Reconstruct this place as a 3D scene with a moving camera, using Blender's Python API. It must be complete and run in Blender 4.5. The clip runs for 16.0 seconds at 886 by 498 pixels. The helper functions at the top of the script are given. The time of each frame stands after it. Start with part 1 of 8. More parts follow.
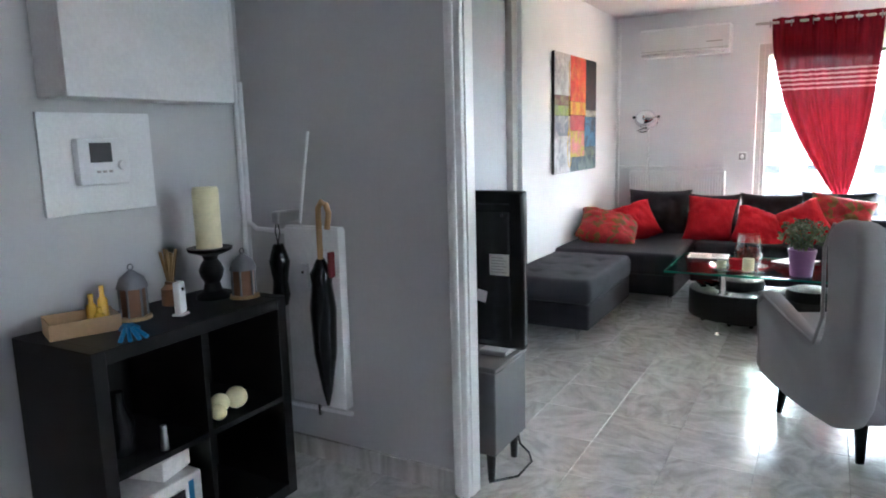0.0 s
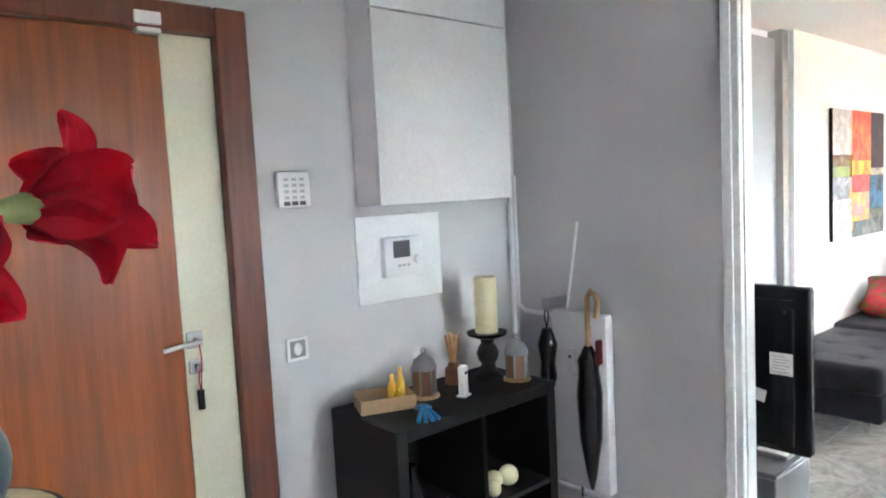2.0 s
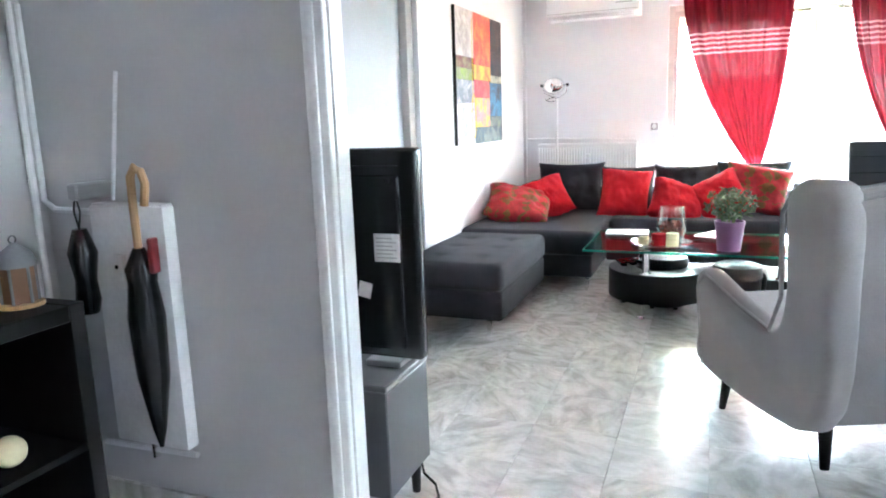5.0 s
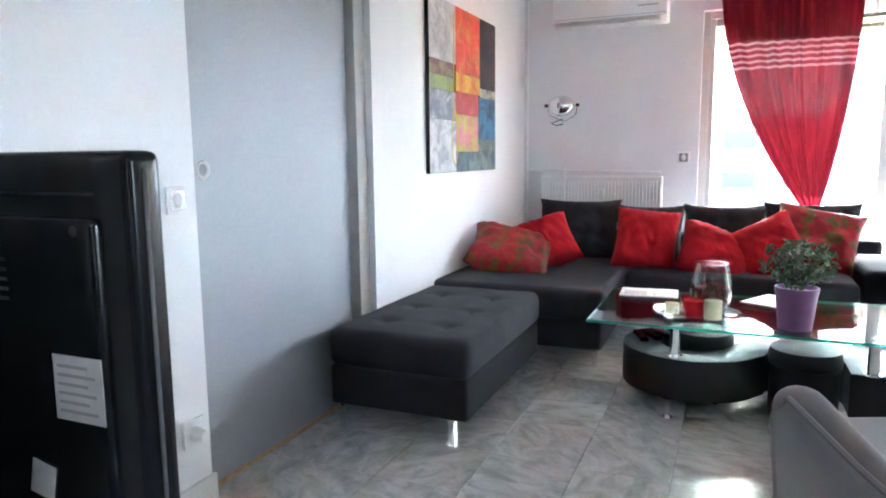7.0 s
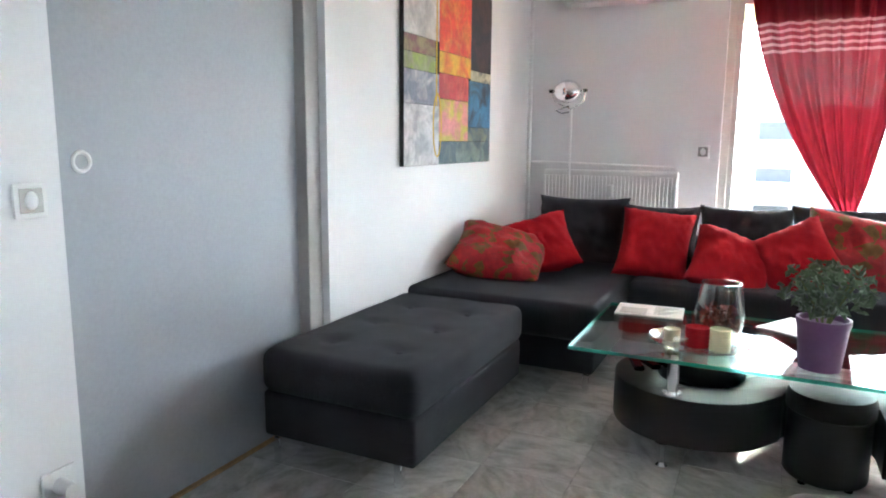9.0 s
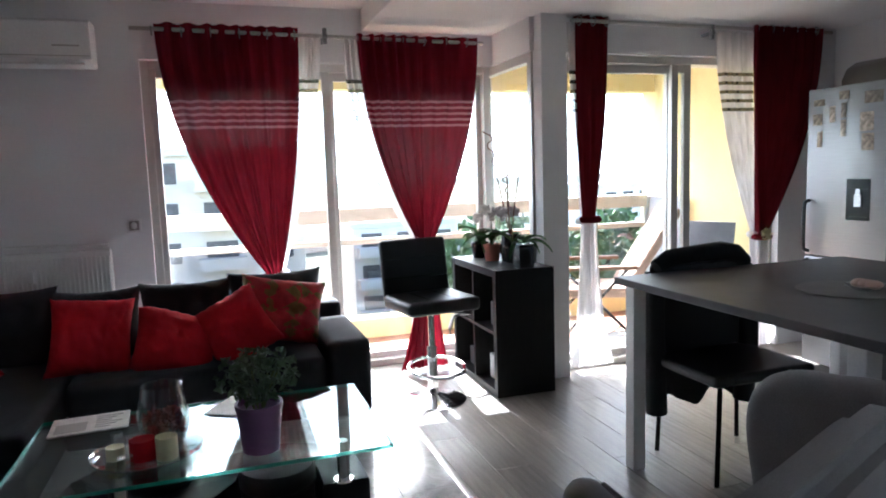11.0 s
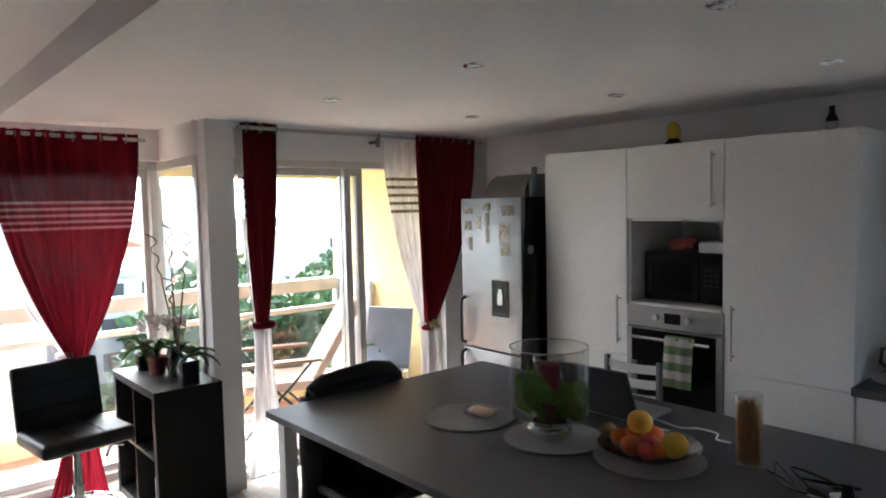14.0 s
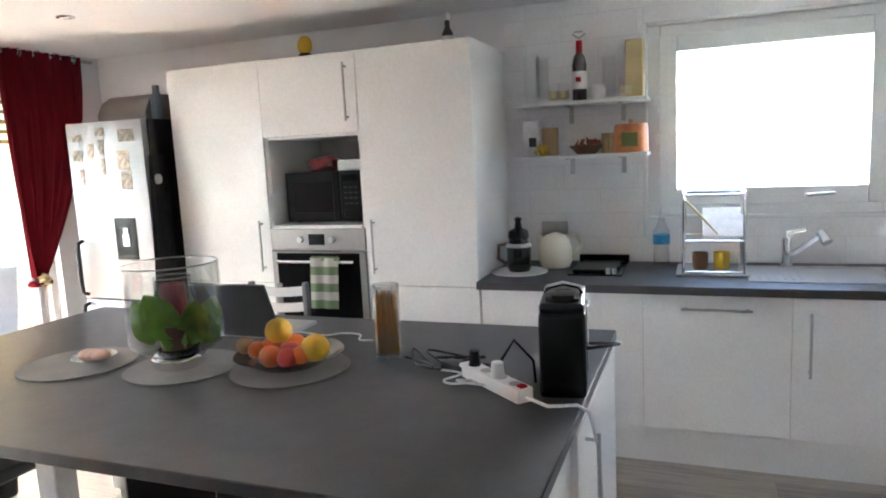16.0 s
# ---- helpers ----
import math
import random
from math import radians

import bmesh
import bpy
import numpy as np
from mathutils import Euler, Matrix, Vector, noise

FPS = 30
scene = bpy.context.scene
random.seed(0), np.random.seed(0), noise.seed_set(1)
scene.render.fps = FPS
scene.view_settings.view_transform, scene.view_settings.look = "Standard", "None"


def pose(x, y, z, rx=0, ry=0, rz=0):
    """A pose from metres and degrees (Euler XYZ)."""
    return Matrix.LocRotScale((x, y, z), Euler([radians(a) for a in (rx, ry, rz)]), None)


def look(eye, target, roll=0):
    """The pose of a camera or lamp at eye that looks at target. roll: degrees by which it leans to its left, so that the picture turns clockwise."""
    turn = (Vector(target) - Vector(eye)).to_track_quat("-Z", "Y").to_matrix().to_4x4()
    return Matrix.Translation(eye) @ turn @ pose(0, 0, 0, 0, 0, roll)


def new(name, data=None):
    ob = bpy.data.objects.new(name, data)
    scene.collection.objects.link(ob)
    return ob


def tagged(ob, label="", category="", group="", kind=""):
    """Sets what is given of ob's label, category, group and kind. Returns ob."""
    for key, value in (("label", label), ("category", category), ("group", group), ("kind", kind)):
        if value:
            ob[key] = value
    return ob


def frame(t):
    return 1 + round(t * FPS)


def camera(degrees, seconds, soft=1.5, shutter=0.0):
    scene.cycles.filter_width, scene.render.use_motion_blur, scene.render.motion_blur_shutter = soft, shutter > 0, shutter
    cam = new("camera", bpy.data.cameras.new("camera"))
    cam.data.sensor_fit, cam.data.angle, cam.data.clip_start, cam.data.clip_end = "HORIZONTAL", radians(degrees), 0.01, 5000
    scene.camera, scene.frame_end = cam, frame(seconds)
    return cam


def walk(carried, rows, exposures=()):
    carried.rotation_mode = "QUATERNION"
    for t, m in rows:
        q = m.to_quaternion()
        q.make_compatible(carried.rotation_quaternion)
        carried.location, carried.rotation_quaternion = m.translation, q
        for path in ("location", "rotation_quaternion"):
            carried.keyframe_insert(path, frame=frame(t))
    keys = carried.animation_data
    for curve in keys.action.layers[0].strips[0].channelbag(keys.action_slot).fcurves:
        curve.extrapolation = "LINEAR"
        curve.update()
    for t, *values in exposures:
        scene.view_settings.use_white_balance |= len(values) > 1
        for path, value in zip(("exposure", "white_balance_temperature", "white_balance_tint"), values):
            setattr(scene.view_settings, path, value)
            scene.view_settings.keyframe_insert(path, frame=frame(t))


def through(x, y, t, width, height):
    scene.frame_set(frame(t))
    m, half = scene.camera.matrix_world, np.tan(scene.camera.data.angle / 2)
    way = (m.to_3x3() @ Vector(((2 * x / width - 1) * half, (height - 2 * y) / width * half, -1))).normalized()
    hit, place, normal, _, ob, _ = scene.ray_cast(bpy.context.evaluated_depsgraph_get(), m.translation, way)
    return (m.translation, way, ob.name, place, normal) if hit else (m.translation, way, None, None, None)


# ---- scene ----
cam = camera(66.3, 16.0, soft=1.9)
PATH = [
    (0, (0.01, 0.2, 1.35), (-0.965, 1.916, 1.028), -1.5),
    (0.5, (0.018, 0.095, 1.436), (-1.156, 1.689, 1.147), -2.4),
    (1, (0.011, 0.049, 1.489), (-1.345, 1.504, 1.283), -1.4),
    (1.5, (-0.001, 0.045, 1.518), (-1.438, 1.426, 1.347), -2.1),
    (2, (-0.024, 0.051, 1.543), (-1.535, 1.35, 1.376), -2.9),
    (2.5, (-0.032, 0.027, 1.552), (-1.559, 1.312, 1.42), -1.5),
    (3, (-0.033, 0.056, 1.489), (-1.501, 1.393, 1.252), -3.6),
    (3.5, (-0.052, 0.118, 1.405), (-1.424, 1.538, 1.085), -2.9),
    (4, (-0.09, 0.264, 1.319), (-1.281, 1.829, 0.957), -1.0),
    (4.5, (-0.151, 0.494, 1.266), (-0.996, 2.268, 0.891), -0.7),
    (4.7, (-0.174, 0.615, 1.244), (-0.922, 2.431, 0.867), -2.1),
    (6.8, (-0.336, 1.856, 1.157), (-1.038, 3.708, 0.876), -1.3),
    (7, (-0.349, 1.947, 1.143), (-1.131, 3.767, 0.869), -0.6),
    (7.5, (-0.363, 2.125, 1.138), (-1.455, 3.781, 0.878), -0.5),
    (8, (-0.339, 2.282, 1.142), (-1.589, 3.815, 0.846), -2.3),
    (8.5, (-0.31, 2.385, 1.149), (-1.514, 3.95, 0.831), -0.1),
    (9, (-0.295, 2.477, 1.169), (-1.148, 4.258, 0.852), 0.5),
    (9.5, (-0.303, 2.551, 1.213), (-0.652, 4.491, 0.877), -3.0),
    (10, (-0.316, 2.584, 1.278), (-0.305, 4.564, 0.994), -3.5),
    (10.2, (-0.333, 2.601, 1.307), (-0.197, 4.58, 1.054), -3.0),
    (12.3, (0.179, 2.515, 1.474), (1.282, 4.171, 1.267), -1.2),
    (12.5, (0.193, 2.509, 1.502), (1.322, 4.149, 1.31), -1.1),
    (13, (0.207, 2.493, 1.634), (1.374, 4.11, 1.484), -0.9),
    (13.5, (0.171, 2.481, 1.717), (1.38, 4.07, 1.59), -0.2),
    (14, (0.151, 2.446, 1.777), (1.459, 3.954, 1.652), -1.3),
    (14.5, (0.169, 2.42, 1.768), (1.645, 3.759, 1.599), -3.2),
    (15, (0.226, 2.41, 1.716), (1.849, 3.553, 1.475), -1.0),
    (15.5, (0.302, 2.437, 1.62), (2.046, 3.378, 1.353), -1.0),
    (16, (0.399, 2.498, 1.547), (2.248, 3.208, 1.268), -2.8),
]
EXPOSURES = [(0.0, 5.4, 5500, 8), (0.5, 6.1, 5600, 7), (1.0, 6.2, 5700, 7), (2.5, 6.5, 5800, 8), (4.0, 6.6, 5600, 7), (4.7, 6.5, 5500, 6), (7.0, 5.5, 5300, 8), (8.0, 5.55, 5700, 3), (8.5, 5.45, 5700, 3), (9.0, 5.25, 5600, 6), (9.5, 5.3, 5500, 7), (10.0, 4.65, 5300, 10),
             (10.2, 4.4, 5300, 10), (12.3, 2.2, 5600, 10), (13.5, 3.0, 5700, 10), (14.5, 3.9, 5850, 10), (16.0, 5.15, 6000, 11)]
walk(cam, [(t, look(eye, target, roll)) for t, eye, target, roll in PATH], EXPOSURES)

# ---- daylight ----
SUN_UP = 41.0
world = bpy.data.worlds.new("sky")
scene.world = world
world.use_nodes = True
wn = world.node_tree.nodes
sky = wn.new("ShaderNodeTexSky")
sky.sky_type = "NISHITA"
sky.sun_disc = False
sky.sun_elevation = radians(SUN_UP)
sky.sun_rotation = radians(0.0)
sky.dust_density = 5.0
wn["Background"].inputs["Strength"].default_value = 0.15
world.node_tree.links.new(sky.outputs[0], wn["Background"].inputs["Color"])
sun = new("sun", bpy.data.lights.new("sun", "SUN"))
sun.data.energy, sun.data.angle, sun.data.color = 4.5, radians(0.5), (1.0, 0.95, 0.87)
sun.matrix_world = look((0, 0, 0), (-0.02, -math.cos(radians(SUN_UP)), -math.sin(radians(SUN_UP))))


# ---- materials ----
def mat(name, color, rough=0.5, metal=0.0, vary=0.08, scale=6.0, grain=0.04, grain_scale=80.0, bump=0.1, bump_scale=120.0,
        stretch=(1, 1, 1), sheen=0.0, coat=0.0, island=0.0, piece=0.0, spec=0.5, clear=0.0):
    m = bpy.data.materials.new(name)
    m.use_nodes = True
    nt = m.node_tree
    n, l = nt.nodes, nt.links
    b = n["Principled BSDF"]
    b.inputs["Roughness"].default_value = rough
    b.inputs["Metallic"].default_value = metal
    b.inputs["Specular IOR Level"].default_value = spec
    b.inputs["Sheen Weight"].default_value = sheen
    b.inputs["Coat Weight"].default_value = coat
    b.inputs["Coat Roughness"].default_value = 0.1
    b.inputs["Transmission Weight"].default_value = clear
    tc = n.new("ShaderNodeTexCoord")
    mp = n.new("ShaderNodeMapping")
    mp.inputs["Scale"].default_value = stretch
    l.new(tc.outputs["Object"], mp.inputs["Vector"])
    big = n.new("ShaderNodeTexNoise")
    big.inputs["Scale"].default_value = scale
    big.inputs["Detail"].default_value = 5
    small = n.new("ShaderNodeTexNoise")
    small.inputs["Scale"].default_value = grain_scale
    small.inputs["Detail"].default_value = 3
    l.new(mp.outputs[0], big.inputs["Vector"])
    l.new(mp.outputs[0], small.inputs["Vector"])

    def scaled(sock, amount):
        r = n.new("ShaderNodeMapRange")
        r.inputs["From Min"].default_value, r.inputs["From Max"].default_value = 0.3, 0.7
        r.inputs["To Min"].default_value, r.inputs["To Max"].default_value = 1 - amount, 1 + amount
        l.new(sock, r.inputs["Value"])
        return r.outputs[0]

    def times(a, b2):
        k = n.new("ShaderNodeMath")
        k.operation = "MULTIPLY"
        l.new(a, k.inputs[0])
        l.new(b2, k.inputs[1])
        return k.outputs[0]
    v = times(scaled(big.outputs[0], vary), scaled(small.outputs[0], grain))
    if piece:
        oi = n.new("ShaderNodeObjectInfo")
        r = n.new("ShaderNodeMapRange")
        r.inputs["To Min"].default_value, r.inputs["To Max"].default_value = 1 - piece, 1 + piece
        l.new(oi.outputs["Random"], r.inputs["Value"])
        v = times(v, r.outputs[0])
    if island:
        ge = n.new("ShaderNodeNewGeometry")
        r = n.new("ShaderNodeMapRange")
        r.inputs["To Min"].default_value, r.inputs["To Max"].default_value = 1 - island, 1 + island
        l.new(ge.outputs["Random Per Island"], r.inputs["Value"])
        v = times(v, r.outputs[0])
    mx = n.new("ShaderNodeMix")
    mx.data_type, mx.blend_type = "RGBA", "MULTIPLY"
    mx.inputs[0].default_value = 1.0
    mx.inputs[6].default_value = (*color, 1)
    l.new(v, mx.inputs[7])
    l.new(mx.outputs[2], b.inputs["Base Color"])
    if bump:
        bs = n.new("ShaderNodeTexNoise")
        bs.inputs["Scale"].default_value = bump_scale
        bs.inputs["Detail"].default_value = 4
        l.new(mp.outputs[0], bs.inputs["Vector"])
        bp = n.new("ShaderNodeBump")
        bp.inputs["Strength"].default_value = bump
        bp.inputs["Distance"].default_value = 0.01
        l.new(bs.outputs[0], bp.inputs["Height"])
        l.new(bp.outputs[0], b.inputs["Normal"])
    return m


def glass_mat(name, tint=(0.97, 0.99, 0.98), low=0.03, high=0.45):
    m = bpy.data.materials.new(name)
    m.use_nodes = True
    n, l = m.node_tree.nodes, m.node_tree.links
    n.remove(n["Principled BSDF"])
    t = n.new("ShaderNodeBsdfTransparent")
    t.inputs[0].default_value = (*tint, 1)
    g = n.new("ShaderNodeBsdfGlossy")
    g.inputs["Roughness"].default_value = 0.02
    f = n.new("ShaderNodeLayerWeight")
    f.inputs[0].default_value = 0.2
    k = n.new("ShaderNodeMapRange")
    k.inputs["To Min"].default_value, k.inputs["To Max"].default_value = low, high
    l.new(f.outputs["Facing"], k.inputs["Value"])
    mx = n.new("ShaderNodeMixShader")
    l.new(k.outputs[0], mx.inputs[0])
    l.new(t.outputs[0], mx.inputs[1])
    l.new(g.outputs[0], mx.inputs[2])
    l.new(mx.outputs[0], n["Material Output"].inputs[0])
    return m


def cloth_mat(name, color, through=0.5, gaps=0.0, striped=False, stripe=(0.9, 0.85, 0.85), z0=1.665, z1=1.86, count=5, dense=1.0):
    """Curtain fabric: light comes through it; a band of woven stripes between two heights."""
    m = bpy.data.materials.new(name)
    m.use_nodes = True
    n, l = m.node_tree.nodes, m.node_tree.links
    n.remove(n["Principled BSDF"])
    d = n.new("ShaderNodeBsdfDiffuse")
    t = n.new("ShaderNodeBsdfTranslucent")
    tc = n.new("ShaderNodeTexCoord")
    no = n.new("ShaderNodeTexNoise")
    no.inputs["Scale"].default_value = 5.0
    no.inputs["Detail"].default_value = 3
    mp = n.new("ShaderNodeMapping")
    mp.inputs["Scale"].default_value = (6, 6, 0.8)
    l.new(tc.outputs["Object"], mp.inputs[0])
    l.new(mp.outputs[0], no.inputs["Vector"])
    ramp = n.new("ShaderNodeMapRange")
    ramp.inputs["From Min"].default_value, ramp.inputs["From Max"].default_value = 0.3, 0.7
    ramp.inputs["To Min"].default_value, ramp.inputs["To Max"].default_value = 0.78, 1.15
    l.new(no.outputs[0], ramp.inputs["Value"])
    mul = n.new("ShaderNodeMix")
    mul.data_type, mul.blend_type = "RGBA", "MULTIPLY"
    mul.inputs[0].default_value = 1.0
    mul.inputs[6].default_value = (*color, 1)
    l.new(ramp.outputs[0], mul.inputs[7])
    col = mul.outputs[2]
    mx = n.new("ShaderNodeMixShader")
    mx.inputs[0].default_value = through
    if striped:
        sep = n.new("ShaderNodeSeparateXYZ")
        l.new(tc.outputs["Object"], sep.inputs[0])
        r = n.new("ShaderNodeMapRange")
        r.clamp = False
        r.inputs["From Min"].default_value, r.inputs["From Max"].default_value = z0, z1
        r.inputs["To Max"].default_value = count
        l.new(sep.outputs["Z"], r.inputs["Value"])

        def op(kind, a, b2):
            k = n.new("ShaderNodeMath")
            k.operation = kind
            l.new(a, k.inputs[0])
            if isinstance(b2, float):
                k.inputs[1].default_value = b2
            else:
                l.new(b2, k.inputs[1])
            return k.outputs[0]
        if dense < 1.0:
            part_way = n.new("ShaderNodeMapRange")
            part_way.inputs["From Min"].default_value, part_way.inputs["From Max"].default_value = count - 0.01, count + 0.01
            part_way.inputs["To Min"].default_value, part_way.inputs["To Max"].default_value = through, through * dense
            l.new(r.outputs[0], part_way.inputs["Value"])
            l.new(part_way.outputs[0], mx.inputs[0])
        inside = op("MULTIPLY", op("GREATER_THAN", r.outputs[0], 0.0), op("LESS_THAN", r.outputs[0], float(count)))
        on = op("MULTIPLY", inside, op("GREATER_THAN", op("FRACT", r.outputs[0], 0.0), 0.6))
        c2 = n.new("ShaderNodeMix")
        c2.data_type = "RGBA"
        c2.inputs[7].default_value = (*stripe, 1)
        l.new(on, c2.inputs[0])
        l.new(col, c2.inputs[6])
        col = c2.outputs[2]
    l.new(col, d.inputs[0])
    l.new(col, t.inputs[0])
    l.new(d.outputs[0], mx.inputs[1])
    l.new(t.outputs[0], mx.inputs[2])
    out = mx.outputs[0]
    if gaps:
        tr = n.new("ShaderNodeBsdfTransparent")
        m2 = n.new("ShaderNodeMixShader")
        m2.inputs[0].default_value = gaps
        l.new(out, m2.inputs[1])
        l.new(tr.outputs[0], m2.inputs[2])
        out = m2.outputs[0]
    l.new(out, n["Material Output"].inputs[0])
    return m


M = dict(
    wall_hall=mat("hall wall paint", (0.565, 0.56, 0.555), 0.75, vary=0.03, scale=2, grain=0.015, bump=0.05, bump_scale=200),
    wall=mat("wall paint", (0.79, 0.79, 0.80), 0.75, vary=0.03, scale=2, grain=0.015, bump=0.05, bump_scale=200),
    # for walls out of view, kept dark so less light bounces in the hall
    wall_unseen=mat("dark colour of unseen walls", (0.40, 0.38, 0.39), 0.8, vary=0.03, scale=2, grain=0.02, bump=0.05, bump_scale=200),
    yellow=mat("yellow render", (0.72, 0.62, 0.32), 0.9, vary=0.06, scale=3, bump=0.3, bump_scale=90),
    ceiling=mat("ceiling paint", (0.82, 0.81, 0.81), 0.85, vary=0.02, scale=2, bump=0.03),
    white=mat("white paint", (0.80, 0.80, 0.80), 0.45, vary=0.03, bump=0.02),
    lacquer=mat("white cabinet front", (0.78, 0.775, 0.76), 0.35, vary=0.02, scale=3, bump=0.01, coat=0.2),
    slide=mat("grey sliding door paint", (0.36, 0.38, 0.41), 0.5, vary=0.04, scale=1.5, bump=0.03),
    taupe=mat("taupe post paint", (0.42, 0.40, 0.38), 0.5, vary=0.04, bump=0.03),
    alu=mat("aluminium window frame", (0.62, 0.60, 0.57), 0.4, 0.5, vary=0.04, bump=0.02),
    chrome=mat("chrome", (0.86, 0.86, 0.87), 0.12, 1.0, vary=0.02, bump=0.0),
    satin=mat("satin steel", (0.30, 0.29, 0.28), 0.38, 1.0, vary=0.05, stretch=(1, 30, 1), bump=0.02),
    steel=mat("brushed steel", (0.44, 0.44, 0.44), 0.32, 1.0, vary=0.05, stretch=(1, 1, 30), bump=0.03),
    black=mat("black brown wood veneer", (0.008, 0.0075, 0.0075), 0.5, spec=0.22, vary=0.2, stretch=(8, 8, 1), bump=0.05),
    plastic=mat("black plastic", (0.006, 0.006, 0.007), 0.25, spec=0.3, vary=0.1, bump=0.02),
    leather=mat("black leather", (0.009, 0.009, 0.010), 0.36, spec=0.35, vary=0.15, bump=0.25, bump_scale=260),
    sofa=mat("charcoal sofa fabric", (0.026, 0.026, 0.031), 0.95, spec=0.3, vary=0.25, scale=7, grain=0.3, grain_scale=300, bump=0.4, bump_scale=350, sheen=0.05),
    chairgrey=mat("grey chair fabric", (0.26, 0.245, 0.24), 0.95, vary=0.08, scale=5, grain=0.12, grain_scale=400, bump=0.3, bump_scale=500, sheen=0.1),
    red=mat("red cushion fabric", (0.42, 0.009, 0.018), 0.9, spec=0.2, vary=0.2, grain=0.15, grain_scale=300, bump=0.35, bump_scale=300),
    door=mat("varnished mahogany door", (0.23, 0.060, 0.011), 0.40, vary=0.22, scale=3, grain=0.10, grain_scale=18, stretch=(10, 10, 0.4), bump=0.03, coat=0.06, spec=0.35),
    doorframe=mat("dark mahogany frame", (0.13, 0.034, 0.016), 0.4, vary=0.25, stretch=(10, 10, 0.6), bump=0.04),
    cream=mat("cream panel paint", (0.60, 0.58, 0.44), 0.5, vary=0.03, bump=0.02),
    top=mat("dark grey laminate", (0.062, 0.060, 0.060), 0.46, spec=0.34, vary=0.12, scale=14, grain=0.15, grain_scale=200, bump=0.05),
    dark=mat("dark recess and shade colour", (0.02, 0.02, 0.02), 0.6, bump=0.0),
    grout=mat("joint mortar", (0.36, 0.35, 0.335), 0.9, bump=0.2),
    terracotta=mat("terracotta balcony tiles", (0.42, 0.20, 0.12), 0.7, vary=0.12, bump=0.1),
    concrete=mat("painted concrete", (0.52, 0.49, 0.43), 0.85, vary=0.06, bump=0.15),
    glass=glass_mat("window glass"),
    wood=mat("light wood", (0.45, 0.28, 0.13), 0.5, vary=0.2, stretch=(8, 8, 1), bump=0.05),
)
def two_tone(name, color, other, size=7.0, low=0.45, high=0.62, **more):
    """A surface of two colours that meet in loose patches."""
    m = mat(name, color, 0.6, vary=0.2, scale=9, grain=0.15, grain_scale=40, bump=0.3, bump_scale=80, **more)
    n, l = m.node_tree.nodes, m.node_tree.links
    tc, no, cr = n.new("ShaderNodeTexCoord"), n.new("ShaderNodeTexNoise"), n.new("ShaderNodeValToRGB")
    no.inputs["Scale"].default_value, no.inputs["Detail"].default_value, no.inputs["Distortion"].default_value = size, 6, 1.0
    l.new(tc.outputs["Object"], no.inputs["Vector"])
    cr.color_ramp.elements[0].position, cr.color_ramp.elements[0].color = low, (*color, 1)
    cr.color_ramp.elements[1].position, cr.color_ramp.elements[1].color = high, (*other, 1)
    l.new(no.outputs[0], cr.inputs[0])
    l.new(cr.outputs[0], n["Principled BSDF"].inputs["Base Color"].links[0].from_node.inputs[6])
    return m


def diamond_mat():
    """Red cloth with loose olive diamonds woven in."""
    m = two_tone("red cloth with olive diamonds", (0.36, 0.009, 0.016), (0.36, 0.009, 0.016), 8.0, 0.50, 0.56)
    n, l = m.node_tree.nodes, m.node_tree.links
    cr = [k for k in n if k.bl_idname == "ShaderNodeValToRGB"][0]
    tc, mp, ch, no, th = n.new("ShaderNodeTexCoord"), n.new("ShaderNodeMapping"), n.new("ShaderNodeTexChecker"), n.new("ShaderNodeTexNoise"), n.new("ShaderNodeMath")
    mp.inputs["Rotation"].default_value = (0, radians(42), 0)
    mp.inputs["Scale"].default_value = (1.0, 0.0, 1.5)
    ch.inputs["Scale"].default_value = 9.0
    no.inputs["Scale"].default_value, no.inputs["Detail"].default_value = 22.0, 3
    th.operation = "GREATER_THAN"
    th.inputs[1].default_value = 0.47
    both, mx = n.new("ShaderNodeMath"), n.new("ShaderNodeMix")
    both.operation = "MULTIPLY"
    mx.data_type = "RGBA"
    mx.inputs[7].default_value = (0.16, 0.075, 0.012, 1)
    l.new(tc.outputs["Object"], mp.inputs[0])
    l.new(mp.outputs[0], ch.inputs["Vector"])
    l.new(tc.outputs["Object"], no.inputs["Vector"])
    l.new(no.outputs[0], th.inputs[0])
    l.new(ch.outputs["Fac"], both.inputs[0])
    l.new(th.outputs[0], both.inputs[1])
    l.new(both.outputs[0], mx.inputs[0])
    l.new(cr.outputs[0], mx.inputs[6])
    l.new(mx.outputs[2], n["Principled BSDF"].inputs["Base Color"].links[0].from_node.inputs[6])
    return m


M["redpat"] = diamond_mat()
M["curtain"] = cloth_mat("red curtain voile", (0.19, 0.010, 0.020), 0.20, gaps=0.0015, striped=True, stripe=(0.44, 0.15, 0.17), dense=0.15)
M["curtain_dark"] = cloth_mat("dark red curtain", (0.15, 0.012, 0.018), 0.07)
M["sheer"] = cloth_mat("white sheer curtain", (0.80, 0.78, 0.78), 0.5, gaps=0.15, striped=True, stripe=(0.012, 0.011, 0.011), z0=1.70, z1=2.0)


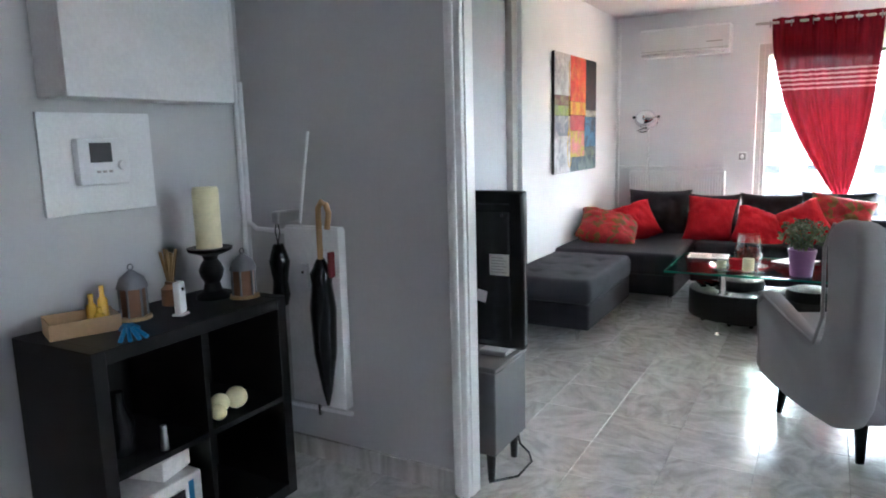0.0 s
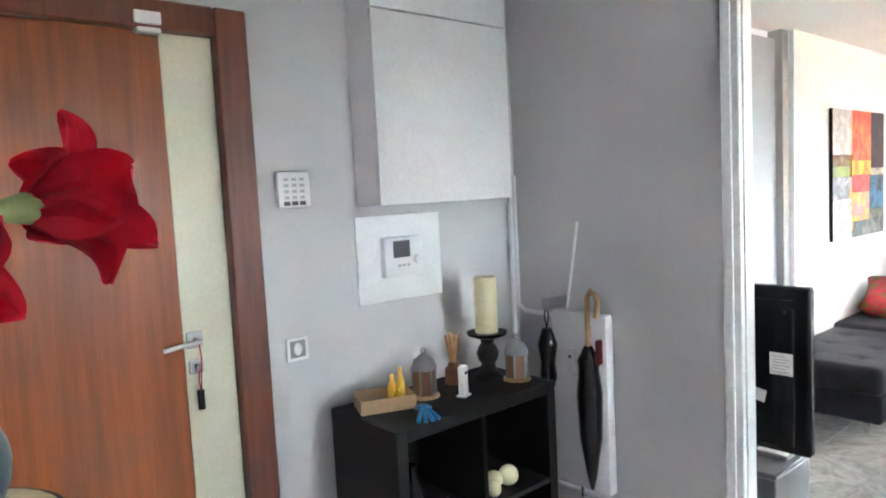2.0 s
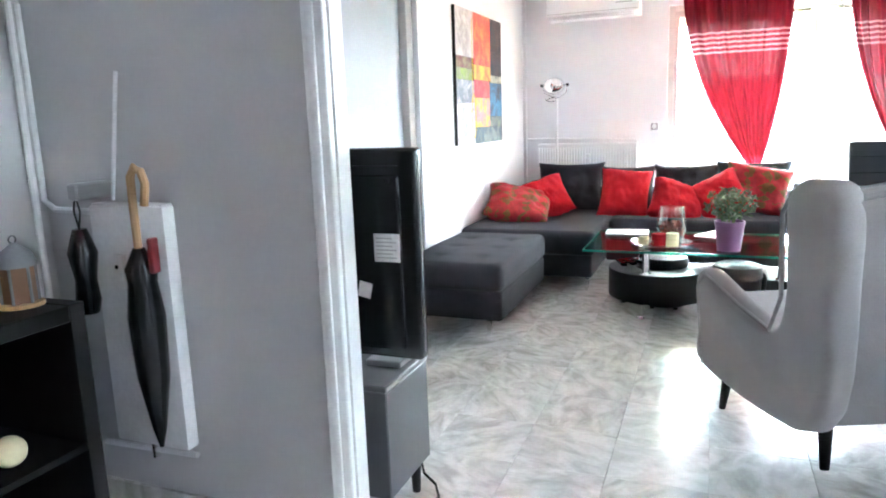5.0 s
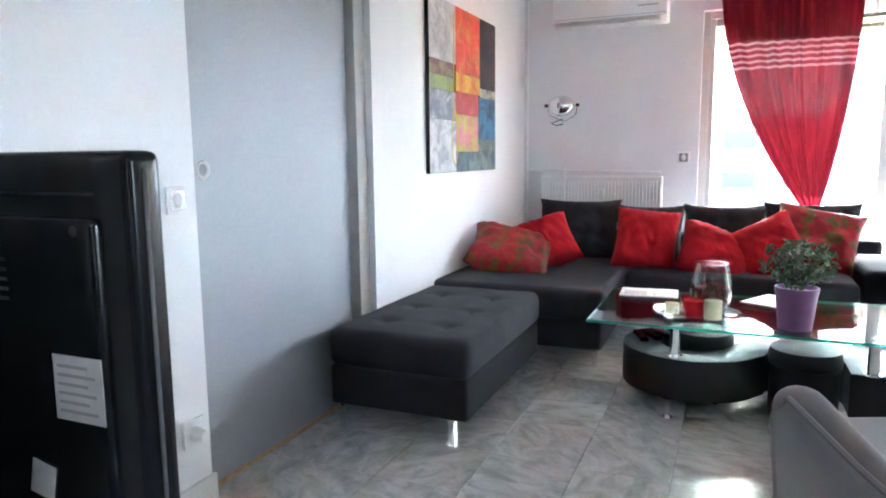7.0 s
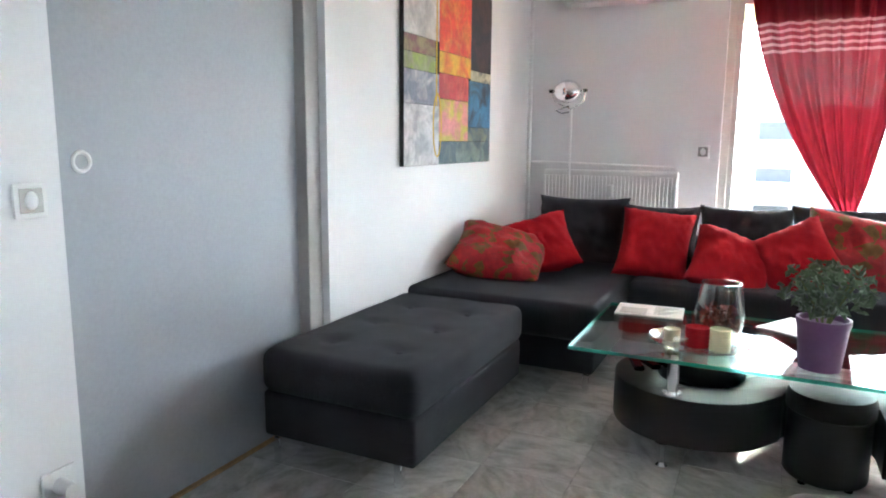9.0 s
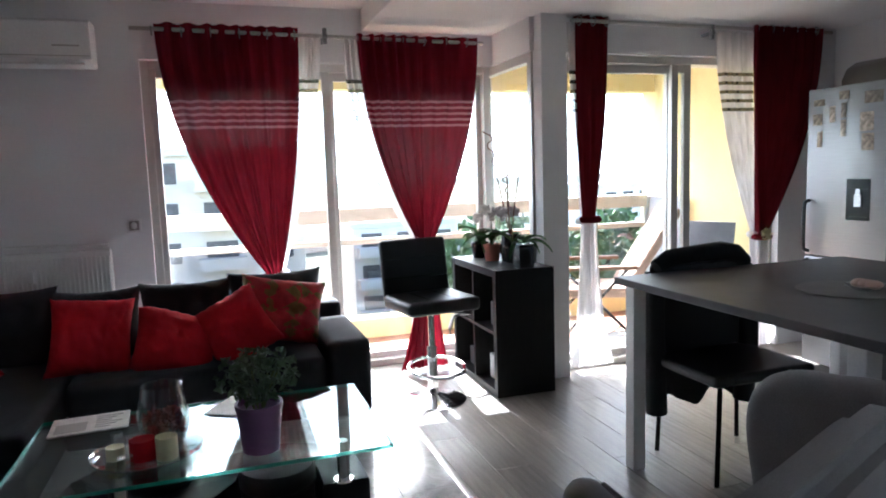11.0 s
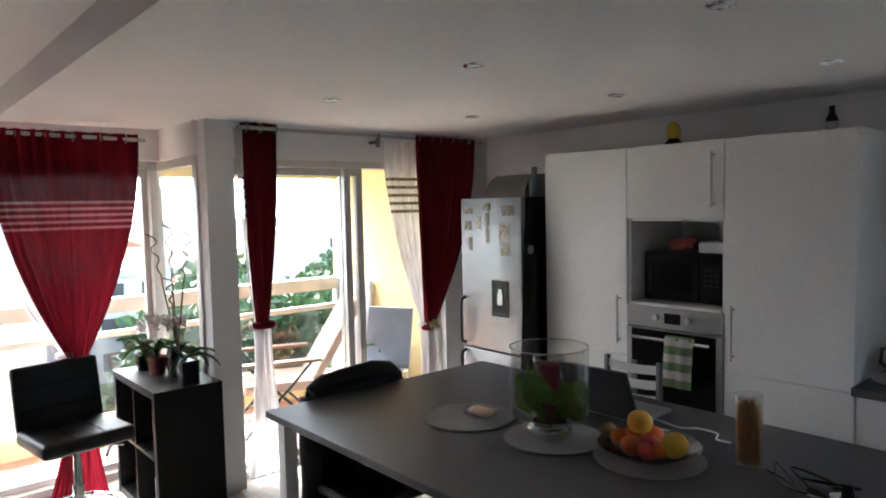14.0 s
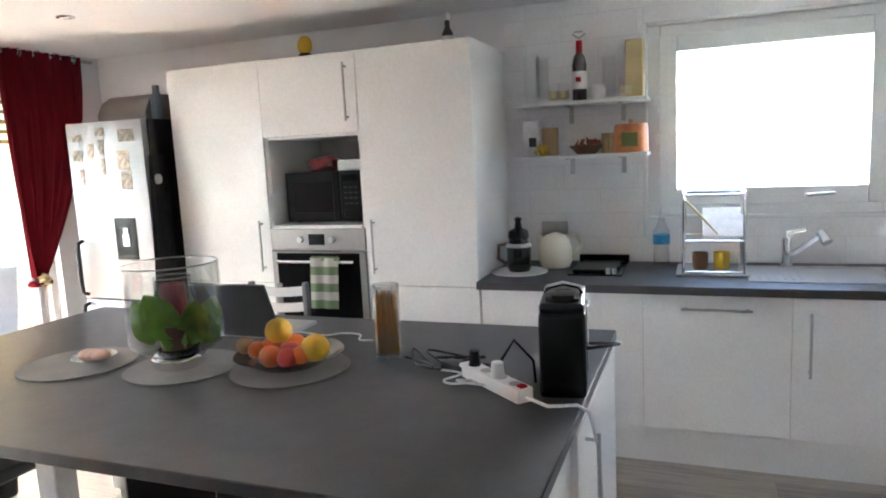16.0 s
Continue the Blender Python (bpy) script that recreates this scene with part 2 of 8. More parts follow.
# ---- mesh helpers ----
def bx(bm, x0, x1, y0, y1, z0, z1, bev=0.0, seg=2):
    r = bmesh.ops.create_cube(bm, size=1.0)
    vs = r["verts"]
    for v in vs:
        v.co = ((x0 + x1) / 2 + v.co.x * (x1 - x0), (y0 + y1) / 2 + v.co.y * (y1 - y0), (z0 + z1) / 2 + v.co.z * (z1 - z0))
    if bev > 0:
        es = list({e for v in vs for e in v.link_edges})
        bmesh.ops.bevel(bm, geom=es, offset=bev, segments=seg, profile=0.6, affect="EDGES")
    return bm


def box(*a, **k):
    return bx(bmesh.new(), *a, **k)


def rod(bm, p0, p1, r0, r1=None, seg=14):
    p0, p1 = Vector(p0), Vector(p1)
    d = p1 - p0
    m = Matrix.Translation((p0 + p1) / 2) @ d.to_track_quat("Z", "Y").to_matrix().to_4x4()
    bmesh.ops.create_cone(bm, cap_ends=True, segments=seg, radius1=r0, radius2=r0 if r1 is None else r1, depth=d.length, matrix=m)
    return bm


def tube(bm, pts, r, seg=8, closed=False):
    """A bent round bar through the points."""
    pts = [Vector(p) for p in pts]
    rings, n = [], len(pts)
    up = Vector((0.13, 0.21, 0.97))
    for i, p in enumerate(pts):
        a = pts[(i - 1) % n] if closed or i else p
        b = pts[(i + 1) % n] if closed or i < n - 1 else p
        d = (b - a).normalized()
        if abs(d.dot(up)) > 0.95:
            up = Vector((0.9, 0.3, 0.1))
        u = d.cross(up).normalized()
        w = d.cross(u)
        rings.append([bm.verts.new(p + r * (math.cos(k * 2 * math.pi / seg) * u + math.sin(k * 2 * math.pi / seg) * w)) for k in range(seg)])
    for i in range(n if closed else n - 1):
        p, q = rings[i], rings[(i + 1) % n]
        for k in range(seg):
            bm.faces.new((p[k], p[(k + 1) % seg], q[(k + 1) % seg], q[k]))
    if not closed:
        bm.faces.new(rings[0][::-1])
        bm.faces.new(rings[-1])
    return bm


def lathe(bm, prof, seg=28, at=(0, 0, 0)):
    """A turned shape from (radius, height) pairs."""
    rings = []
    for r, z in prof:
        rings.append([bm.verts.new((at[0] + r * math.cos(k * 2 * math.pi / seg), at[1] + r * math.sin(k * 2 * math.pi / seg), at[2] + z)) for k in range(seg)])
    for p, q in zip(rings, rings[1:]):
        for k in range(seg):
            bm.faces.new((p[k], p[(k + 1) % seg], q[(k + 1) % seg], q[k]))
    for ring, (r, z), flip in ((rings[0], prof[0], True), (rings[-1], prof[-1], False)):
        if r > 1e-4:
            bm.faces.new(ring[::-1] if flip else ring)
    return bm


def prism(bm, outline, z0, z1, bev=0.0, axis="z", seg=2):
    """An outline in the plane, pulled out along an axis."""
    def at(a, b, c):
        return {"z": (a, b, c), "y": (a, c, b), "x": (c, a, b)}[axis]
    lo = [bm.verts.new(at(a, b, z0)) for a, b in outline]
    hi = [bm.verts.new(at(a, b, z1)) for a, b in outline]
    n = len(outline)
    f = [bm.faces.new(lo[::-1]), bm.faces.new(hi)]
    for k in range(n):
        bm.faces.new((lo[k], lo[(k + 1) % n], hi[(k + 1) % n], hi[k]))
    bmesh.ops.recalc_face_normals(bm, faces=bm.faces)
    if bev:
        es = list({e for q in f for e in q.edges})
        bmesh.ops.bevel(bm, geom=es, offset=bev, segments=seg, profile=0.6, affect="EDGES")
    return bm


def pillow(bm, w, h, t, n=30, seed=0, sag=0.0):
    """A stuffed cushion standing in the x-z plane, pinched at its corners."""
    grid = {}
    for side in (-1, 1):
        for i in range(n + 1):
            for j in range(n + 1):
                u, v = 2 * i / n - 1, 2 * j / n - 1
                edge = i in (0, n) or j in (0, n)
                if edge and side == 1:
                    grid[side, i, j] = grid[-1, i, j]
                    continue
                pinch = 1 - 0.10 * (1 - abs(u) ** 2) * abs(v) ** 6 - 0.0
                pinch2 = 1 - 0.10 * (1 - abs(v) ** 2) * abs(u) ** 6
                puff = (max(0, 1 - u ** 4) * max(0, 1 - v ** 4)) ** 0.55
                crease = noise.noise(Vector((u * 4.5 + seed, v * 3.0 - seed, side * 2.0))) * (1 - 0.6 * max(abs(u), abs(v)))
                wrinkle = 0.010 * (1 - max(abs(u), abs(v)) ** 2) * noise.noise(Vector((u * 9 + v * 5 + seed, v * 3 - u * 2, side + seed))) + 0.006 * max(abs(u), abs(v)) ** 4 * math.sin(23 * (u + v) + seed)
                wob = noise.noise(Vector((u * 1.7 + seed, v * 1.7, side * 3.1 + seed)))
                x, z = u * w / 2 * pinch2, v * h / 2 * pinch
                y = side * t / 2 * puff * (1 + 0.35 * wob)
                z -= sag * (1 - u * u) * (v + 1) / 2
                grid[side, i, j] = bm.verts.new((x, y + 0.012 * wob + 0.022 * crease + wrinkle, z))
        for i in range(n):
            for j in range(n):
                q = [grid[side, i, j], grid[side, i + 1, j], grid[side, i + 1, j + 1], grid[side, i, j + 1]]
                bm.faces.new(q if side == -1 else q[::-1])
    return bm


def mesh_of(bm, material, smooth=True):
    me = bpy.data.meshes.new("mesh")
    bm.normal_update()
    bm.to_mesh(me)
    bm.free()
    me.materials.append(material)
    if smooth:
        for p in me.polygons:
            p.use_smooth = True
        me.set_sharp_from_angle(angle=radians(38))
    return me


def part(name, bm, material, parent, label="", at=None):
    ob = new(name, mesh_of(bm, material))
    ob.parent = parent
    if at is not None:
        ob.matrix_basis = at
    return tagged(ob, label)


def thing(name, label, category, at=None, group="", kind=""):
    ob = new(name)
    ob.empty_display_size = 0.05
    if at is not None:
        ob.matrix_basis = at
    return tagged(ob, label, category, group, kind)


def solid(name, bm, material, label, category, at=None, group="", kind=""):
    ob = new(name, mesh_of(bm, material))
    if at is not None:
        ob.matrix_basis = at
    return tagged(ob, label, category, group, kind)


def setting(name, bm, material, label, category="wall"):
    return solid(name, bm, material, label, category, kind="structure")


# ---- the rooms: x east, y towards the balcony ----
WX, LX, PX, FY, EX, SY = -2.157, -1.89, -1.97, 7.22, 4.25, -1.3
CEIL, LOW, HALL = 2.48, 2.34, 2.40

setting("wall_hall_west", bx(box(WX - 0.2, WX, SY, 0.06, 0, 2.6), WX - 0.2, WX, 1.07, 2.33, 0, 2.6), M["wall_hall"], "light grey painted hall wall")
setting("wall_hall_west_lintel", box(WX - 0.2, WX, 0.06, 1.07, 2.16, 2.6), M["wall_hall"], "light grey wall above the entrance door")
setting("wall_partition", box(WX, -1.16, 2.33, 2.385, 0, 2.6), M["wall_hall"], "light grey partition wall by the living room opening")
setting("wall_living_west", box(PX - 0.25, PX + 0.06, 2.387, 3.608, 0, 2.6), M["wall"], "pale lilac living room wall by the switch")
setting("wall_door_pocket", box(PX - 0.25, PX - 0.06, 3.608, 4.66, 0, 2.6), M["wall"], "wall behind the sliding door")
setting("wall_living_painting", box(PX - 0.25, PX + 0.068, 4.75, FY, 0, 2.6), M["wall"], "pale lilac living room wall with the painting")
w = box(PX - 0.25, -0.60, FY, FY + 0.25, 0, 2.6)
bx(w, -0.60, 1.75, FY, FY + 0.25, 2.13, 2.6)
setting("wall_living_north", w, M["wall"], "pale lilac wall with the balcony window")
setting("wall_return", bx(box(1.75, 1.84, 6.60, 7.47, 2.13, 2.6), 1.78, 1.96, 6.50, 6.62, 0, 2.6), M["wall"], "grey column and lintel of the window corner")
setting("wall_kitchen_north", bx(box(1.96, EX, 6.58, 6.80, 2.12, 2.6), 3.75, EX, 6.58, 6.80, 0, 2.12), M["wall"], "pale wall above the balcony door")
w = box(EX, EX + 0.25, 1.0, 1.59, 0, 2.6)
bx(w, EX, EX + 0.25, 2.77, 8.3, 0, 2.6)
bx(w, EX, EX + 0.25, 1.59, 2.77, 0, 1.15)
bx(w, EX, EX + 0.25, 1.59, 2.77, 2.16, 2.6)
setting("wall_kitchen_east", w, M["wall"], "pale kitchen wall with a window")
setting("wall_kitchen_south", box(0.9, EX, 0.8, 1.0, 0, 2.6), M["wall"], "pale kitchen wall")
# unseen closing walls; their dark colour is chosen to dim the hall
setting("wall_hall_east", box(0.9, 1.1, SY, 0.8, 0, 2.6), M["wall_unseen"], "unseen hall wall, darkened to cut bounce light")
setting("wall_hall_south", box(WX - 0.2, 1.1, SY - 0.2, SY, 0, 2.6), M["wall_unseen"], "unseen hall wall, darkened to cut bounce light")
setting("ceiling_living", box(PX - 0.25, 0.80, 2.33, FY + 0.25, CEIL, CEIL + 0.12), M["ceiling"], "white living room ceiling", "ceiling")
setting("ceiling_kitchen", box(0.80, EX + 0.25, 0.8, FY + 0.25, LOW, LOW + 0.28), M["ceiling"], "lowered white kitchen ceiling", "ceiling")
setting("ceiling_hall", box(WX - 0.2, 0.80, SY - 0.2, 2.33, HALL, HALL + 0.28), M["ceiling"], "white hall ceiling", "ceiling")
floor_living = setting("floor_living", box(WX - 0.2, 0.755, SY - 0.2, FY + 0.25, -0.2, -0.006), M["grout"], "grey marble tile floor", "floor")
floor_kitchen = setting("floor_kitchen", box(0.755, EX + 0.25, SY - 0.2, FY + 0.25, -0.2, -0.006), M["grout"], "grey oak plank floor", "floor")

setting("trim_2", prism(bmesh.new(), [(0.735, 0.0015), (0.775, 0.0015), (0.766, 0.006), (0.744, 0.006)], 0.8, FY, 0.0, "y"), M["alu"], "flat metal strip between tiles and planks", "trim")

# ---- floors, piece by piece ----
def stone_mat():
    m = mat("grey marble tile", (0.46, 0.46, 0.44), 0.2, vary=0.0, grain=0.06, grain_scale=60, bump=0.02, bump_scale=30, piece=0.05, spec=0.75)
    n, l = m.node_tree.nodes, m.node_tree.links
    tc, oi = n.new("ShaderNodeTexCoord"), n.new("ShaderNodeObjectInfo")
    rot = n.new("ShaderNodeVectorRotate")
    rot.rotation_type = "Z_AXIS"
    k = n.new("ShaderNodeMath")
    k.operation = "MULTIPLY"
    k.inputs[1].default_value = 6.28
    l.new(oi.outputs["Random"], k.inputs[0])
    l.new(tc.outputs["Object"], rot.inputs["Vector"])
    l.new(k.outputs[0], rot.inputs["Angle"])
    mp = n.new("ShaderNodeMapping")
    mp.inputs["Scale"].default_value = (5, 10, 1)
    l.new(rot.outputs[0], mp.inputs[0])
    l.new(oi.outputs["Random"], mp.inputs["Location"])
    no = n.new("ShaderNodeTexNoise")
    no.noise_dimensions = "4D"
    no.inputs["Scale"].default_value, no.inputs["Detail"].default_value, no.inputs["Distortion"].default_value = 1.2, 8, 1.4
    l.new(k.outputs[0], no.inputs["W"])
    l.new(mp.outputs[0], no.inputs["Vector"])
    cr = n.new("ShaderNodeValToRGB")
    cr.color_ramp.elements[0].position, cr.color_ramp.elements[0].color = 0.33, (0.40, 0.387, 0.36, 1)
    cr.color_ramp.elements[1].position, cr.color_ramp.elements[1].color = 0.62, (0.63, 0.62, 0.595, 1)
    l.new(no.outputs[0], cr.inputs[0])
    b = n["Principled BSDF"]
    old = b.inputs["Base Color"].links[0].from_node
    l.new(cr.outputs[0], old.inputs[6])
    return m


M["marble"] = stone_mat()
M["plank"] = mat("grey oak plank", (0.27, 0.245, 0.215), 0.36, vary=0.22, scale=3, grain=0.12, grain_scale=30, stretch=(14, 1, 1), bump=0.06, bump_scale=40, piece=0.16)


def laid(parent, name, x0, x1, y0, y1, sx, sy, material, shift=0.0, gap=0.0005):
    """Tiles or planks laid in rows over a rectangle; pieces of a full size share one mesh."""
    made, i, x = {}, 0, x0
    while x < x1 - 1e-3:
        xe = min(x + sx, x1)
        y = y0 - (i * shift) % sy
        while y < y1 - 1e-3:
            ya, yb = max(y, y0), min(y + sy, y1)
            if yb - ya > 0.02:
                key = (round(xe - x, 3), round(yb - ya, 3))
                if key not in made:
                    dx, dy = key[0] / 2 - gap, key[1] / 2 - gap
                    made[key] = mesh_of(box(-dx, dx, -dy, dy, -0.012, 0.0, bev=0.0012, seg=1), material, False)
                ob = new(name, made[key])
                ob.parent = parent
                ob.location = ((x + xe) / 2, (ya + yb) / 2, 0)
            y += sy
        x, i = xe, i + 1


# ---- windows ----
def frame_of(bm, x0, x1, z0, z1, y, w=0.05, d=0.06):
    """A window leaf's four bars, standing in an x-z plane."""
    bx(bm, x0, x0 + w, y, y + d, z0, z1, 0.004, 1)
    bx(bm, x1 - w, x1, y, y + d, z0, z1, 0.004, 1)
    bx(bm, x0 + w, x1 - w, y + 0.002, y + d - 0.002, z0, z0 + w, 0.004, 1)
    bx(bm, x0 + w, x1 - w, y + 0.002, y + d - 0.002, z1 - w, z1, 0.004, 1)
    return bm


def sliding(name, x0, x1, y, leaves, top, label):
    """A glazed sliding door: outer frame and leaves given as (from, to, track)."""
    t = thing(name, label, "window", kind="structure")
    part("window_frame", frame_of(bmesh.new(), x0, x1, -0.005, top, y + 0.06, 0.05, 0.14), M["alu"], t)
    for a, b, track in leaves:
        yy = y + 0.07 + 0.06 * track
        leaf = part("sash", frame_of(bmesh.new(), a, b, 0.03, top - 0.05, yy, 0.055, 0.045), M["alu"], t)
        g = part("pane", box(a + 0.05, b - 0.05, yy + 0.018, yy + 0.024, 0.08, top - 0.10), M["glass"], t)
        g.visible_shadow = False
    return t


sliding("window_1", -0.60, 1.75, FY, [(-0.57, 0.58, 0), (0.56, 1.72, 1)], 2.13, "aluminium sliding balcony window of the living room")
sliding("window_2", 1.96, 3.75, 6.58, [(1.99, 2.92, 1), (2.86, 3.02, 0)], 2.12, "aluminium sliding balcony door standing open")
t = thing("window_3", "narrow fixed aluminium window in the corner", "window", at=pose(1.765, 0, 0, 0, 0, 90), kind="structure")
part("window_frame", frame_of(bmesh.new(), 6.62, 7.47, -0.005, 2.13, -0.06, 0.06, 0.06), M["alu"], t)
g = part("pane", box(6.68, 7.41, -0.03, -0.024, 0.055, 2.07), M["glass"], t)
g.visible_shadow = False
t = thing("window_4", "white framed kitchen window", "window", at=pose(EX, 0, 0, 0, 0, 90), kind="structure")
part("window_frame", frame_of(bmesh.new(), 1.575, 2.785, 1.14, 2.17, -0.005, 0.02, 0.03), M["white"], t)
part("window_frame", frame_of(bmesh.new(), 1.592, 2.768, 1.155, 2.155, -0.12, 0.068, 0.11), M["white"], t)
part("sash", frame_of(bmesh.new(), 1.645, 2.705, 1.21, 2.10, -0.045, 0.088, 0.06), M["white"], t)
part("window_handle", tube(bmesh.new(), [(2.0, 0.015, 1.255), (2.0, 0.05, 1.255), (1.88, 0.05, 1.262)], 0.009), M["steel"], t)
for zz in (1.55, 1.75):
    part("hinge", box(2.70, 2.725, 0.012, 0.04, zz - 0.04, zz + 0.04, 0.004, 1), M["white"], t)
g = part("pane", box(1.715, 2.635, -0.03, -0.022, 1.28, 2.03), M["glass"], t)
g.visible_shadow = False

# ---- balcony and distance ----
setting("balcony_floor", box(-3.0, EX, FY + 0.25, 8.45, -0.25, -0.03), M["terracotta"], "terracotta tiled balcony floor", "balcony")
setting("balcony_floor_inner", box(1.84, EX, 6.80, FY + 0.25, -0.25, -0.03), M["terracotta"], "terracotta tiled balcony floor", "balcony")
setting("balcony_soffit", box(-3.0, EX + 0.25, FY + 0.25, 8.45, 2.42, 2.6), M["concrete"], "painted concrete slab above the balcony", "balcony")
setting("balcony_soffit_inner", box(1.84, EX, 6.80, FY + 0.25, 2.40, 2.6), M["concrete"], "painted concrete slab above the balcony", "balcony")
setting("balcony_lintel", box(-3.0, EX, 8.25, 8.45, 2.08, 2.42), M["yellow"], "pale yellow balcony lintel", "balcony")
setting("balcony_side_wall", box(3.86, EX, 6.80, 8.45, -0.03, 2.40), M["yellow"], "yellow rendered balcony wall", "wall")
M["haze"] = glass_mat("frosted railing glass", (0.75, 0.74, 0.75))
t = thing("railing", "cream balcony railing with glass panels", "railing", kind="structure")
part("top_rail", box(-3.0, 3.86, 8.28, 8.42, 0.98, 1.10, 0.01), M["concrete"], t)
part("mid_rail", box(-3.0, 3.86, 8.33, 8.38, 0.78, 0.83, 0.01), M["concrete"], t)
g = part("infill", box(-3.0, 3.86, 8.35, 8.358, 0.14, 0.78), M["haze"], t, "frosted glass infill")
g.visible_shadow = False
part("kerb", box(-3.0, 3.86, 8.25, 8.45, -0.03, 0.14, 0.01), M["yellow"], t)
for k in range(6):
    part("post", box(-2.2 + k * 1.2, -2.14 + k * 1.2, 8.32, 8.39, 0.14, 0.98, 0.008), M["concrete"], t)

# ---- sofa ----
def feet(t, spots, h=0.105):
    for x, y, dx, dy in spots:
        b = box(x - 0.015, x + 0.015, y - 0.015, y + 0.015, 0, h - 0.01, 0.003, 1)
        bx(b, min(x, x + dx) - 0.012, max(x, x + dx) + 0.012, y - 0.012, y + 0.012, h - 0.02, h, 0.003, 1)
        bx(b, x - 0.012, x + 0.012, min(y, y + dy) - 0.012, max(y, y + dy) + 0.012, h - 0.022, h - 0.001, 0.003, 1)
        part("leg", b, M["chrome"], t, "chrome angled leg")


ott = thing("ottoman", "charcoal fabric sofa ottoman with buttoned top and chrome feet", "ottoman", pose(-1.58, 4.80, 0))
part("base", box(-0.305, 0.315, -0.50, 0.535, 0.105, 0.275, 0.02, 3), M["sofa"], ott)
b = box(-0.31, 0.325, -0.515, 0.55, 0.268, 0.435, 0.06, 6)
bmesh.ops.subdivide_edges(b, edges=[e for e in b.edges if e.calc_length() > 0.3], cuts=34, use_grid_fill=True)
TUFTS = [(x, y) for x in (-0.13, 0.15) for y in (-0.30, 0.0, 0.30)]
for v in b.verts:
    if v.co.z > 0.43:
        for x, y in TUFTS:
            d2 = (v.co.x - x) ** 2 + (v.co.y - y) ** 2
            v.co.z -= 0.014 * math.exp(-d2 / 0.0022)
            v.co.z -= 0.006 * math.exp(-abs(v.co.y - y) / 0.012) * math.exp(-abs(v.co.x - x) / 0.10)
        v.co.z += 0.004 * noise.noise(v.co * 6)
part("cushion", b, M["sofa"], ott, "buttoned top cushion")
for x, y in TUFTS:
    b = bmesh.new()
    bmesh.ops.create_uvsphere(b, u_segments=10, v_segments=6, radius=0.014, matrix=Matrix.Translation((x, y, 0.421)) @ Matrix.Diagonal((1, 1, 0.4, 1)))
    part("button", b, M["sofa"], ott)
feet(ott, [(0.226, -0.44, -0.12, 0.16), (-0.26, -0.47, 0.12, 0.16), (0.26, 0.47, -0.12, -0.16), (-0.26, 0.47, 0.12, -0.16)])

sofa = thing("corner_sofa", "charcoal fabric corner sofa with chrome feet", "sofa")
part("chaise_base", box(-1.92, -0.96, 5.46, 6.92, 0.106, 0.27, 0.02, 3), M["sofa"], sofa)
part("chaise_cushion", box(-1.93, -0.94, 5.42, 6.75, 0.265, 0.44, 0.05, 4), M["sofa"], sofa)
part("seat_base", box(-0.955, 0.30, 6.10, 6.92, 0.106, 0.27, 0.02, 3), M["sofa"], sofa)
part("seat_cushion", box(-0.935, 0.295, 6.06, 6.75, 0.265, 0.44, 0.05, 4), M["sofa"], sofa)
part("back", box(-1.92, 0.50, 6.76, 6.96, 0.12, 0.60, 0.04, 3), M["sofa"], sofa)
part("armrest", box(0.30, 0.53, 6.04, 6.755, 0.11, 0.52, 0.05, 4), M["sofa"], sofa)
for k, (x, w2, zc) in enumerate(((-1.345, 0.58, 0.605), (-0.87, 0.46, 0.575), (-0.40, 0.51, 0.585), (0.10, 0.55, 0.605))):
    b = pillow(bmesh.new(), w2, 0.46, 0.22, seed=k)
    part("back_cushion", b, M["sofa"], sofa, at=pose(x, 6.68, zc, -14, 0, 0))
feet(sofa, [(-1.0, 5.51, -0.16, 0.12), (-1.88, 5.51, 0.16, 0.12), (-1.88, 6.88, 0.16, -0.12), (0.45, 6.09, -0.16, 0.12), (0.45, 6.88, -0.16, -0.12)])

for k, (x, y, z, w2, h2, rx, ry, rz, m2, lab) in enumerate((
        (-1.615, 5.96, 0.545, 0.53, 0.43, -62, 15, 14, "redpat", "red cushion with a gold ornament lying on the sofa"),
        (-1.46, 6.20, 0.575, 0.40, 0.38, -42, -18, 24, "red", "plain red cushion leaning on the sofa"),
        (-0.85, 6.37, 0.60, 0.40, 0.42, -30, 5, 4, "red", "plain red cushion against the sofa back"),
        (-0.45, 6.32, 0.535, 0.42, 0.37, -42, 20, 12, "red", "plain red cushion slumped on the sofa seat"),
        (-0.14, 6.36, 0.575, 0.38, 0.39, -34, -28, 4, "red", "plain red cushion standing on its corner"),
        (0.11, 6.50, 0.625, 0.48, 0.38, -20, 10, -4, "redpat", "red cushion with a gold ornament by the armrest"))):
    solid("cushion", pillow(bmesh.new(), w2, h2, 0.19, seed=k * 2.3), M[m2], lab, "cushion", pose(x, y, z, rx, ry, rz), "sofa cushions")


# ---- coffee table ----
ct = thing("coffee_table", "glass coffee table on a black S-shaped leather base", "coffee table", pose(-0.26, 5.25, 0))
M["tglass"] = glass_mat("green tinted table glass", (0.86, 0.95, 0.92))
M["edge"] = mat("green glass edge", (0.10, 0.55, 0.42), 0.1, clear=0.6, bump=0.0)
part("glass_top", box(-0.65, 0.60, -0.42, 0.33, 0.422, 0.432), M["tglass"], ct, "clear green-edged glass top")
for a in ((-0.652, 0.602, -0.424, -0.420), (-0.652, 0.602, 0.330, 0.334), (-0.654, -0.650, -0.420, 0.330), (0.600, 0.604, -0.420, 0.330)):
    part("glass_edge", box(a[0], a[1], a[2], a[3], 0.421, 0.433), M["edge"], ct, "green glass edge")


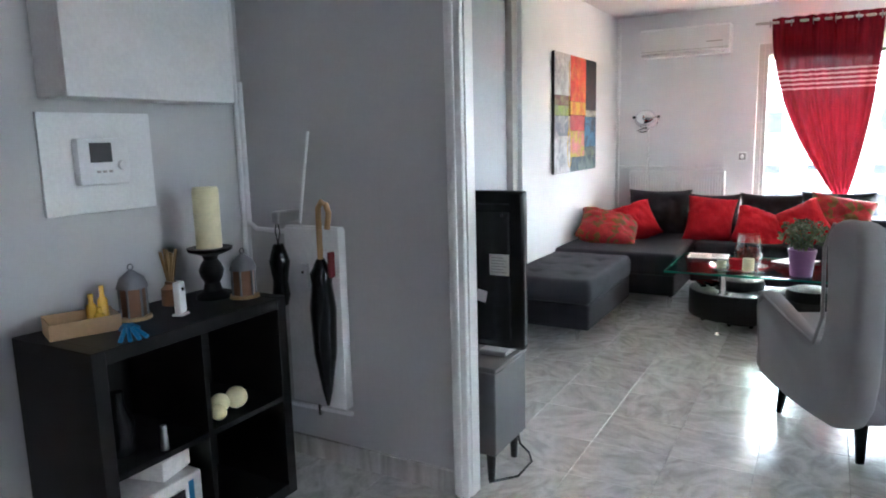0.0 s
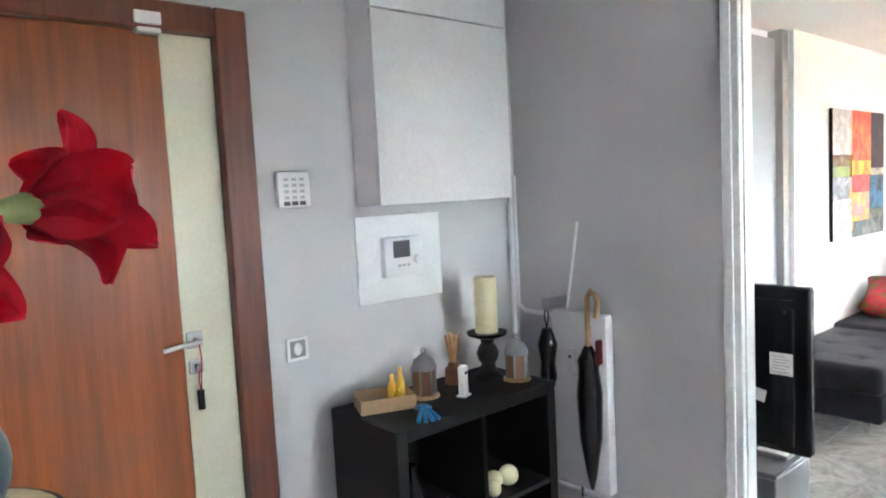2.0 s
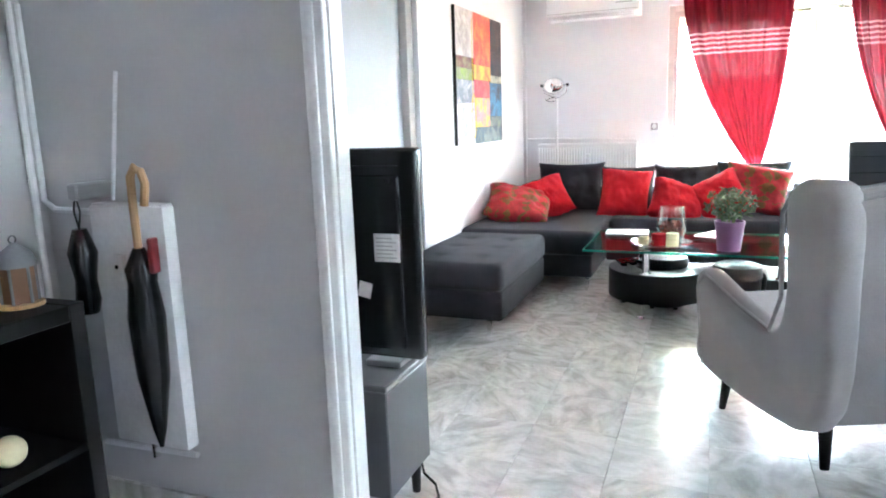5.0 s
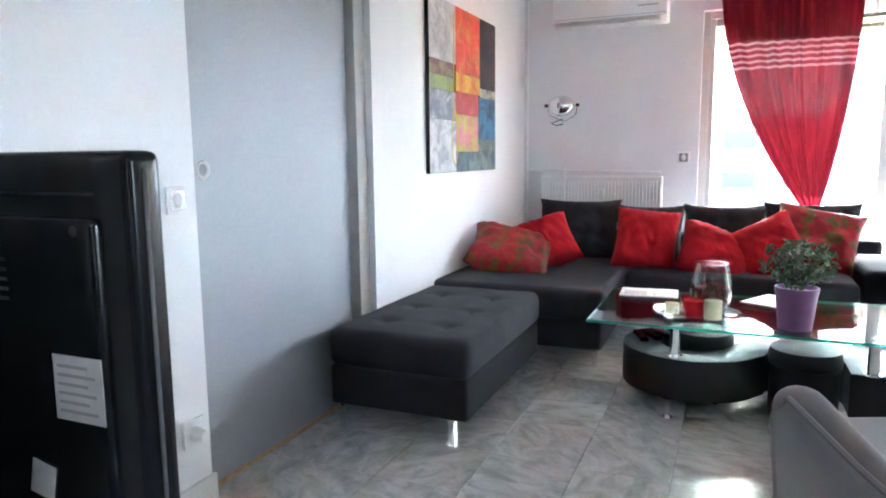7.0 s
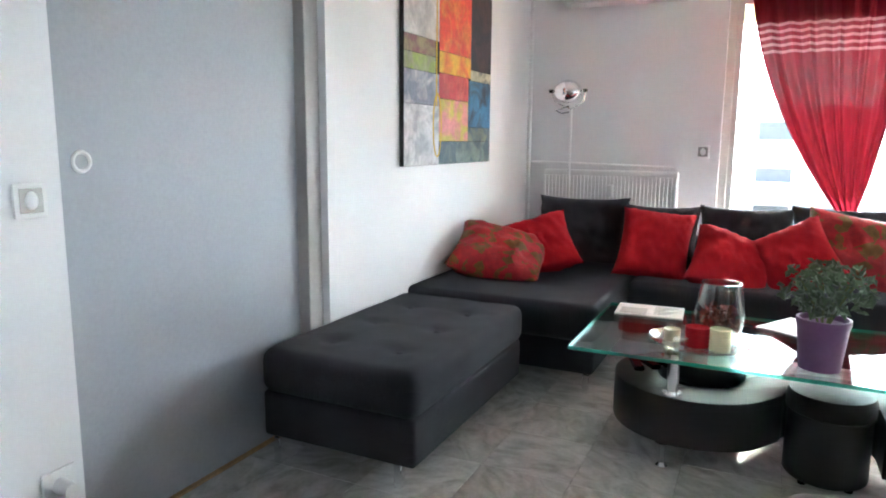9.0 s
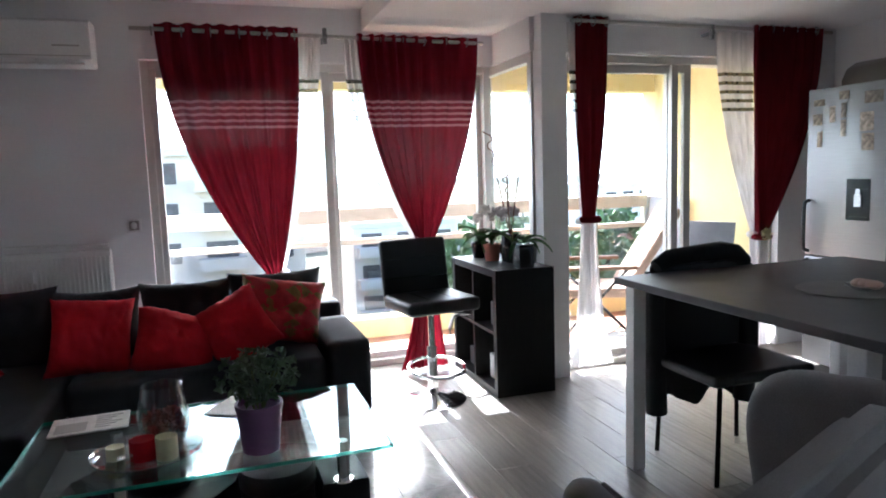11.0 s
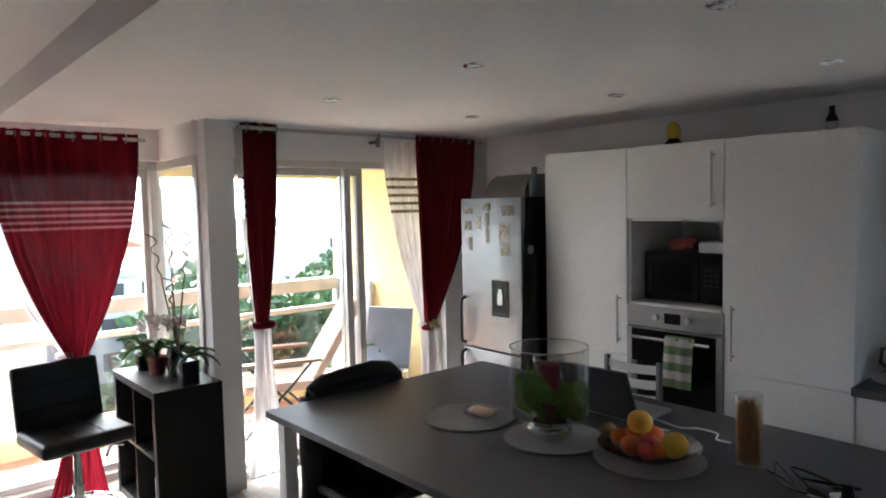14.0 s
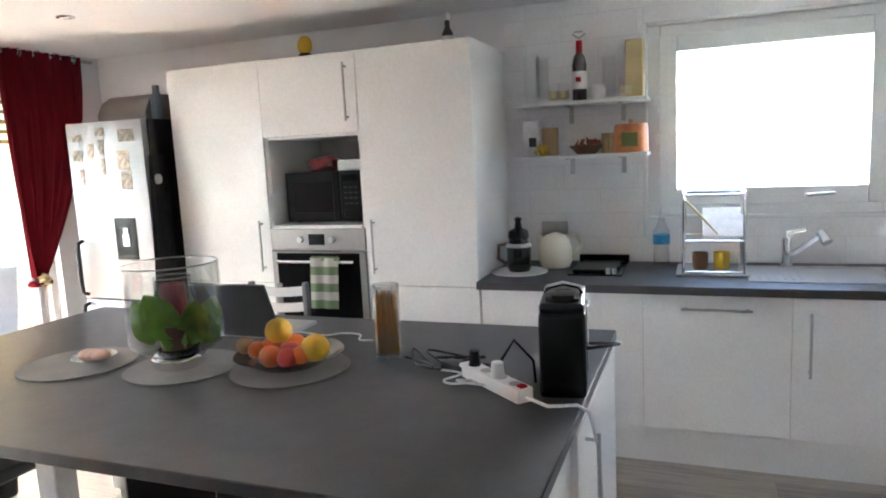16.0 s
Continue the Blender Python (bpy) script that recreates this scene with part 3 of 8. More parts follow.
def band(fn, n, half, z0, z1):
    b = bmesh.new()
    left, right = [], []
    for i in range(n + 1):
        p, q = fn(i / n), fn(i / n + 1e-3)
        d = (Vector(q) - Vector(p)).normalized()
        left.append((p[0] - d[1] * half, p[1] + d[0] * half))
        right.append((p[0] + d[1] * half, p[1] - d[0] * half))
    return prism(b, left + right[::-1], z0, z1, 0.012)


def s_curve(u):
    """The centre line of the base: round one stool from behind, forward, and back round the other."""
    if u < 0.52:
        a = radians(115 + (332 - 115) * u / 0.52)
        return (-0.24 + 0.22 * math.cos(a), -0.05 + 0.22 * math.sin(a))
    if u < 0.92:
        a = radians(178 - 178 * (u - 0.52) / 0.40)
        return (0.215 + 0.235 * math.cos(a), -0.16 + 0.235 * math.sin(a))
    return (0.45, -0.16 - 0.14 * (u - 0.92) / 0.08)


part("base_curve", band(s_curve, 64, 0.085, 0.09, 0.272), M["leather"], ct, "black leather S-shaped base")
for x, y in ((0.215, -0.17), (-0.20, 0.0)):
    stool = thing("pouf", "round black leather stool pushed under the glass table", "stool", pose(-0.26 + x, 5.25 + y, 0), "stools of the coffee table")
    part("drum", lathe(bmesh.new(), [(0.0, 0.02), (0.128, 0.02), (0.134, 0.028), (0.134, 0.245), (0.130, 0.252), (0.0, 0.252)]), M["leather"], stool)
    part("seat_pad", lathe(bmesh.new(), [(0.0, 0.253), (0.134, 0.253), (0.14, 0.262), (0.141, 0.30), (0.133, 0.325), (0.10, 0.338), (0.0, 0.342)]), M["leather"], stool)
    part("piping", tube(bmesh.new(), [(0.137 * math.cos(k * math.pi / 16), 0.137 * math.sin(k * math.pi / 16), 0.252) for k in range(32)], 0.004, 6, True), M["leather"], stool)
    for k in range(4):
        a = radians(45 + 90 * k)
        part("foot", rod(bmesh.new(), (0.10 * math.cos(a), 0.10 * math.sin(a), 0), (0.10 * math.cos(a), 0.10 * math.sin(a), 0.02), 0.014), M["plastic"], stool)
for x, y in ((-0.295, -0.305), (0.442, -0.29), (-0.36, 0.13)):
    part("pillar", rod(rod(bmesh.new(), (x, y, 0.272), (x, y, 0.422), 0.022), (x, y, 0.272), (x, y, 0.28), 0.036), M["chrome"], ct, "chrome pillar")
for x, y in ((-0.313, -0.335), (-0.46, 0.0), (0.50, -0.24), (0.215, 0.075), (-0.33, 0.16)):
    part("foot", lathe(bmesh.new(), [(0.0, 0.0), (0.020, 0.0), (0.022, 0.008), (0.013, 0.02), (0.016, 0.06), (0.028, 0.095), (0, 0.095)], 16, at=(x, y, 0)), M["chrome"], ct, "flared chrome foot")


# ---- wing chair ----
def padded(outline, half, n=5, steps=5):
    """A padded board in the y-z plane: a smooth outline with a fully rounded edge."""
    pts, k = [], len(outline)
    for i in range(k):
        p0, p1, p2, p3 = (Vector(outline[(i + d) % k]) for d in (-1, 0, 1, 2))
        for j in range(steps):
            t = j / steps
            pts.append(0.5 * (2 * p1 + (p2 - p0) * t + (2 * p0 - 5 * p1 + 4 * p2 - p3) * t * t + (3 * p1 - p0 - 3 * p2 + p3) * t ** 3))
    k = len(pts)
    out = []
    for i in range(k):
        d = (pts[(i + 1) % k] - pts[i - 1]).normalized()
        out.append(Vector((d.y, -d.x)))
    b = bmesh.new()
    rings = []
    for j in range(-n, n + 1):
        a = j / n * math.pi / 2
        rings.append([b.verts.new((half * math.sin(a), p.x - q.x * half * 0.8 * (1 - math.cos(a)), p.y - q.y * half * 0.8 * (1 - math.cos(a)))) for p, q in zip(pts, out)])
    for r0, r1 in zip(rings, rings[1:]):
        for i in range(k):
            b.faces.new((r0[i], r0[(i + 1) % k], r1[(i + 1) % k], r1[i]))
    b.faces.new(rings[0][::-1])
    b.faces.new(rings[-1])
    bmesh.ops.recalc_face_normals(b, faces=b.faces)
    return b


def wing_chair(at):
    c = thing("wing_armchair", "grey fabric wing armchair with dark wooden legs", "armchair", at)
    f = M["chairgrey"]
    seat = [(-0.36, 0.26), (0.36, 0.26), (0.33, -0.05), (0.24, -0.36), (-0.24, -0.36), (-0.33, -0.05)]
    part("seat_base", prism(bmesh.new(), seat, 0.19, 0.36, 0.03, "z", 3), f, c)
    part("seat_cushion", box(-0.305, 0.305, -0.26, 0.45, 0.305, 0.455, 0.055, 5), f, c)
    b = bmesh.new()
    n, m2 = 14, 16
    front, rear = [], []
    for j in range(m2 + 1):
        v = j / m2
        z = 0.24 + 0.77 * v
        half = 0.26 + 0.085 * v ** 0.8
        lean = -0.26 - 0.15 * v
        ra, rb = [], []
        for i in range(n + 1):
            u = 2 * i / n - 1
            crest = -0.06 * abs(u) ** 3 * max(0, v - 0.6) / 0.4
            ra.append(b.verts.new((u * half, lean + 0.04 * u * u, z + crest)))
            rb.append(b.verts.new((u * half * 1.02, lean - 0.11 + 0.06 * abs(u) ** 4 + 0.02 * v, z + crest)))
        front.append(ra)
        rear.append(rb)
    for rows, flip in ((front, False), (rear, True)):
        for j in range(m2):
            for i in range(n):
                q = (rows[j][i], rows[j + 1][i], rows[j + 1][i + 1], rows[j][i + 1])
                b.faces.new(q[::-1] if flip else q)
    rim = [r[0] for r in front] + front[-1][1:] + [r[-1] for r in front[::-1]][1:] + front[0][-2:0:-1]
    rim2 = [r[0] for r in rear] + rear[-1][1:] + [r[-1] for r in rear[::-1]][1:] + rear[0][-2:0:-1]
    for k in range(len(rim)):
        b.faces.new((rim[k], rim2[k], rim2[(k + 1) % len(rim)], rim[(k + 1) % len(rim)]))
    bmesh.ops.recalc_face_normals(b, faces=b.faces)
    bmesh.ops.bevel(b, geom=[e for e in b.edges if len(e.link_faces) == 2 and e.calc_face_angle() > 0.7], offset=0.03, segments=3, affect="EDGES")
    part("backrest", b, f, c)
    side = [(-0.40, 0.20), (0.21, 0.20), (0.255, 0.40), (0.285, 0.52), (0.272, 0.585), (0.22, 0.608), (0.14, 0.58), (-0.08, 0.495), (-0.165, 0.488), (-0.205, 0.53), (-0.222, 0.62),
            (-0.218, 0.75), (-0.20, 0.88), (-0.212, 0.955), (-0.26, 0.995), (-0.34, 1.005), (-0.46, 0.985), (-0.485, 0.75)]
    for s in (-1, 1):
        b = padded(side, 0.048)
        for v in b.verts:
            v.co.x += s * (0.305 + (0.085 if s < 0 else 0.05) * max(0.0, min(1.0, (v.co.y + 0.20) / 0.45)) + 0.06 * min(0.0, v.co.y + 0.2) * (1.2 - v.co.z))
        part("wing", b, f, c)
        w3 = 0.035 if s > 0 else 0.0
        b = tube(bmesh.new(), [(s * 0.425 - w3, 0.20, 0.22), (s * 0.43 - w3, 0.235, 0.40), (s * 0.432 - w3, 0.255, 0.53), (s * 0.43 - w3, 0.20, 0.59), (s * 0.39 - w3 / 2, 0.0, 0.52), (s * 0.358, -0.17, 0.475), (s * 0.348, -0.215, 0.60), (s * 0.346, -0.19, 0.88), (s * 0.344, -0.26, 0.985)], 0.008, 6)
        part("piping", b, f, c)
        part("leg", rod(bmesh.new(), (s * 0.315, 0.245, 0.0), (s * 0.30, 0.23, 0.20), 0.013, 0.024), M["black"], c, "dark tapered wooden leg")
        part("leg", rod(bmesh.new(), (s * 0.215, -0.275, 0.0), (s * 0.215, -0.26, 0.20), 0.013, 0.024), M["black"], c, "dark tapered wooden leg")
    for ob in c.children:
        for v in ob.data.vertices:
            v.co.x += 0.16 * min(1.0, max(0.0, (v.co.x + 0.30) / 0.60))
    return c


wing_chair(pose(0.2575, 3.598, 0, 0, 0, 23.7))


# ---- cube shelves ----
def cube_shelf(at, label, back=True):
    c = thing("cube_shelf", label, "shelf", at)
    w, d, h, T, s = 0.78, 0.39, 0.785, 0.045, 0.018
    f = M["black"]
    part("side_panel", box(0, d, 0, T, 0, h, 0.002, 1), f, c)
    part("side_panel", box(0, d, w - T, w, 0, h, 0.002, 1), f, c)
    part("top_panel", box(0.001, d - 0.001, T, w - T, h - T, h - 0.001, 0.002, 1), f, c)
    part("bottom_panel", box(0.001, d - 0.001, T, w - T, 0.001, T, 0.002, 1), f, c)
    part("divider", box(0.002, d - 0.003, w / 2 - s / 2, w / 2 + s / 2, T, h - T), f, c)
    for a, b2 in ((T, w / 2 - s / 2), (w / 2 + s / 2, w - T)):
        part("shelf_board", box(0.002, d - 0.004, a, b2, h / 2 - s / 2, h / 2 + s / 2), f, c)
    if back:
        part("back_panel", box(0.004, 0.010, T, w - T, T, h - T), f, c)
    return c


cube_shelf(pose(-2.125, 1.285, 0), "black-brown wooden cube shelf in the hall")
cube_shelf(pose(1.735, 7.06, 0, 0, 0, 180), "black-brown wooden cube shelf below the window")

# ---- television ----
tvs = thing("tv_stand", "dark grey television stand on short black legs", "tv stand", pose(-1.07, 2.42, 0))
M["standgrey"] = mat("dark grey foil", (0.07, 0.072, 0.075), 0.4, vary=0.08, bump=0.03)
part("body", box(-0.70, 0.02, 0.02, 0.32, 0.12, 0.457, 0.004, 1), M["standgrey"], tvs)
part("top", box(-0.70, 0.022, 0.018, 0.325, 0.457, 0.477, 0.004, 1), M["standgrey"], tvs)
for x in (-0.66, -0.02):
    for y in (0.06, 0.285):
        part("leg", rod(bmesh.new(), (x, y, 0), (x, y, 0.12), 0.014, 0.02), M["black"], tvs)
tv = thing("television", "black flat television seen from behind", "television", pose(-0.953, 2.492, 0.477))
part("shell", box(-0.92, 0, 0.0, 0.048, 0.07, 0.675, 0.014, 4), M["plastic"], tv)
part("rear_bulge", box(-0.84, -0.05, -0.010, 0.01, 0.10, 0.60, 0.010, 3), M["plastic"], tv)
part("seam", box(-0.80, -0.055, -0.0012, 0.002, 0.625, 0.628), M["dark"], tv)
for k in range(5):
    part("vent_slot", box(-0.42, -0.20, -0.0112, -0.008, 0.545 - 0.012 * k, 0.549 - 0.012 * k), M["dark"], tv)
for x in (-0.08, -0.30, -0.62):
    part("screw_hole", rod(bmesh.new(), (x, -0.0115, 0.585), (x, -0.004, 0.585), 0.006, seg=10), M["dark"], tv)
part("side_trim", box(-0.004, 0.002, 0.018, 0.024, 0.09, 0.655, 0.001, 1), M["standgrey"], tv)
part("screen", box(-0.905, -0.015, 0.047, 0.051, 0.085, 0.665), M["plastic"], tv)
part("foot", lathe(bmesh.new(), [(0, 0), (0.11, 0), (0.11, 0.01), (0.03, 0.02), (0.03, 0.08), (0, 0.08)], at=(-0.46, 0.06, 0)), M["plastic"], tv)

# ---- kitchen fronts ----
def handle(t, p0, p1, out):
    """A bar handle on two stand-offs."""
    p0, p1, o = Vector(p0), Vector(p1), Vector(out)
    d = (p1 - p0).normalized() * 0.02
    b = bmesh.new()
    rod(b, p0 + o, p1 + o, 0.006, seg=10)
    rod(b, p0 + d, p0 + d + o, 0.005, seg=8)
    rod(b, p1 - d, p1 - d + o, 0.005, seg=8)
    return part("handle", b, M["steel"], t, "brushed steel bar handle")


OUT = (-0.035, 0, 0)
XF = 3.63
def tall(name, y0, y1, label, doors, extra=None):
    """A tall kitchen unit; doors as (z0, z1, handle y, handle z0, handle z1)."""
    t = thing(name, label, "kitchen cabinet", group="tall kitchen units")
    part("side_panel", box(XF + 0.02, EX - 0.01, y0, y0 + 0.018, 0.08, 2.10), M["lacquer"], t)
    part("side_panel", box(XF + 0.02, EX - 0.01, y1 - 0.018, y1, 0.08, 2.10), M["lacquer"], t)
    part("top_panel", box(XF + 0.02, EX - 0.01, y0 + 0.018, y1 - 0.018, 2.08, 2.10), M["lacquer"], t)
    part("back_panel", box(EX - 0.03, EX - 0.012, y0 + 0.018, y1 - 0.018, 0.08, 2.08), M["lacquer"], t)
    for z0, z1, hy, h0, h1 in doors:
        d = part("door", box(XF, XF + 0.019, y0 + 0.0015, y1 - 0.0015, z0 + 0.0015, z1 - 0.0015, 0.0015, 1), M["lacquer"], t)
        if hy is not None:
            handle(d, (XF, hy, h0), (XF, hy, h1), OUT)
    return t


tall("tall_cabinet", 4.78, 5.41, "tall white kitchen cabinet with steel handles", [(0.10, 0.86, None, 0, 0), (0.86, 2.10, 4.83, 0.93, 1.22)])
oven_unit = tall("oven_cabinet", 4.18, 4.78, "tall white cabinet holding oven and microwave", [(1.68, 2.10, 4.235, 1.74, 2.04), (0.10, 0.48, None, 0, 0)])
part("niche_floor", box(XF + 0.002, EX - 0.04, 4.20, 4.76, 1.17, 1.188), M["lacquer"], oven_unit)
part("niche_ceiling", box(XF + 0.022, EX - 0.04, 4.20, 4.76, 1.665, 1.68), M["lacquer"], oven_unit)
tall("tall_cabinet", 3.55, 4.18, "tall white kitchen cabinet with steel handles", [(0.10, 0.86, None, 0, 0), (0.86, 2.10, 4.125, 0.93, 1.22)])

# worktop and base units along the window wall
part_y = [3.545, 3.14, 2.75, 2.12, 1.52, 1.02]
for a, b2 in zip(part_y, part_y[1:]):
    t = thing("base_cabinet", "white kitchen base cabinet under the dark worktop", "kitchen cabinet", group="base kitchen units")
    part("carcass", box(XF + 0.03, EX - 0.01, b2 + 0.0005, a - 0.0005, 0.13, 0.86), M["lacquer"], t)
    d = part("door", box(XF + 0.005, XF + 0.024, b2 + 0.002, a - 0.002, 0.20, 0.855, 0.0015, 1), M["lacquer"], t)
    if abs(a - 2.75) < 0.01:
        handle(d, (XF + 0.005, 2.58, 0.79), (XF + 0.005, 2.28, 0.79), OUT)
    elif a < 2.2:
        handle(d, (XF + 0.005, a - 0.07, 0.50), (XF + 0.005, a - 0.07, 0.79), OUT)
solid("plinth", box(XF + 0.07, XF + 0.086, 1.02, 5.41, 0, 0.195), M["lacquer"], "white kitchen plinth board on the floor", "plinth", kind="structure")
solid("worktop", box(3.57, EX - 0.002, 1.01, 3.548, 0.862, 0.902, 0.004, 2), M["top"], "dark grey laminate kitchen worktop", "worktop")

# ---- bar table and island ----
tab = thing("bar_table", "large dark grey bar table on square white legs", "table")
part("tabletop", box(1.49, 2.84, 2.78, 5.225, 0.853, 0.886, 0.003, 1), M["top"], tab)
for x, y in ((1.56, 5.16), (1.56, 4.02), (2.77, 5.16)):
    part("leg", box(x - 0.032, x + 0.032, y - 0.032, y + 0.032, 0, 0.853, 0.003, 1), M["white"], tab, "square white metal leg")
isl = thing("island_cabinet", "white island cabinet under the bar table", "kitchen cabinet")
part("carcass", bx(bx(box(1.95, 2.80, 2.80, 3.88, 0.10, 0.85), 1.62, 1.949, 2.80, 2.82, 0.0, 0.85), 1.62, 1.949, 3.86, 3.88, 0, 0.85), M["lacquer"], isl)
# near-black sheets put the shade under the tabletop into the island's open side
part("end_lining", box(1.622, 1.929, 3.852, 3.8585, 0.02, 0.83), M["dark"], isl, "dark sheet for the shade on the inner face")
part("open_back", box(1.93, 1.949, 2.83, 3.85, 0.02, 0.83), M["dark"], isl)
d = part("door", box(2.0, 2.78, 2.781, 2.799, 0.12, 0.84, 0.0015, 1), M["lacquer"], isl)
handle(d, (2.12, 2.781, 0.50), (2.12, 2.781, 0.80), (0, -0.035, 0))

# ---- fridge ----
fr = thing("fridge_freezer", "steel fridge freezer with a black water dispenser", "fridge", pose(3.48, 5.49, 0))
part("body", box(0.05, 0.62, 0.0, 0.59, 0.03, 1.83, 0.006, 2), M["plastic"], fr, "dark side walls")
M["fridgesteel"] = mat("dull brushed steel", (0.30, 0.30, 0.305), 0.42, 1.0, vary=0.05, stretch=(1, 1, 30), bump=0.03)
M["fridgegrip"] = mat("dark grey grip", (0.06, 0.06, 0.062), 0.4, 0.6, bump=0.0)
up = part("door", box(0, 0.048, 0.003, 0.587, 0.765, 1.828, 0.008, 2), M["fridgesteel"], fr, "brushed steel upper door")
lo = part("door", box(0, 0.048, 0.003, 0.587, 0.05, 0.755, 0.008, 2), M["fridgesteel"], fr, "brushed steel lower door")
dp = part("dispenser", bx(bx(bx(bx(box(-0.006, 0.02, 0.12, 0.135, 1.01, 1.26, 0.002, 1), -0.006, 0.02, 0.265, 0.28, 1.01, 1.26), -0.006, 0.02, 0.1355, 0.2645, 1.20, 1.26), -0.006, 0.02, 0.1355, 0.2645, 1.01, 1.03), -0.001, 0.012, 0.1355, 0.2645, 1.031, 1.199), M["plastic"], up, "black water dispenser")
part("lever", bx(box(-0.010, -0.0015, 0.175, 0.225, 1.09, 1.165, 0.003, 1), -0.008, -0.0015, 0.185, 0.215, 1.165, 1.199), M["steel"], dp, "silver lever")
for door_leaf, z0, z1 in ((up, 0.79, 1.12), (lo, 0.42, 0.735)):
    part("handle", tube(bmesh.new(), [(-0.004, 0.555, z0), (-0.04, 0.555, z0 + 0.012), (-0.046, 0.555, z0 + 0.05), (-0.046, 0.555, z1 - 0.05), (-0.04, 0.555, z1 - 0.012), (-0.004, 0.555, z1)], 0.012, 8), M["fridgegrip"], door_leaf, "dark bar handle")

# ---- oven and microwave ----
M["ovenglass"] = mat("black appliance glass", (0.004, 0.004, 0.0045), 0.16, vary=0.1, bump=0.0, spec=0.10)
ov = thing("oven", "steel built-in oven with a dark glass door", "oven", pose(XF, 4.48, 0.49))
part("front_strip", box(-0.006, 0.02, -0.298, 0.298, 0.56, 0.68, 0.003, 1), M["satin"], ov)
part("oven_door", box(-0.012, 0.02, -0.298, 0.298, 0.0, 0.555, 0.004, 1), M["satin"], ov)
part("oven_glass", box(-0.014, -0.0115, -0.262, 0.262, 0.02, 0.545), M["ovenglass"], ov, "dark oven glass")
part("display", box(-0.009, -0.005, -0.05, 0.05, 0.59, 0.65), M["plastic"], ov)
for y in (-0.10, 0.10):
    part("knob", rod(bmesh.new(), (-0.005, y, 0.62), (-0.028, y, 0.62), 0.02, 0.017), M["steel"], ov)
part("grip", rod(rod(rod(bmesh.new(), (-0.045, -0.24, 0.50), (-0.045, 0.24, 0.50), 0.009), (-0.012, -0.2, 0.50), (-0.045, -0.2, 0.50), 0.007), (-0.012, 0.2, 0.50), (-0.045, 0.2, 0.50), 0.007), M["chrome"], ov, "steel bar grip")
mw = thing("microwave", "black microwave oven in the cabinet niche", "microwave", pose(3.73, 4.48, 1.188))
M["buttons"] = mat("dark button print", (0.03, 0.03, 0.032), 0.5, bump=0.0, spec=0.2)
M["blackcase"] = mat("black enamel", (0.005, 0.005, 0.0055), 0.30, vary=0.1, bump=0.02, spec=0.12)
part("body", box(0.02, 0.36, -0.24, 0.24, 0.008, 0.29, 0.006, 2), M["blackcase"], mw)
leaf = part("door", bx(bx(bx(box(0.0, 0.019, -0.10, -0.06, 0.01, 0.288, 0.003, 1), 0.0, 0.019, 0.19, 0.24, 0.01, 0.288), 0.0, 0.019, -0.06, 0.19, 0.01, 0.06), 0.0, 0.019, -0.06, 0.19, 0.235, 0.288), M["blackcase"], mw)
part("window", box(0.004, 0.012, -0.06, 0.19, 0.06, 0.235), M["ovenglass"], leaf, "dark door glass")
panel = part("control_panel", box(0.004, 0.019, -0.238, -0.104, 0.01, 0.288, 0.004, 1), M["blackcase"], mw)
part("display", box(0.002, 0.0042, -0.22, -0.125, 0.235, 0.268), M["ovenglass"], panel)
for i in range(3):
    for j in range(4):
        part("button", box(0.0015, 0.0042, -0.214 + 0.032 * i, -0.194 + 0.032 * i, 0.105 + 0.03 * j, 0.114 + 0.03 * j), M["buttons"], panel)
part("opening_button", box(0.0, 0.0042, -0.22, -0.125, 0.03, 0.075, 0.002, 1), M["blackcase"], panel)
for y in (-0.2, 0.2):
    part("foot", rod(bmesh.new(), (0.06, y, 0), (0.06, y, 0.009), 0.012), M["blackcase"], mw)


# ---- curtains ----
def drape(name, label, xt0, xt1, tie, tie_w, xb0, xb1, y, ztop, zbot, m_top, m_low, folds=9, amp=0.03, ease=2.0, group="curtains"):
    """A curtain hung from a rod, gathered at the tie and falling below it."""
    t = thing(name, label, "curtain", group=group)

    def sheet(za, zb, ea, eb, n=72, rows=30):
        b = bmesh.new()
        g = []
        for j in range(rows + 1):
            v = j / rows
            z = za + (zb - za) * v
            x0, x1 = ea[0] + (eb[0] - ea[0]) * v ** ease, ea[1] + (eb[1] - ea[1]) * v ** ease
            row = []
            for i in range(n + 1):
                u = i / n
                ph = (u + 0.05 * math.sin(5.3 * u + xt0 * 7)) * folds * 2 * math.pi
                a = amp * 1.25 * (0.7 + 0.3 * math.sin(3 * u + 1.7)) * (1 - 0.25 * v)
                row.append(b.verts.new((x0 + (x1 - x0) * u + 0.006 * math.sin(ph * 0.5 + 2 * v), y + a * math.sin(ph) + 0.01 * noise.noise(Vector((u * 4, v * 3, xt0))), z)))
            g.append(row)
        for j in range(rows):
            for i in range(n):
                b.faces.new((g[j][i], g[j][i + 1], g[j + 1][i + 1], g[j + 1][i]))
        return b
    xc, zc = tie
    part("upper_drape", sheet(ztop, zc, (xt0, xt1), (xc - tie_w / 2, xc + tie_w / 2)), M[m_top], t)
    part("lower_drape", sheet(zc - 0.04, zbot, (xc - tie_w / 2, xc + tie_w / 2), (xb0, xb1), rows=20), M[m_low], t)
    part("tie_band", tube(bmesh.new(), [(xc + (tie_w / 2 + 0.012) * math.cos(k * math.pi / 8), y + (amp + 0.015) * math.sin(k * math.pi / 8), zc - 0.02) for k in range(16)], 0.022, 8, True), M[m_top], t)
    return t


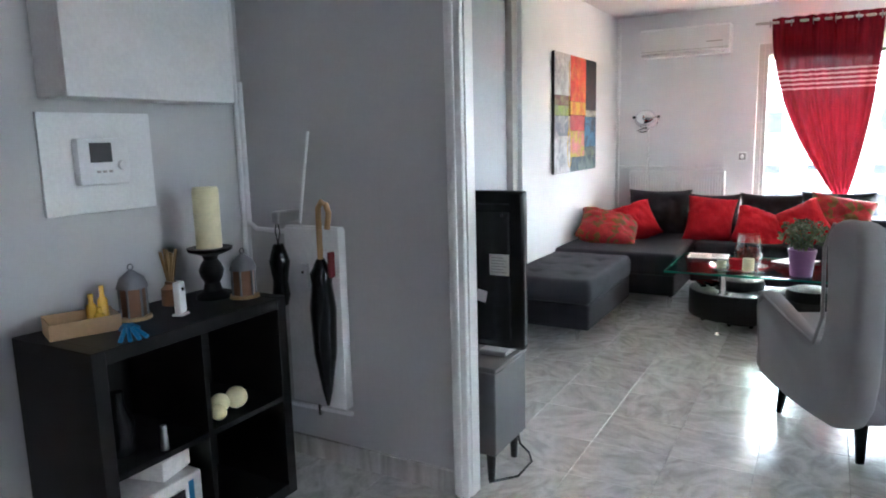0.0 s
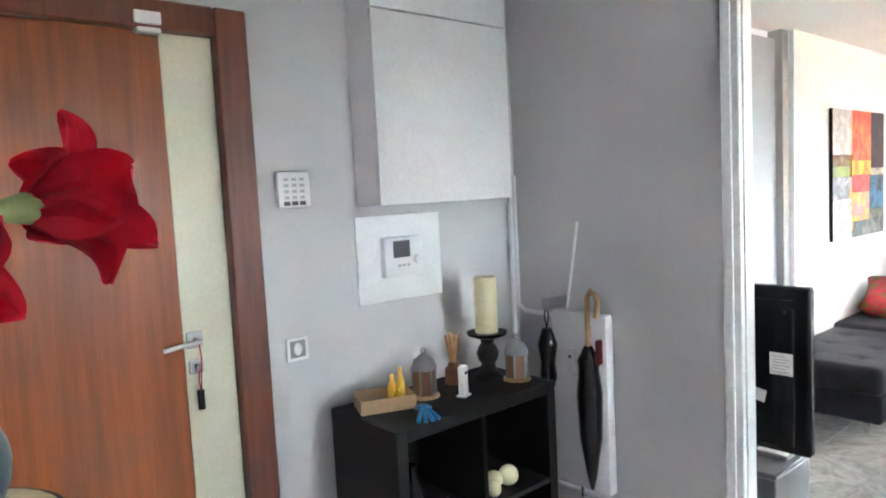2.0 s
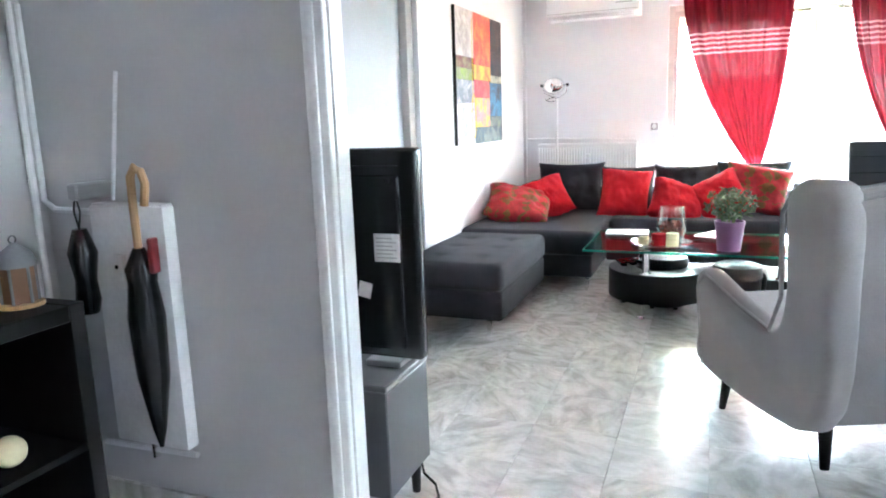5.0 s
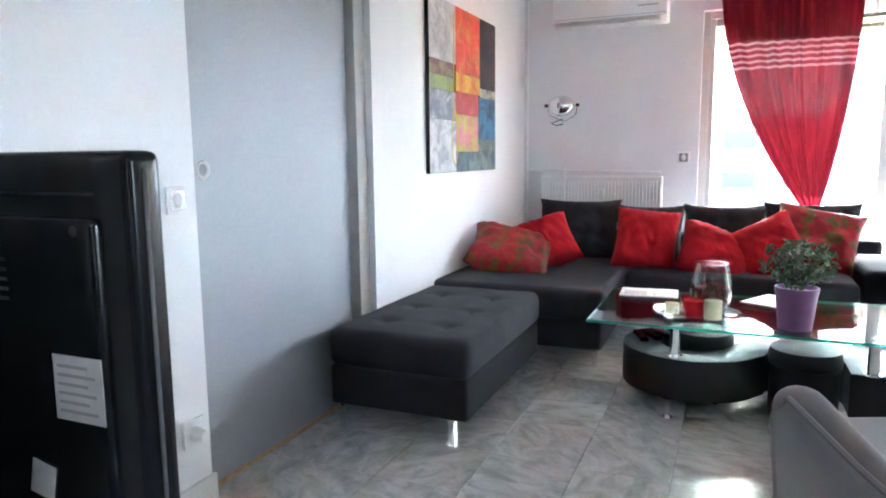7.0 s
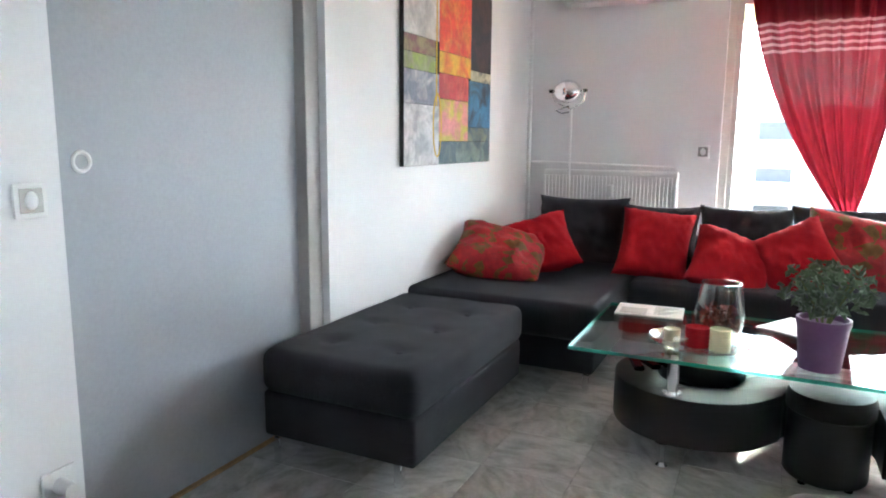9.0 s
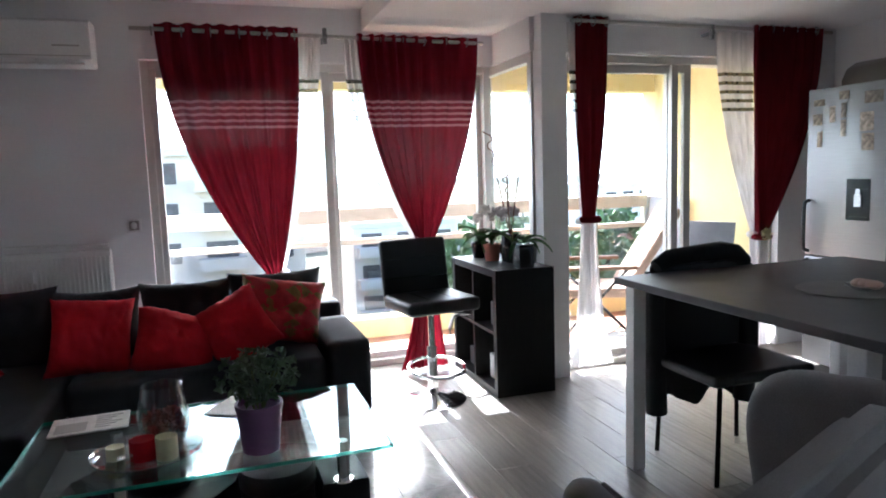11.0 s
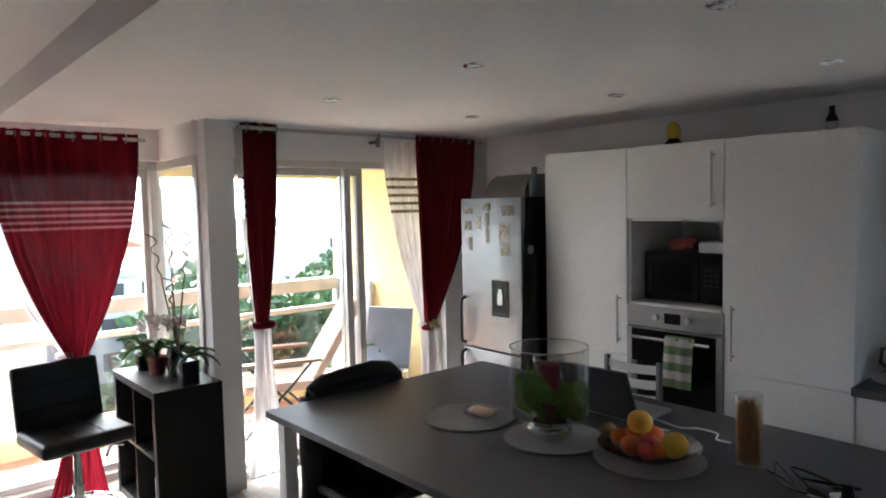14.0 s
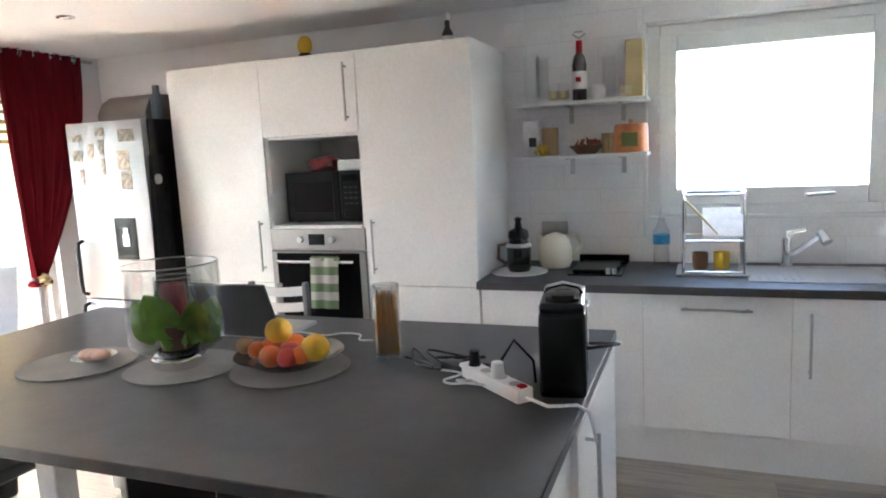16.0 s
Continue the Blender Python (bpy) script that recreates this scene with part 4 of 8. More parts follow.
drape("curtain", "red voile curtain with pale stripes, tied back", -0.49, 0.36, (0.12, 0.765), 0.10, -0.05, 0.28, 7.02, 2.31, 0.06, "curtain", "curtain")
drape("curtain", "red voile curtain with pale stripes, tied back", 0.73, 1.55, (1.14, 0.91), 0.12, 0.93, 1.28, 7.02, 2.28, 0.03, "curtain", "curtain")
drape("curtain", "narrow dark red curtain with a pale lower half", 2.02, 2.26, (2.12, 1.06), 0.09, 1.98, 2.30, 6.50, 2.335, 0.06, "curtain_dark", "sheer", 5)
drape("curtain", "dark red curtain tied with a flower", 3.38, 3.98, (3.485, 0.87), 0.09, 3.40, 3.66, 6.46, 2.31, 0.06, "curtain_dark", "sheer")
t = thing("curtain_rod", "grey metal curtain rod of the living room", "curtain rod")
part("rod", rod(bmesh.new(), (-0.62, 7.02, 2.275), (1.60, 7.02, 2.245), 0.012), M["taupe"], t)
t = thing("curtain_rod", "grey metal curtain rod of the balcony door", "curtain rod")
part("rod", rod(bmesh.new(), (1.98, 6.48, 2.30), (4.1, 6.48, 2.29), 0.012), M["taupe"], t)

# ---- hall ----
door = thing("door_1", "varnished reddish-brown entrance door with a cream strip", "door", pose(WX, 0, 0), kind="structure")
fb = box(-0.10, 0.025, 0.962, 1.07, 0, 2.16, 0.006, 1)
bx(fb, -0.10, 0.025, 0.06, 0.10, 0, 2.16, 0.006, 1)
bx(fb, -0.10, 0.024, 0.10, 0.962, 2.07, 2.16, 0.006, 1)
part("door_frame", fb, M["doorframe"], door, "dark mahogany frame")
part("leaf", box(-0.07, -0.012, 0.10, 0.797, 0.01, 2.07, 0.003, 1), M["door"], door, "varnished reddish-brown wood")
part("strip", box(-0.07, -0.016, 0.797, 0.962, 0.01, 2.07, 0.003, 1), M["cream"], door, "cream painted strip")
part("rosette", box(-0.017, -0.008, 0.805, 0.858, 1.088, 1.141, 0.003, 1), M["steel"], door, "square steel rosette")
part("door_handle", tube(bmesh.new(), [(-0.010, 0.832, 1.115), (0.030, 0.832, 1.115), (0.038, 0.822, 1.114), (0.040, 0.79, 1.112), (0.040, 0.718, 1.105)], 0.008), M["steel"], door, "steel lever handle")
part("lock_rosette", box(-0.017, -0.008, 0.808, 0.854, 1.005, 1.051, 0.003, 1), M["steel"], door, "square steel lock plate")
part("key", bx(rod(bmesh.new(), (-0.01, 0.831, 1.03), (0.018, 0.831, 1.03), 0.006), 0.014, 0.018, 0.820, 0.842, 1.012, 1.040, 0.001, 1), M["zinc"] if "zinc" in M else M["satin"], door, "key in the lock")
part("key_string", tube(bmesh.new(), [(0.018, 0.829, 1.02), (0.022, 0.824, 0.99), (0.020, 0.828, 0.955)], 0.002, 6), M["red"], door, "red key string")
part("key_string", tube(bmesh.new(), [(0.018, 0.833, 1.115), (0.024, 0.836, 1.06), (0.020, 0.830, 0.955)], 0.002, 6), M["red"], door, "red key string")
part("key_fob", box(0.010, 0.024, 0.817, 0.838, 0.893, 0.958, 0.004, 2), M["plastic"], door, "black key fob")
sb = box(-0.012, 0.034, 0.717, 0.796, 2.082, 2.120, 0.006, 2)
bx(sb, -0.012, 0.026, 0.724, 0.796, 2.058, 2.074, 0.004, 1)
part("door_sensor", sb, M["white"], door, "white door sensor")


M["keygrey"] = mat("pale grey rubber key", (0.48, 0.48, 0.47), 0.6, bump=0.0)


def keypad():
    t = thing("alarm_keypad", "white alarm keypad on the hall wall", "keypad", pose(WX, 1.205, 1.578))
    part("case", box(0, 0.022, -0.062, 0.062, -0.062, 0.062, 0.008, 2), M["white"], t)
    for i in range(3):
        for j in range(4):
            y, z = -0.032 + 0.030 * i, 0.035 - 0.021 * j
            part("key", box(0.022, 0.0245, y - 0.009, y + 0.009, z - 0.005, z + 0.005, 0.001, 1), M["keygrey"], t)
    for i in range(3):
        y = -0.032 + 0.030 * i
        part("key", box(0.022, 0.0245, y - 0.012, y + 0.012, -0.055, -0.041, 0.001, 1), M["standgrey"], t, "dark grey key")


def wall_switch(at, label):
    t = thing("light_switch", label, "switch", at)
    part("plate", box(0, 0.010, -0.042, 0.042, -0.042, 0.042, 0.004, 2), M["white"], t)
    b = bmesh.new()
    bmesh.ops.create_uvsphere(b, u_segments=16, v_segments=8, radius=0.022, matrix=Matrix.Translation((0.010, 0, 0)) @ Matrix.Diagonal((0.35, 0.8, 1.05, 1)))
    part("rocker", b, M["white"], t)
    part("surround", box(0.009, 0.0108, -0.030, 0.030, -0.030, 0.030, 0.001, 1), M["satin"], t, "grey recessed surround")
    return t


keypad()
wall_switch(pose(WX, 1.182, 1.02), "white light switch on the hall wall")
wall_switch(pose(PX + 0.06, 3.522, 1.016), "white light switch beside the sliding door")
wall_switch(pose(-0.70, FY, 1.108, 0, 0, -90), "white switch on the window wall")
t = thing("wall_socket", "white wall socket with a plug", "socket", pose(PX + 0.06, 3.533, 0.272))
part("plate", box(0, 0.010, -0.045, 0.045, -0.045, 0.045, 0.004, 2), M["white"], t)
part("plug", rod(bmesh.new(), (0.008, 0, 0), (0.055, 0.0, -0.004), 0.022, 0.018), M["white"], t)

t = thing("meter_cupboard", "white wall cupboard hung high in the hall", "cupboard", pose(WX, 1.47, 0))
part("case", box(0, 0.138, 0.0, 0.67, 1.505, 2.395, 0.002, 1), M["white"], t)
part("door", box(0.139, 0.157, 0.0, 0.67, 1.505, 2.197, 0.002, 1), M["white"], t)
part("door", box(0.139, 0.157, 0.0, 0.67, 2.203, 2.39, 0.002, 1), M["white"], t)
t = thing("thermostat", "white thermostat on a pale backing board", "thermostat", pose(WX, 1.65, 1.30))
part("backing_board", box(0, 0.012, -0.20, 0.21, -0.17, 0.165, 0.002, 1), M["white"], t)
part("case", box(0.012, 0.045, -0.095, 0.09, -0.075, 0.08, 0.008, 2), M["white"], t)
part("display", box(0.0445, 0.047, -0.055, 0.025, 0.0, 0.065, 0.001, 1), M["standgrey"], t, "dark display")
part("dial", rod(bmesh.new(), (0.045, 0.06, -0.012), (0.056, 0.06, -0.012), 0.018, 0.016), M["white"], t)
for k in range(3):
    part("key", box(0.0445, 0.047, -0.035 + 0.022 * k, -0.022 + 0.022 * k, -0.035, -0.027), M["taupe"], t)
t = thing("heating_pipes", "white painted heating pipes in the hall corner", "pipe", kind="structure")
part("pipe", tube(bmesh.new(), [(-2.13, 2.27, 2.39), (-2.13, 2.27, 0.55), (-2.13, 2.27, 0.10)], 0.011), M["white"], t)
part("pipe", tube(bmesh.new(), [(-2.13, 2.30, 1.60), (-2.13, 2.30, 1.02), (-2.10, 2.31, 0.99), (-1.93, 2.31, 0.985)], 0.010), M["white"], t)
part("pipe", tube(bmesh.new(), [(-1.63, 2.30, 0.245), (-2.0, 2.30, 0.235)], 0.010), M["white"], t)


def radiator(name, label, x0, x1, z0, z1, y, ribs, deep=0.06, face=-1):
    """A panel radiator hung on a wall that lies towards +y."""
    t = thing(name, label, "radiator")
    part("panel", box(x0, x1, y - deep, y - 0.012, z0, z1, 0.008, 2), M["white"], t)
    for k in range(ribs):
        x = x0 + (x1 - x0) * (k + 0.5) / ribs
        w2 = (x1 - x0) / ribs * 0.28
        part("rib", box(x - w2, x + w2, y - deep - 0.008, y - deep + 0.004, z0 + 0.03, z1 - 0.03, 0.004, 1), M["white"], t)
    part("grille", box(x0 + 0.005, x1 - 0.005, y - deep + 0.006, y - 0.014, z1 - 0.004, z1 + 0.006, 0.002, 1), M["white"], t)
    part("valve", rod(bmesh.new(), (x0 + 0.12, y - deep * 0.5, z0 - 0.055), (x0 + 0.12, y - deep * 0.5, z0 + 0.01), 0.012), M["chrome"], t)
    part("bracket", box(x0 + 0.05, x0 + 0.08, y - 0.02, y, z0 + 0.1, z1 - 0.1), M["white"], t)
    return t


radiator("radiator", "narrow white panel radiator in the hall", -1.915, -1.635, 0.27, 1.01, 2.33, 0)
t = radiator("radiator", "wide white panel radiator below the wall lamp", -1.74, -0.835, 0.25, 0.968, FY, 36, 0.09)
part("thermostat_head", box(-1.285, -1.245, FY - 0.14, FY - 0.098, 0.80, 0.88, 0.006, 1), M["white"], t)
setting("baseboard_1", bx(box(WX, -1.17, 2.315, 2.33, 0, 0.09, 0.002, 1), WX, WX + 0.015, 1.08, 2.315, 0, 0.09), M["marble"], "grey marble skirting of the hall", "baseboard")
setting("baseboard_2", bx(box(PX + 0.06, PX + 0.075, 2.39, 3.618, 0, 0.10, 0.002, 1), PX + 0.069, PX + 0.082, 4.753, FY, 0, 0.10), M["white"], "pale skirting of the living room", "baseboard")
cs = box(-1.165, -1.10, 2.306, 2.33, 0, 2.40, 0.004, 1)
bx(cs, -1.16, -1.095, 2.33, 2.392, 0, 2.40, 0.002, 1)
bx(cs, -1.148, -1.125, 2.296, 2.307, 0, 2.40, 0.005, 2)
setting("trim_1", cs, M["white"], "white moulded casing of the living room opening", "trim")
ob = thing("umbrella", "black closed umbrella with a curved wooden handle", "umbrella", pose(-1.69, 2.225, 0))
part("handle", tube(bmesh.new(), [(0.05, -0.012, 1.02), (0.062, -0.012, 1.08), (0.05, -0.012, 1.115), (0.03, -0.012, 1.125), (0.012, -0.012, 1.10), (0.01, -0.012, 1.0), (0.0, 0, 0.86)], 0.012), M["wood"], ob, "pale wooden crook handle")
part("canopy", lathe(bmesh.new(), [(0.016, 0.90), (0.045, 0.84), (0.04, 0.80), (0.052, 0.70), (0.045, 0.52), (0.02, 0.36), (0.006, 0.30)], 10), M["plastic"], ob, "black furled fabric")
M["sleeve"] = mat("dark red nylon", (0.16, 0.012, 0.014), 0.6, vary=0.1, bump=0.1)
part("strap", box(0.045, 0.062, -0.018, 0.014, 0.83, 0.93, 0.004, 1), M["sleeve"], ob, "dark red sleeve")
ob = thing("folding_umbrella", "small black folding umbrella on a hook", "umbrella", pose(-1.89, 2.21, 0))
part("canopy", lathe(bmesh.new(), [(0.02, 0.95), (0.03, 0.92), (0.042, 0.88), (0.03, 0.80), (0.036, 0.74), (0.026, 0.70)], 10), M["plastic"], ob)
part("strap", tube(bmesh.new(), [(0.0, 0, 0.95), (-0.012, 0, 1.0), (0, 0, 1.05), (0.012, 0, 1.0), (0.0, 0, 0.95)], 0.003), M["plastic"], ob)
part("hook", box(-0.02, 0.02, -0.01, 0.12, 1.03, 1.08, 0.006, 1), M["steel"], ob)
solid("cord_cover", rod(bmesh.new(), (-1.80, 2.322, 1.39), (-1.87, 2.322, 1.02), 0.006), M["white"], "thin white cord cover on the wall", "trim", kind="structure")
t = thing("remote_sensor", "white sensor clipped to the radiator", "sensor", pose(-1.80, 2.243, 0.77))
part("case", box(-0.02, 0.02, 0, 0.02, 0, 0.10, 0.005, 2), M["white"], t)
part("lens", rod(bmesh.new(), (0, 0.001, 0.065), (0, -0.003, 0.065), 0.006), M["plastic"], t)

# things on the hall shelf
SH = 0.785
M["wax"] = mat("cream candle wax", (0.72, 0.66, 0.42), 0.55, vary=0.04, bump=0.03)
M["zinc"] = mat("weathered grey metal", (0.20, 0.20, 0.21), 0.6, 0.4, vary=0.25, bump=0.1)
M["brown"] = mat("brown wood", (0.16, 0.075, 0.035), 0.55, vary=0.25, bump=0.1)
M["card"] = mat("kraft cardboard", (0.42, 0.28, 0.15), 0.8, vary=0.08, bump=0.05)
M["blue"] = mat("blue plastic", (0.02, 0.20, 0.42), 0.4, vary=0.1, bump=0.05)
M["yellowoil"] = mat("yellow bottle", (0.65, 0.42, 0.04), 0.25, vary=0.05, bump=0.0)
M["paper"] = mat("printed paper", (0.70, 0.68, 0.66), 0.6, vary=0.1, scale=20, bump=0.02)
t = thing("pillar_candle", "tall cream pillar candle on a turned black holder", "candle", pose(-1.965, 1.93, SH))
part("holder", lathe(bmesh.new(), [(0, 0), (0.062, 0), (0.062, 0.012), (0.035, 0.03), (0.028, 0.06), (0.04, 0.08), (0.046, 0.105), (0.036, 0.13), (0.025, 0.145), (0.03, 0.16), (0.078, 0.178), (0.082, 0.19), (0.0, 0.188)]), M["black"], t, "turned black wooden holder")
part("candle", lathe(bmesh.new(), [(0, 0.188), (0.046, 0.188), (0.047, 0.40), (0.043, 0.412), (0.0, 0.406)]), M["wax"], t, "cream wax pillar")
for x, y, lab in ((-1.97, 1.60, "small grey metal lantern with brown panes"), (-1.86, 1.985, "small grey metal lantern by the candle")):
    t = thing("lantern", lab, "lantern", pose(x, y, SH), "lanterns on the hall shelf")
    part("base", lathe(bmesh.new(), [(0, 0), (0.056, 0), (0.054, 0.010), (0, 0.012)], 12), M["wood"], t)
    part("body", lathe(bmesh.new(), [(0.040, 0.010), (0.040, 0.105)], 6), M["brown"], t, "brown glazed panes")
    for k in range(6):
        a = k * math.pi / 3
        part("post", rod(bmesh.new(), (0.042 * math.cos(a), 0.042 * math.sin(a), 0.010), (0.042 * math.cos(a), 0.042 * math.sin(a), 0.108), 0.004, seg=6), M["zinc"], t)
    part("roof", lathe(bmesh.new(), [(0.05, 0.105), (0.048, 0.115), (0.038, 0.14), (0.015, 0.158), (0.006, 0.165), (0.0, 0.167)], 12), M["zinc"], t, "domed grey roof")
    part("ring", tube(bmesh.new(), [(0, 0.010 * math.cos(k * math.pi / 5), 0.174 + 0.010 * math.sin(k * math.pi / 5)) for k in range(10)], 0.002, 6, True), M["zinc"], t)
t = thing("tray_box", "open cardboard box with small bottles", "box", pose(-1.985, 1.425, SH, 0, 0, -22))
part("box", bx(bx(bx(bx(box(-0.065, 0.065, -0.10, 0.10, 0, 0.006), -0.065, -0.060, -0.10, 0.10, 0.006, 0.055), 0.060, 0.065, -0.10, 0.10, 0.006, 0.05), -0.060, 0.060, -0.10, -0.095, 0.006, 0.05), -0.060, 0.060, 0.095, 0.10, 0.006, 0.05), M["card"], t)
for x, y, h in ((-0.02, 0.035, 0.11), (-0.03, 0.07, 0.13), (0.01, 0.05, 0.07)):
    part("bottle", lathe(bmesh.new(), [(0, 0.006), (0.016, 0.006), (0.016, h * 0.65), (0.008, h * 0.75), (0.008, h), (0, h)], 12, at=(x, y, 0)), M["yellowoil"], t, "small yellow bottle")
for k in range(5):
    part("coin_roll", rod(bmesh.new(), (-0.035 + 0.015 * k, -0.05, 0.012 + 0.004 * (k % 2)), (-0.025 + 0.015 * k, -0.01, 0.016), 0.012), M["zinc"], t)
t = thing("hair_clip", "bright blue spiky plastic clip", "clip", pose(-1.80, 1.45, SH))
for k in range(7):
    a = -0.9 + k * 0.35 + (1.6 if k > 3 else 0)
    part("prong", tube(bmesh.new(), [(0, 0, 0.02), (0.03 * math.cos(a), 0.03 * math.sin(a), 0.028), (0.075 * math.cos(a), 0.075 * math.sin(a), 0.006)], 0.007, 6), M["blue"], t)
t = thing("motion_cam", "white stand-up sensor on the shelf", "sensor", pose(-1.86, 1.695, SH, 0, 0, 20))
part("foot", box(-0.02, 0.02, -0.025, 0.025, 0, 0.008, 0.003, 1), M["white"], t)
part("case", box(-0.012, 0.012, -0.02, 0.02, 0.008, 0.115, 0.006, 2), M["white"], t)
part("lens", rod(bmesh.new(), (0.011, 0, 0.09), (0.0145, 0, 0.09), 0.006), M["plastic"], t)
t = thing("reed_diffuser", "wooden sticks in a brown jar", "ornament", pose(-2.02, 1.79, SH))
part("jar", lathe(bmesh.new(), [(0, 0), (0.035, 0), (0.035, 0.06), (0.02, 0.075), (0.02, 0.085), (0, 0.085)], 14), M["brown"], t)
for k in range(6):
    part("stick", rod(bmesh.new(), (0.003 * k - 0.008, 0, 0.07), (0.012 * k - 0.03, 0.01 * (k % 3) - 0.01, 0.19 + 0.012 * (k % 2)), 0.006, seg=6), M["wood"], t)
# things inside the hall shelf
t = thing("carton", "white and blue cardboard carton in the lower shelf", "box", pose(-1.90, 1.46, 0.047))
part("carton", box(-0.13, 0.15, -0.11, 0.17, 0, 0.24, 0.004, 1), M["paper"], t)
part("print", box(0.1505, 0.152, 0.03, 0.10, 0.06, 0.20), M["plastic"], t, "dark printed panel")
part("print", box(0.1505, 0.152, 0.115, 0.135, 0.02, 0.22), M["blue"], t, "blue printed stripe")
solid("paper_box", box(-0.09, 0.09, -0.07, 0.07, 0, 0.07, 0.004, 1), M["paper"], "small white box on a carton", "box", pose(-1.88, 1.55, 0.288, 0, 0, 15))
t = thing("wooden_ducks", "pale wooden balls and a small bottle", "ornament", pose(-1.83, 1.80, 0.405))
for x, y, r in ((0, 0, 0.035), (0.05, -0.05, 0.028), (0.02, 0.06, 0.04)):
    b = bmesh.new()
    bmesh.ops.create_uvsphere(b, u_segments=14, v_segments=10, radius=r, matrix=Matrix.Translation((x, y, r)))
    part("ball", b, M["wax"], t)
part("bottle", lathe(bmesh.new(), [(0, 0), (0.02, 0), (0.022, 0.08), (0.012, 0.11), (0.012, 0.13), (0, 0.13)], 12, at=(-0.05, -0.03, 0)), M["card"], t)
t = thing("dark_vase", "dark leafy ornament in a bottle", "vase", pose(-1.86, 1.43, 0.405))
part("bottle", lathe(bmesh.new(), [(0, 0), (0.04, 0), (0.045, 0.10), (0.02, 0.16), (0.02, 0.2), (0, 0.2)], 14), M["plastic"], t)
part("stopper", rod(bmesh.new(), (0.10, 0.08, 0), (0.10, 0.08, 0.08), 0.014, 0.01), M["steel"], t, "steel stopper")

# ---- red amaryllis in a tall vase ----
fl = thing("amaryllis", "large red artificial amaryllis in a tall grey vase", "flower", pose(-0.95, 0.08, 0))
M["slate"] = mat("slate grey glaze", (0.06, 0.085, 0.10), 0.35, vary=0.15, bump=0.05)
part("vase", lathe(bmesh.new(), [(0, 0), (0.13, 0), (0.12, 0.05), (0.09, 0.29), (0.11, 0.76), (0.122, 1.0), (0.134, 1.178), (0.136, 1.188), (0.130, 1.19), (0.112, 1.01), (0.0, 0.99)]), M["black"], fl, "tall black vase")
part("lining", lathe(bmesh.new(), [(0.1295, 1.1895), (0.1285, 1.1905), (0.111, 1.016), (0.0, 0.996)]), M["wax"], fl, "cream inside of the vase")
b = bmesh.new()
bmesh.ops.create_uvsphere(b, u_segments=20, v_segments=12, radius=0.082, matrix=Matrix.Translation((-0.02, 0.005, 1.255)) @ Matrix.Diagonal((1, 1, 1.0, 1)))
part("stone_ball", b, M["slate"], fl, "slate grey ball")
part("band", lathe(bmesh.new(), [(0.1272, 1.05), (0.130, 1.055), (0.133, 1.08), (0.1325, 1.09)]), M["wax"], fl, "cream band")
M["petal"] = mat("red petal", (0.62, 0.010, 0.034), 0.6, spec=0.25, vary=0.25, scale=14, bump=0.12, bump_scale=60)
M["stem"] = mat("green stem", (0.14, 0.17, 0.05), 0.5, vary=0.2, bump=0.05)


def petal(length, width, curl, seed):
    b = bmesh.new()
    n, m2, g = 10, 6, []
    for i in range(n + 1):
        u = i / n
        w2 = width * math.sin(math.pi * min(1, u * 0.74 + 0.14)) ** 0.6 * 0.5
        row = []
        for j in range(-m2, m2 + 1):
            v = j / m2
            r = length * u * (1 - 0.22 * v * v * u ** 3)
            row.append(b.verts.new((v * w2, r * math.cos(curl * u) + 0.0, r * math.sin(curl * u) * 0.9 + 0.020 * v * v - 0.012 * math.sin(6 * u + seed) * v + 0.014 * noise.noise(Vector((u * 3, v * 3, seed))) + 0.010 * u * abs(v) ** 2 * math.sin(11 * u + 3 * v + seed))))
        g.append(row)
    for i in range(n):
        for j in range(2 * m2):
            b.faces.new((g[i][j], g[i][j + 1], g[i + 1][j + 1], g[i + 1][j]))
    bmesh.ops.solidify(b, geom=b.faces[:], thickness=0.0015)
    return b


def lily_petal(length, width, seed, flare=95):
    """A petal that leaves the throat along the flower's axis and rolls outwards, with a ruffled rim and a midrib."""
    b = bmesh.new()
    n, m2, g = 16, 6, []
    y = z = 0.0
    for i in range(n + 1):
        u = i / n
        phi = radians(14 + flare * u ** 1.7)
        w2 = width * 0.5 * max(0.03, math.sin(math.pi * (0.10 + 0.885 * u ** 0.9))) ** 0.8
        row = []
        for j in range(-m2, m2 + 1):
            v = j / m2
            cup = 0.30 * w2 * v * v * (1 - 0.7 * u) - 0.06 * w2 * math.exp(-30 * v * v)
            cup += 0.004 * math.sin(13 * u + 4 * v + seed) * v * v + 0.007 * noise.noise(Vector((u * 3.2, v * 2.2, seed)))
            row.append(b.verts.new((v * w2, y - cup * math.cos(phi), z + cup * math.sin(phi))))
        g.append(row)
        y, z = y + math.sin(phi) * length / n, z + math.cos(phi) * length / n
    for i in range(n):
        for j in range(2 * m2):
            b.faces.new((g[i][j], g[i][j + 1], g[i + 1][j + 1], g[i + 1][j]))
    bmesh.ops.solidify(b, geom=b.faces[:], thickness=0.0014)
    return b


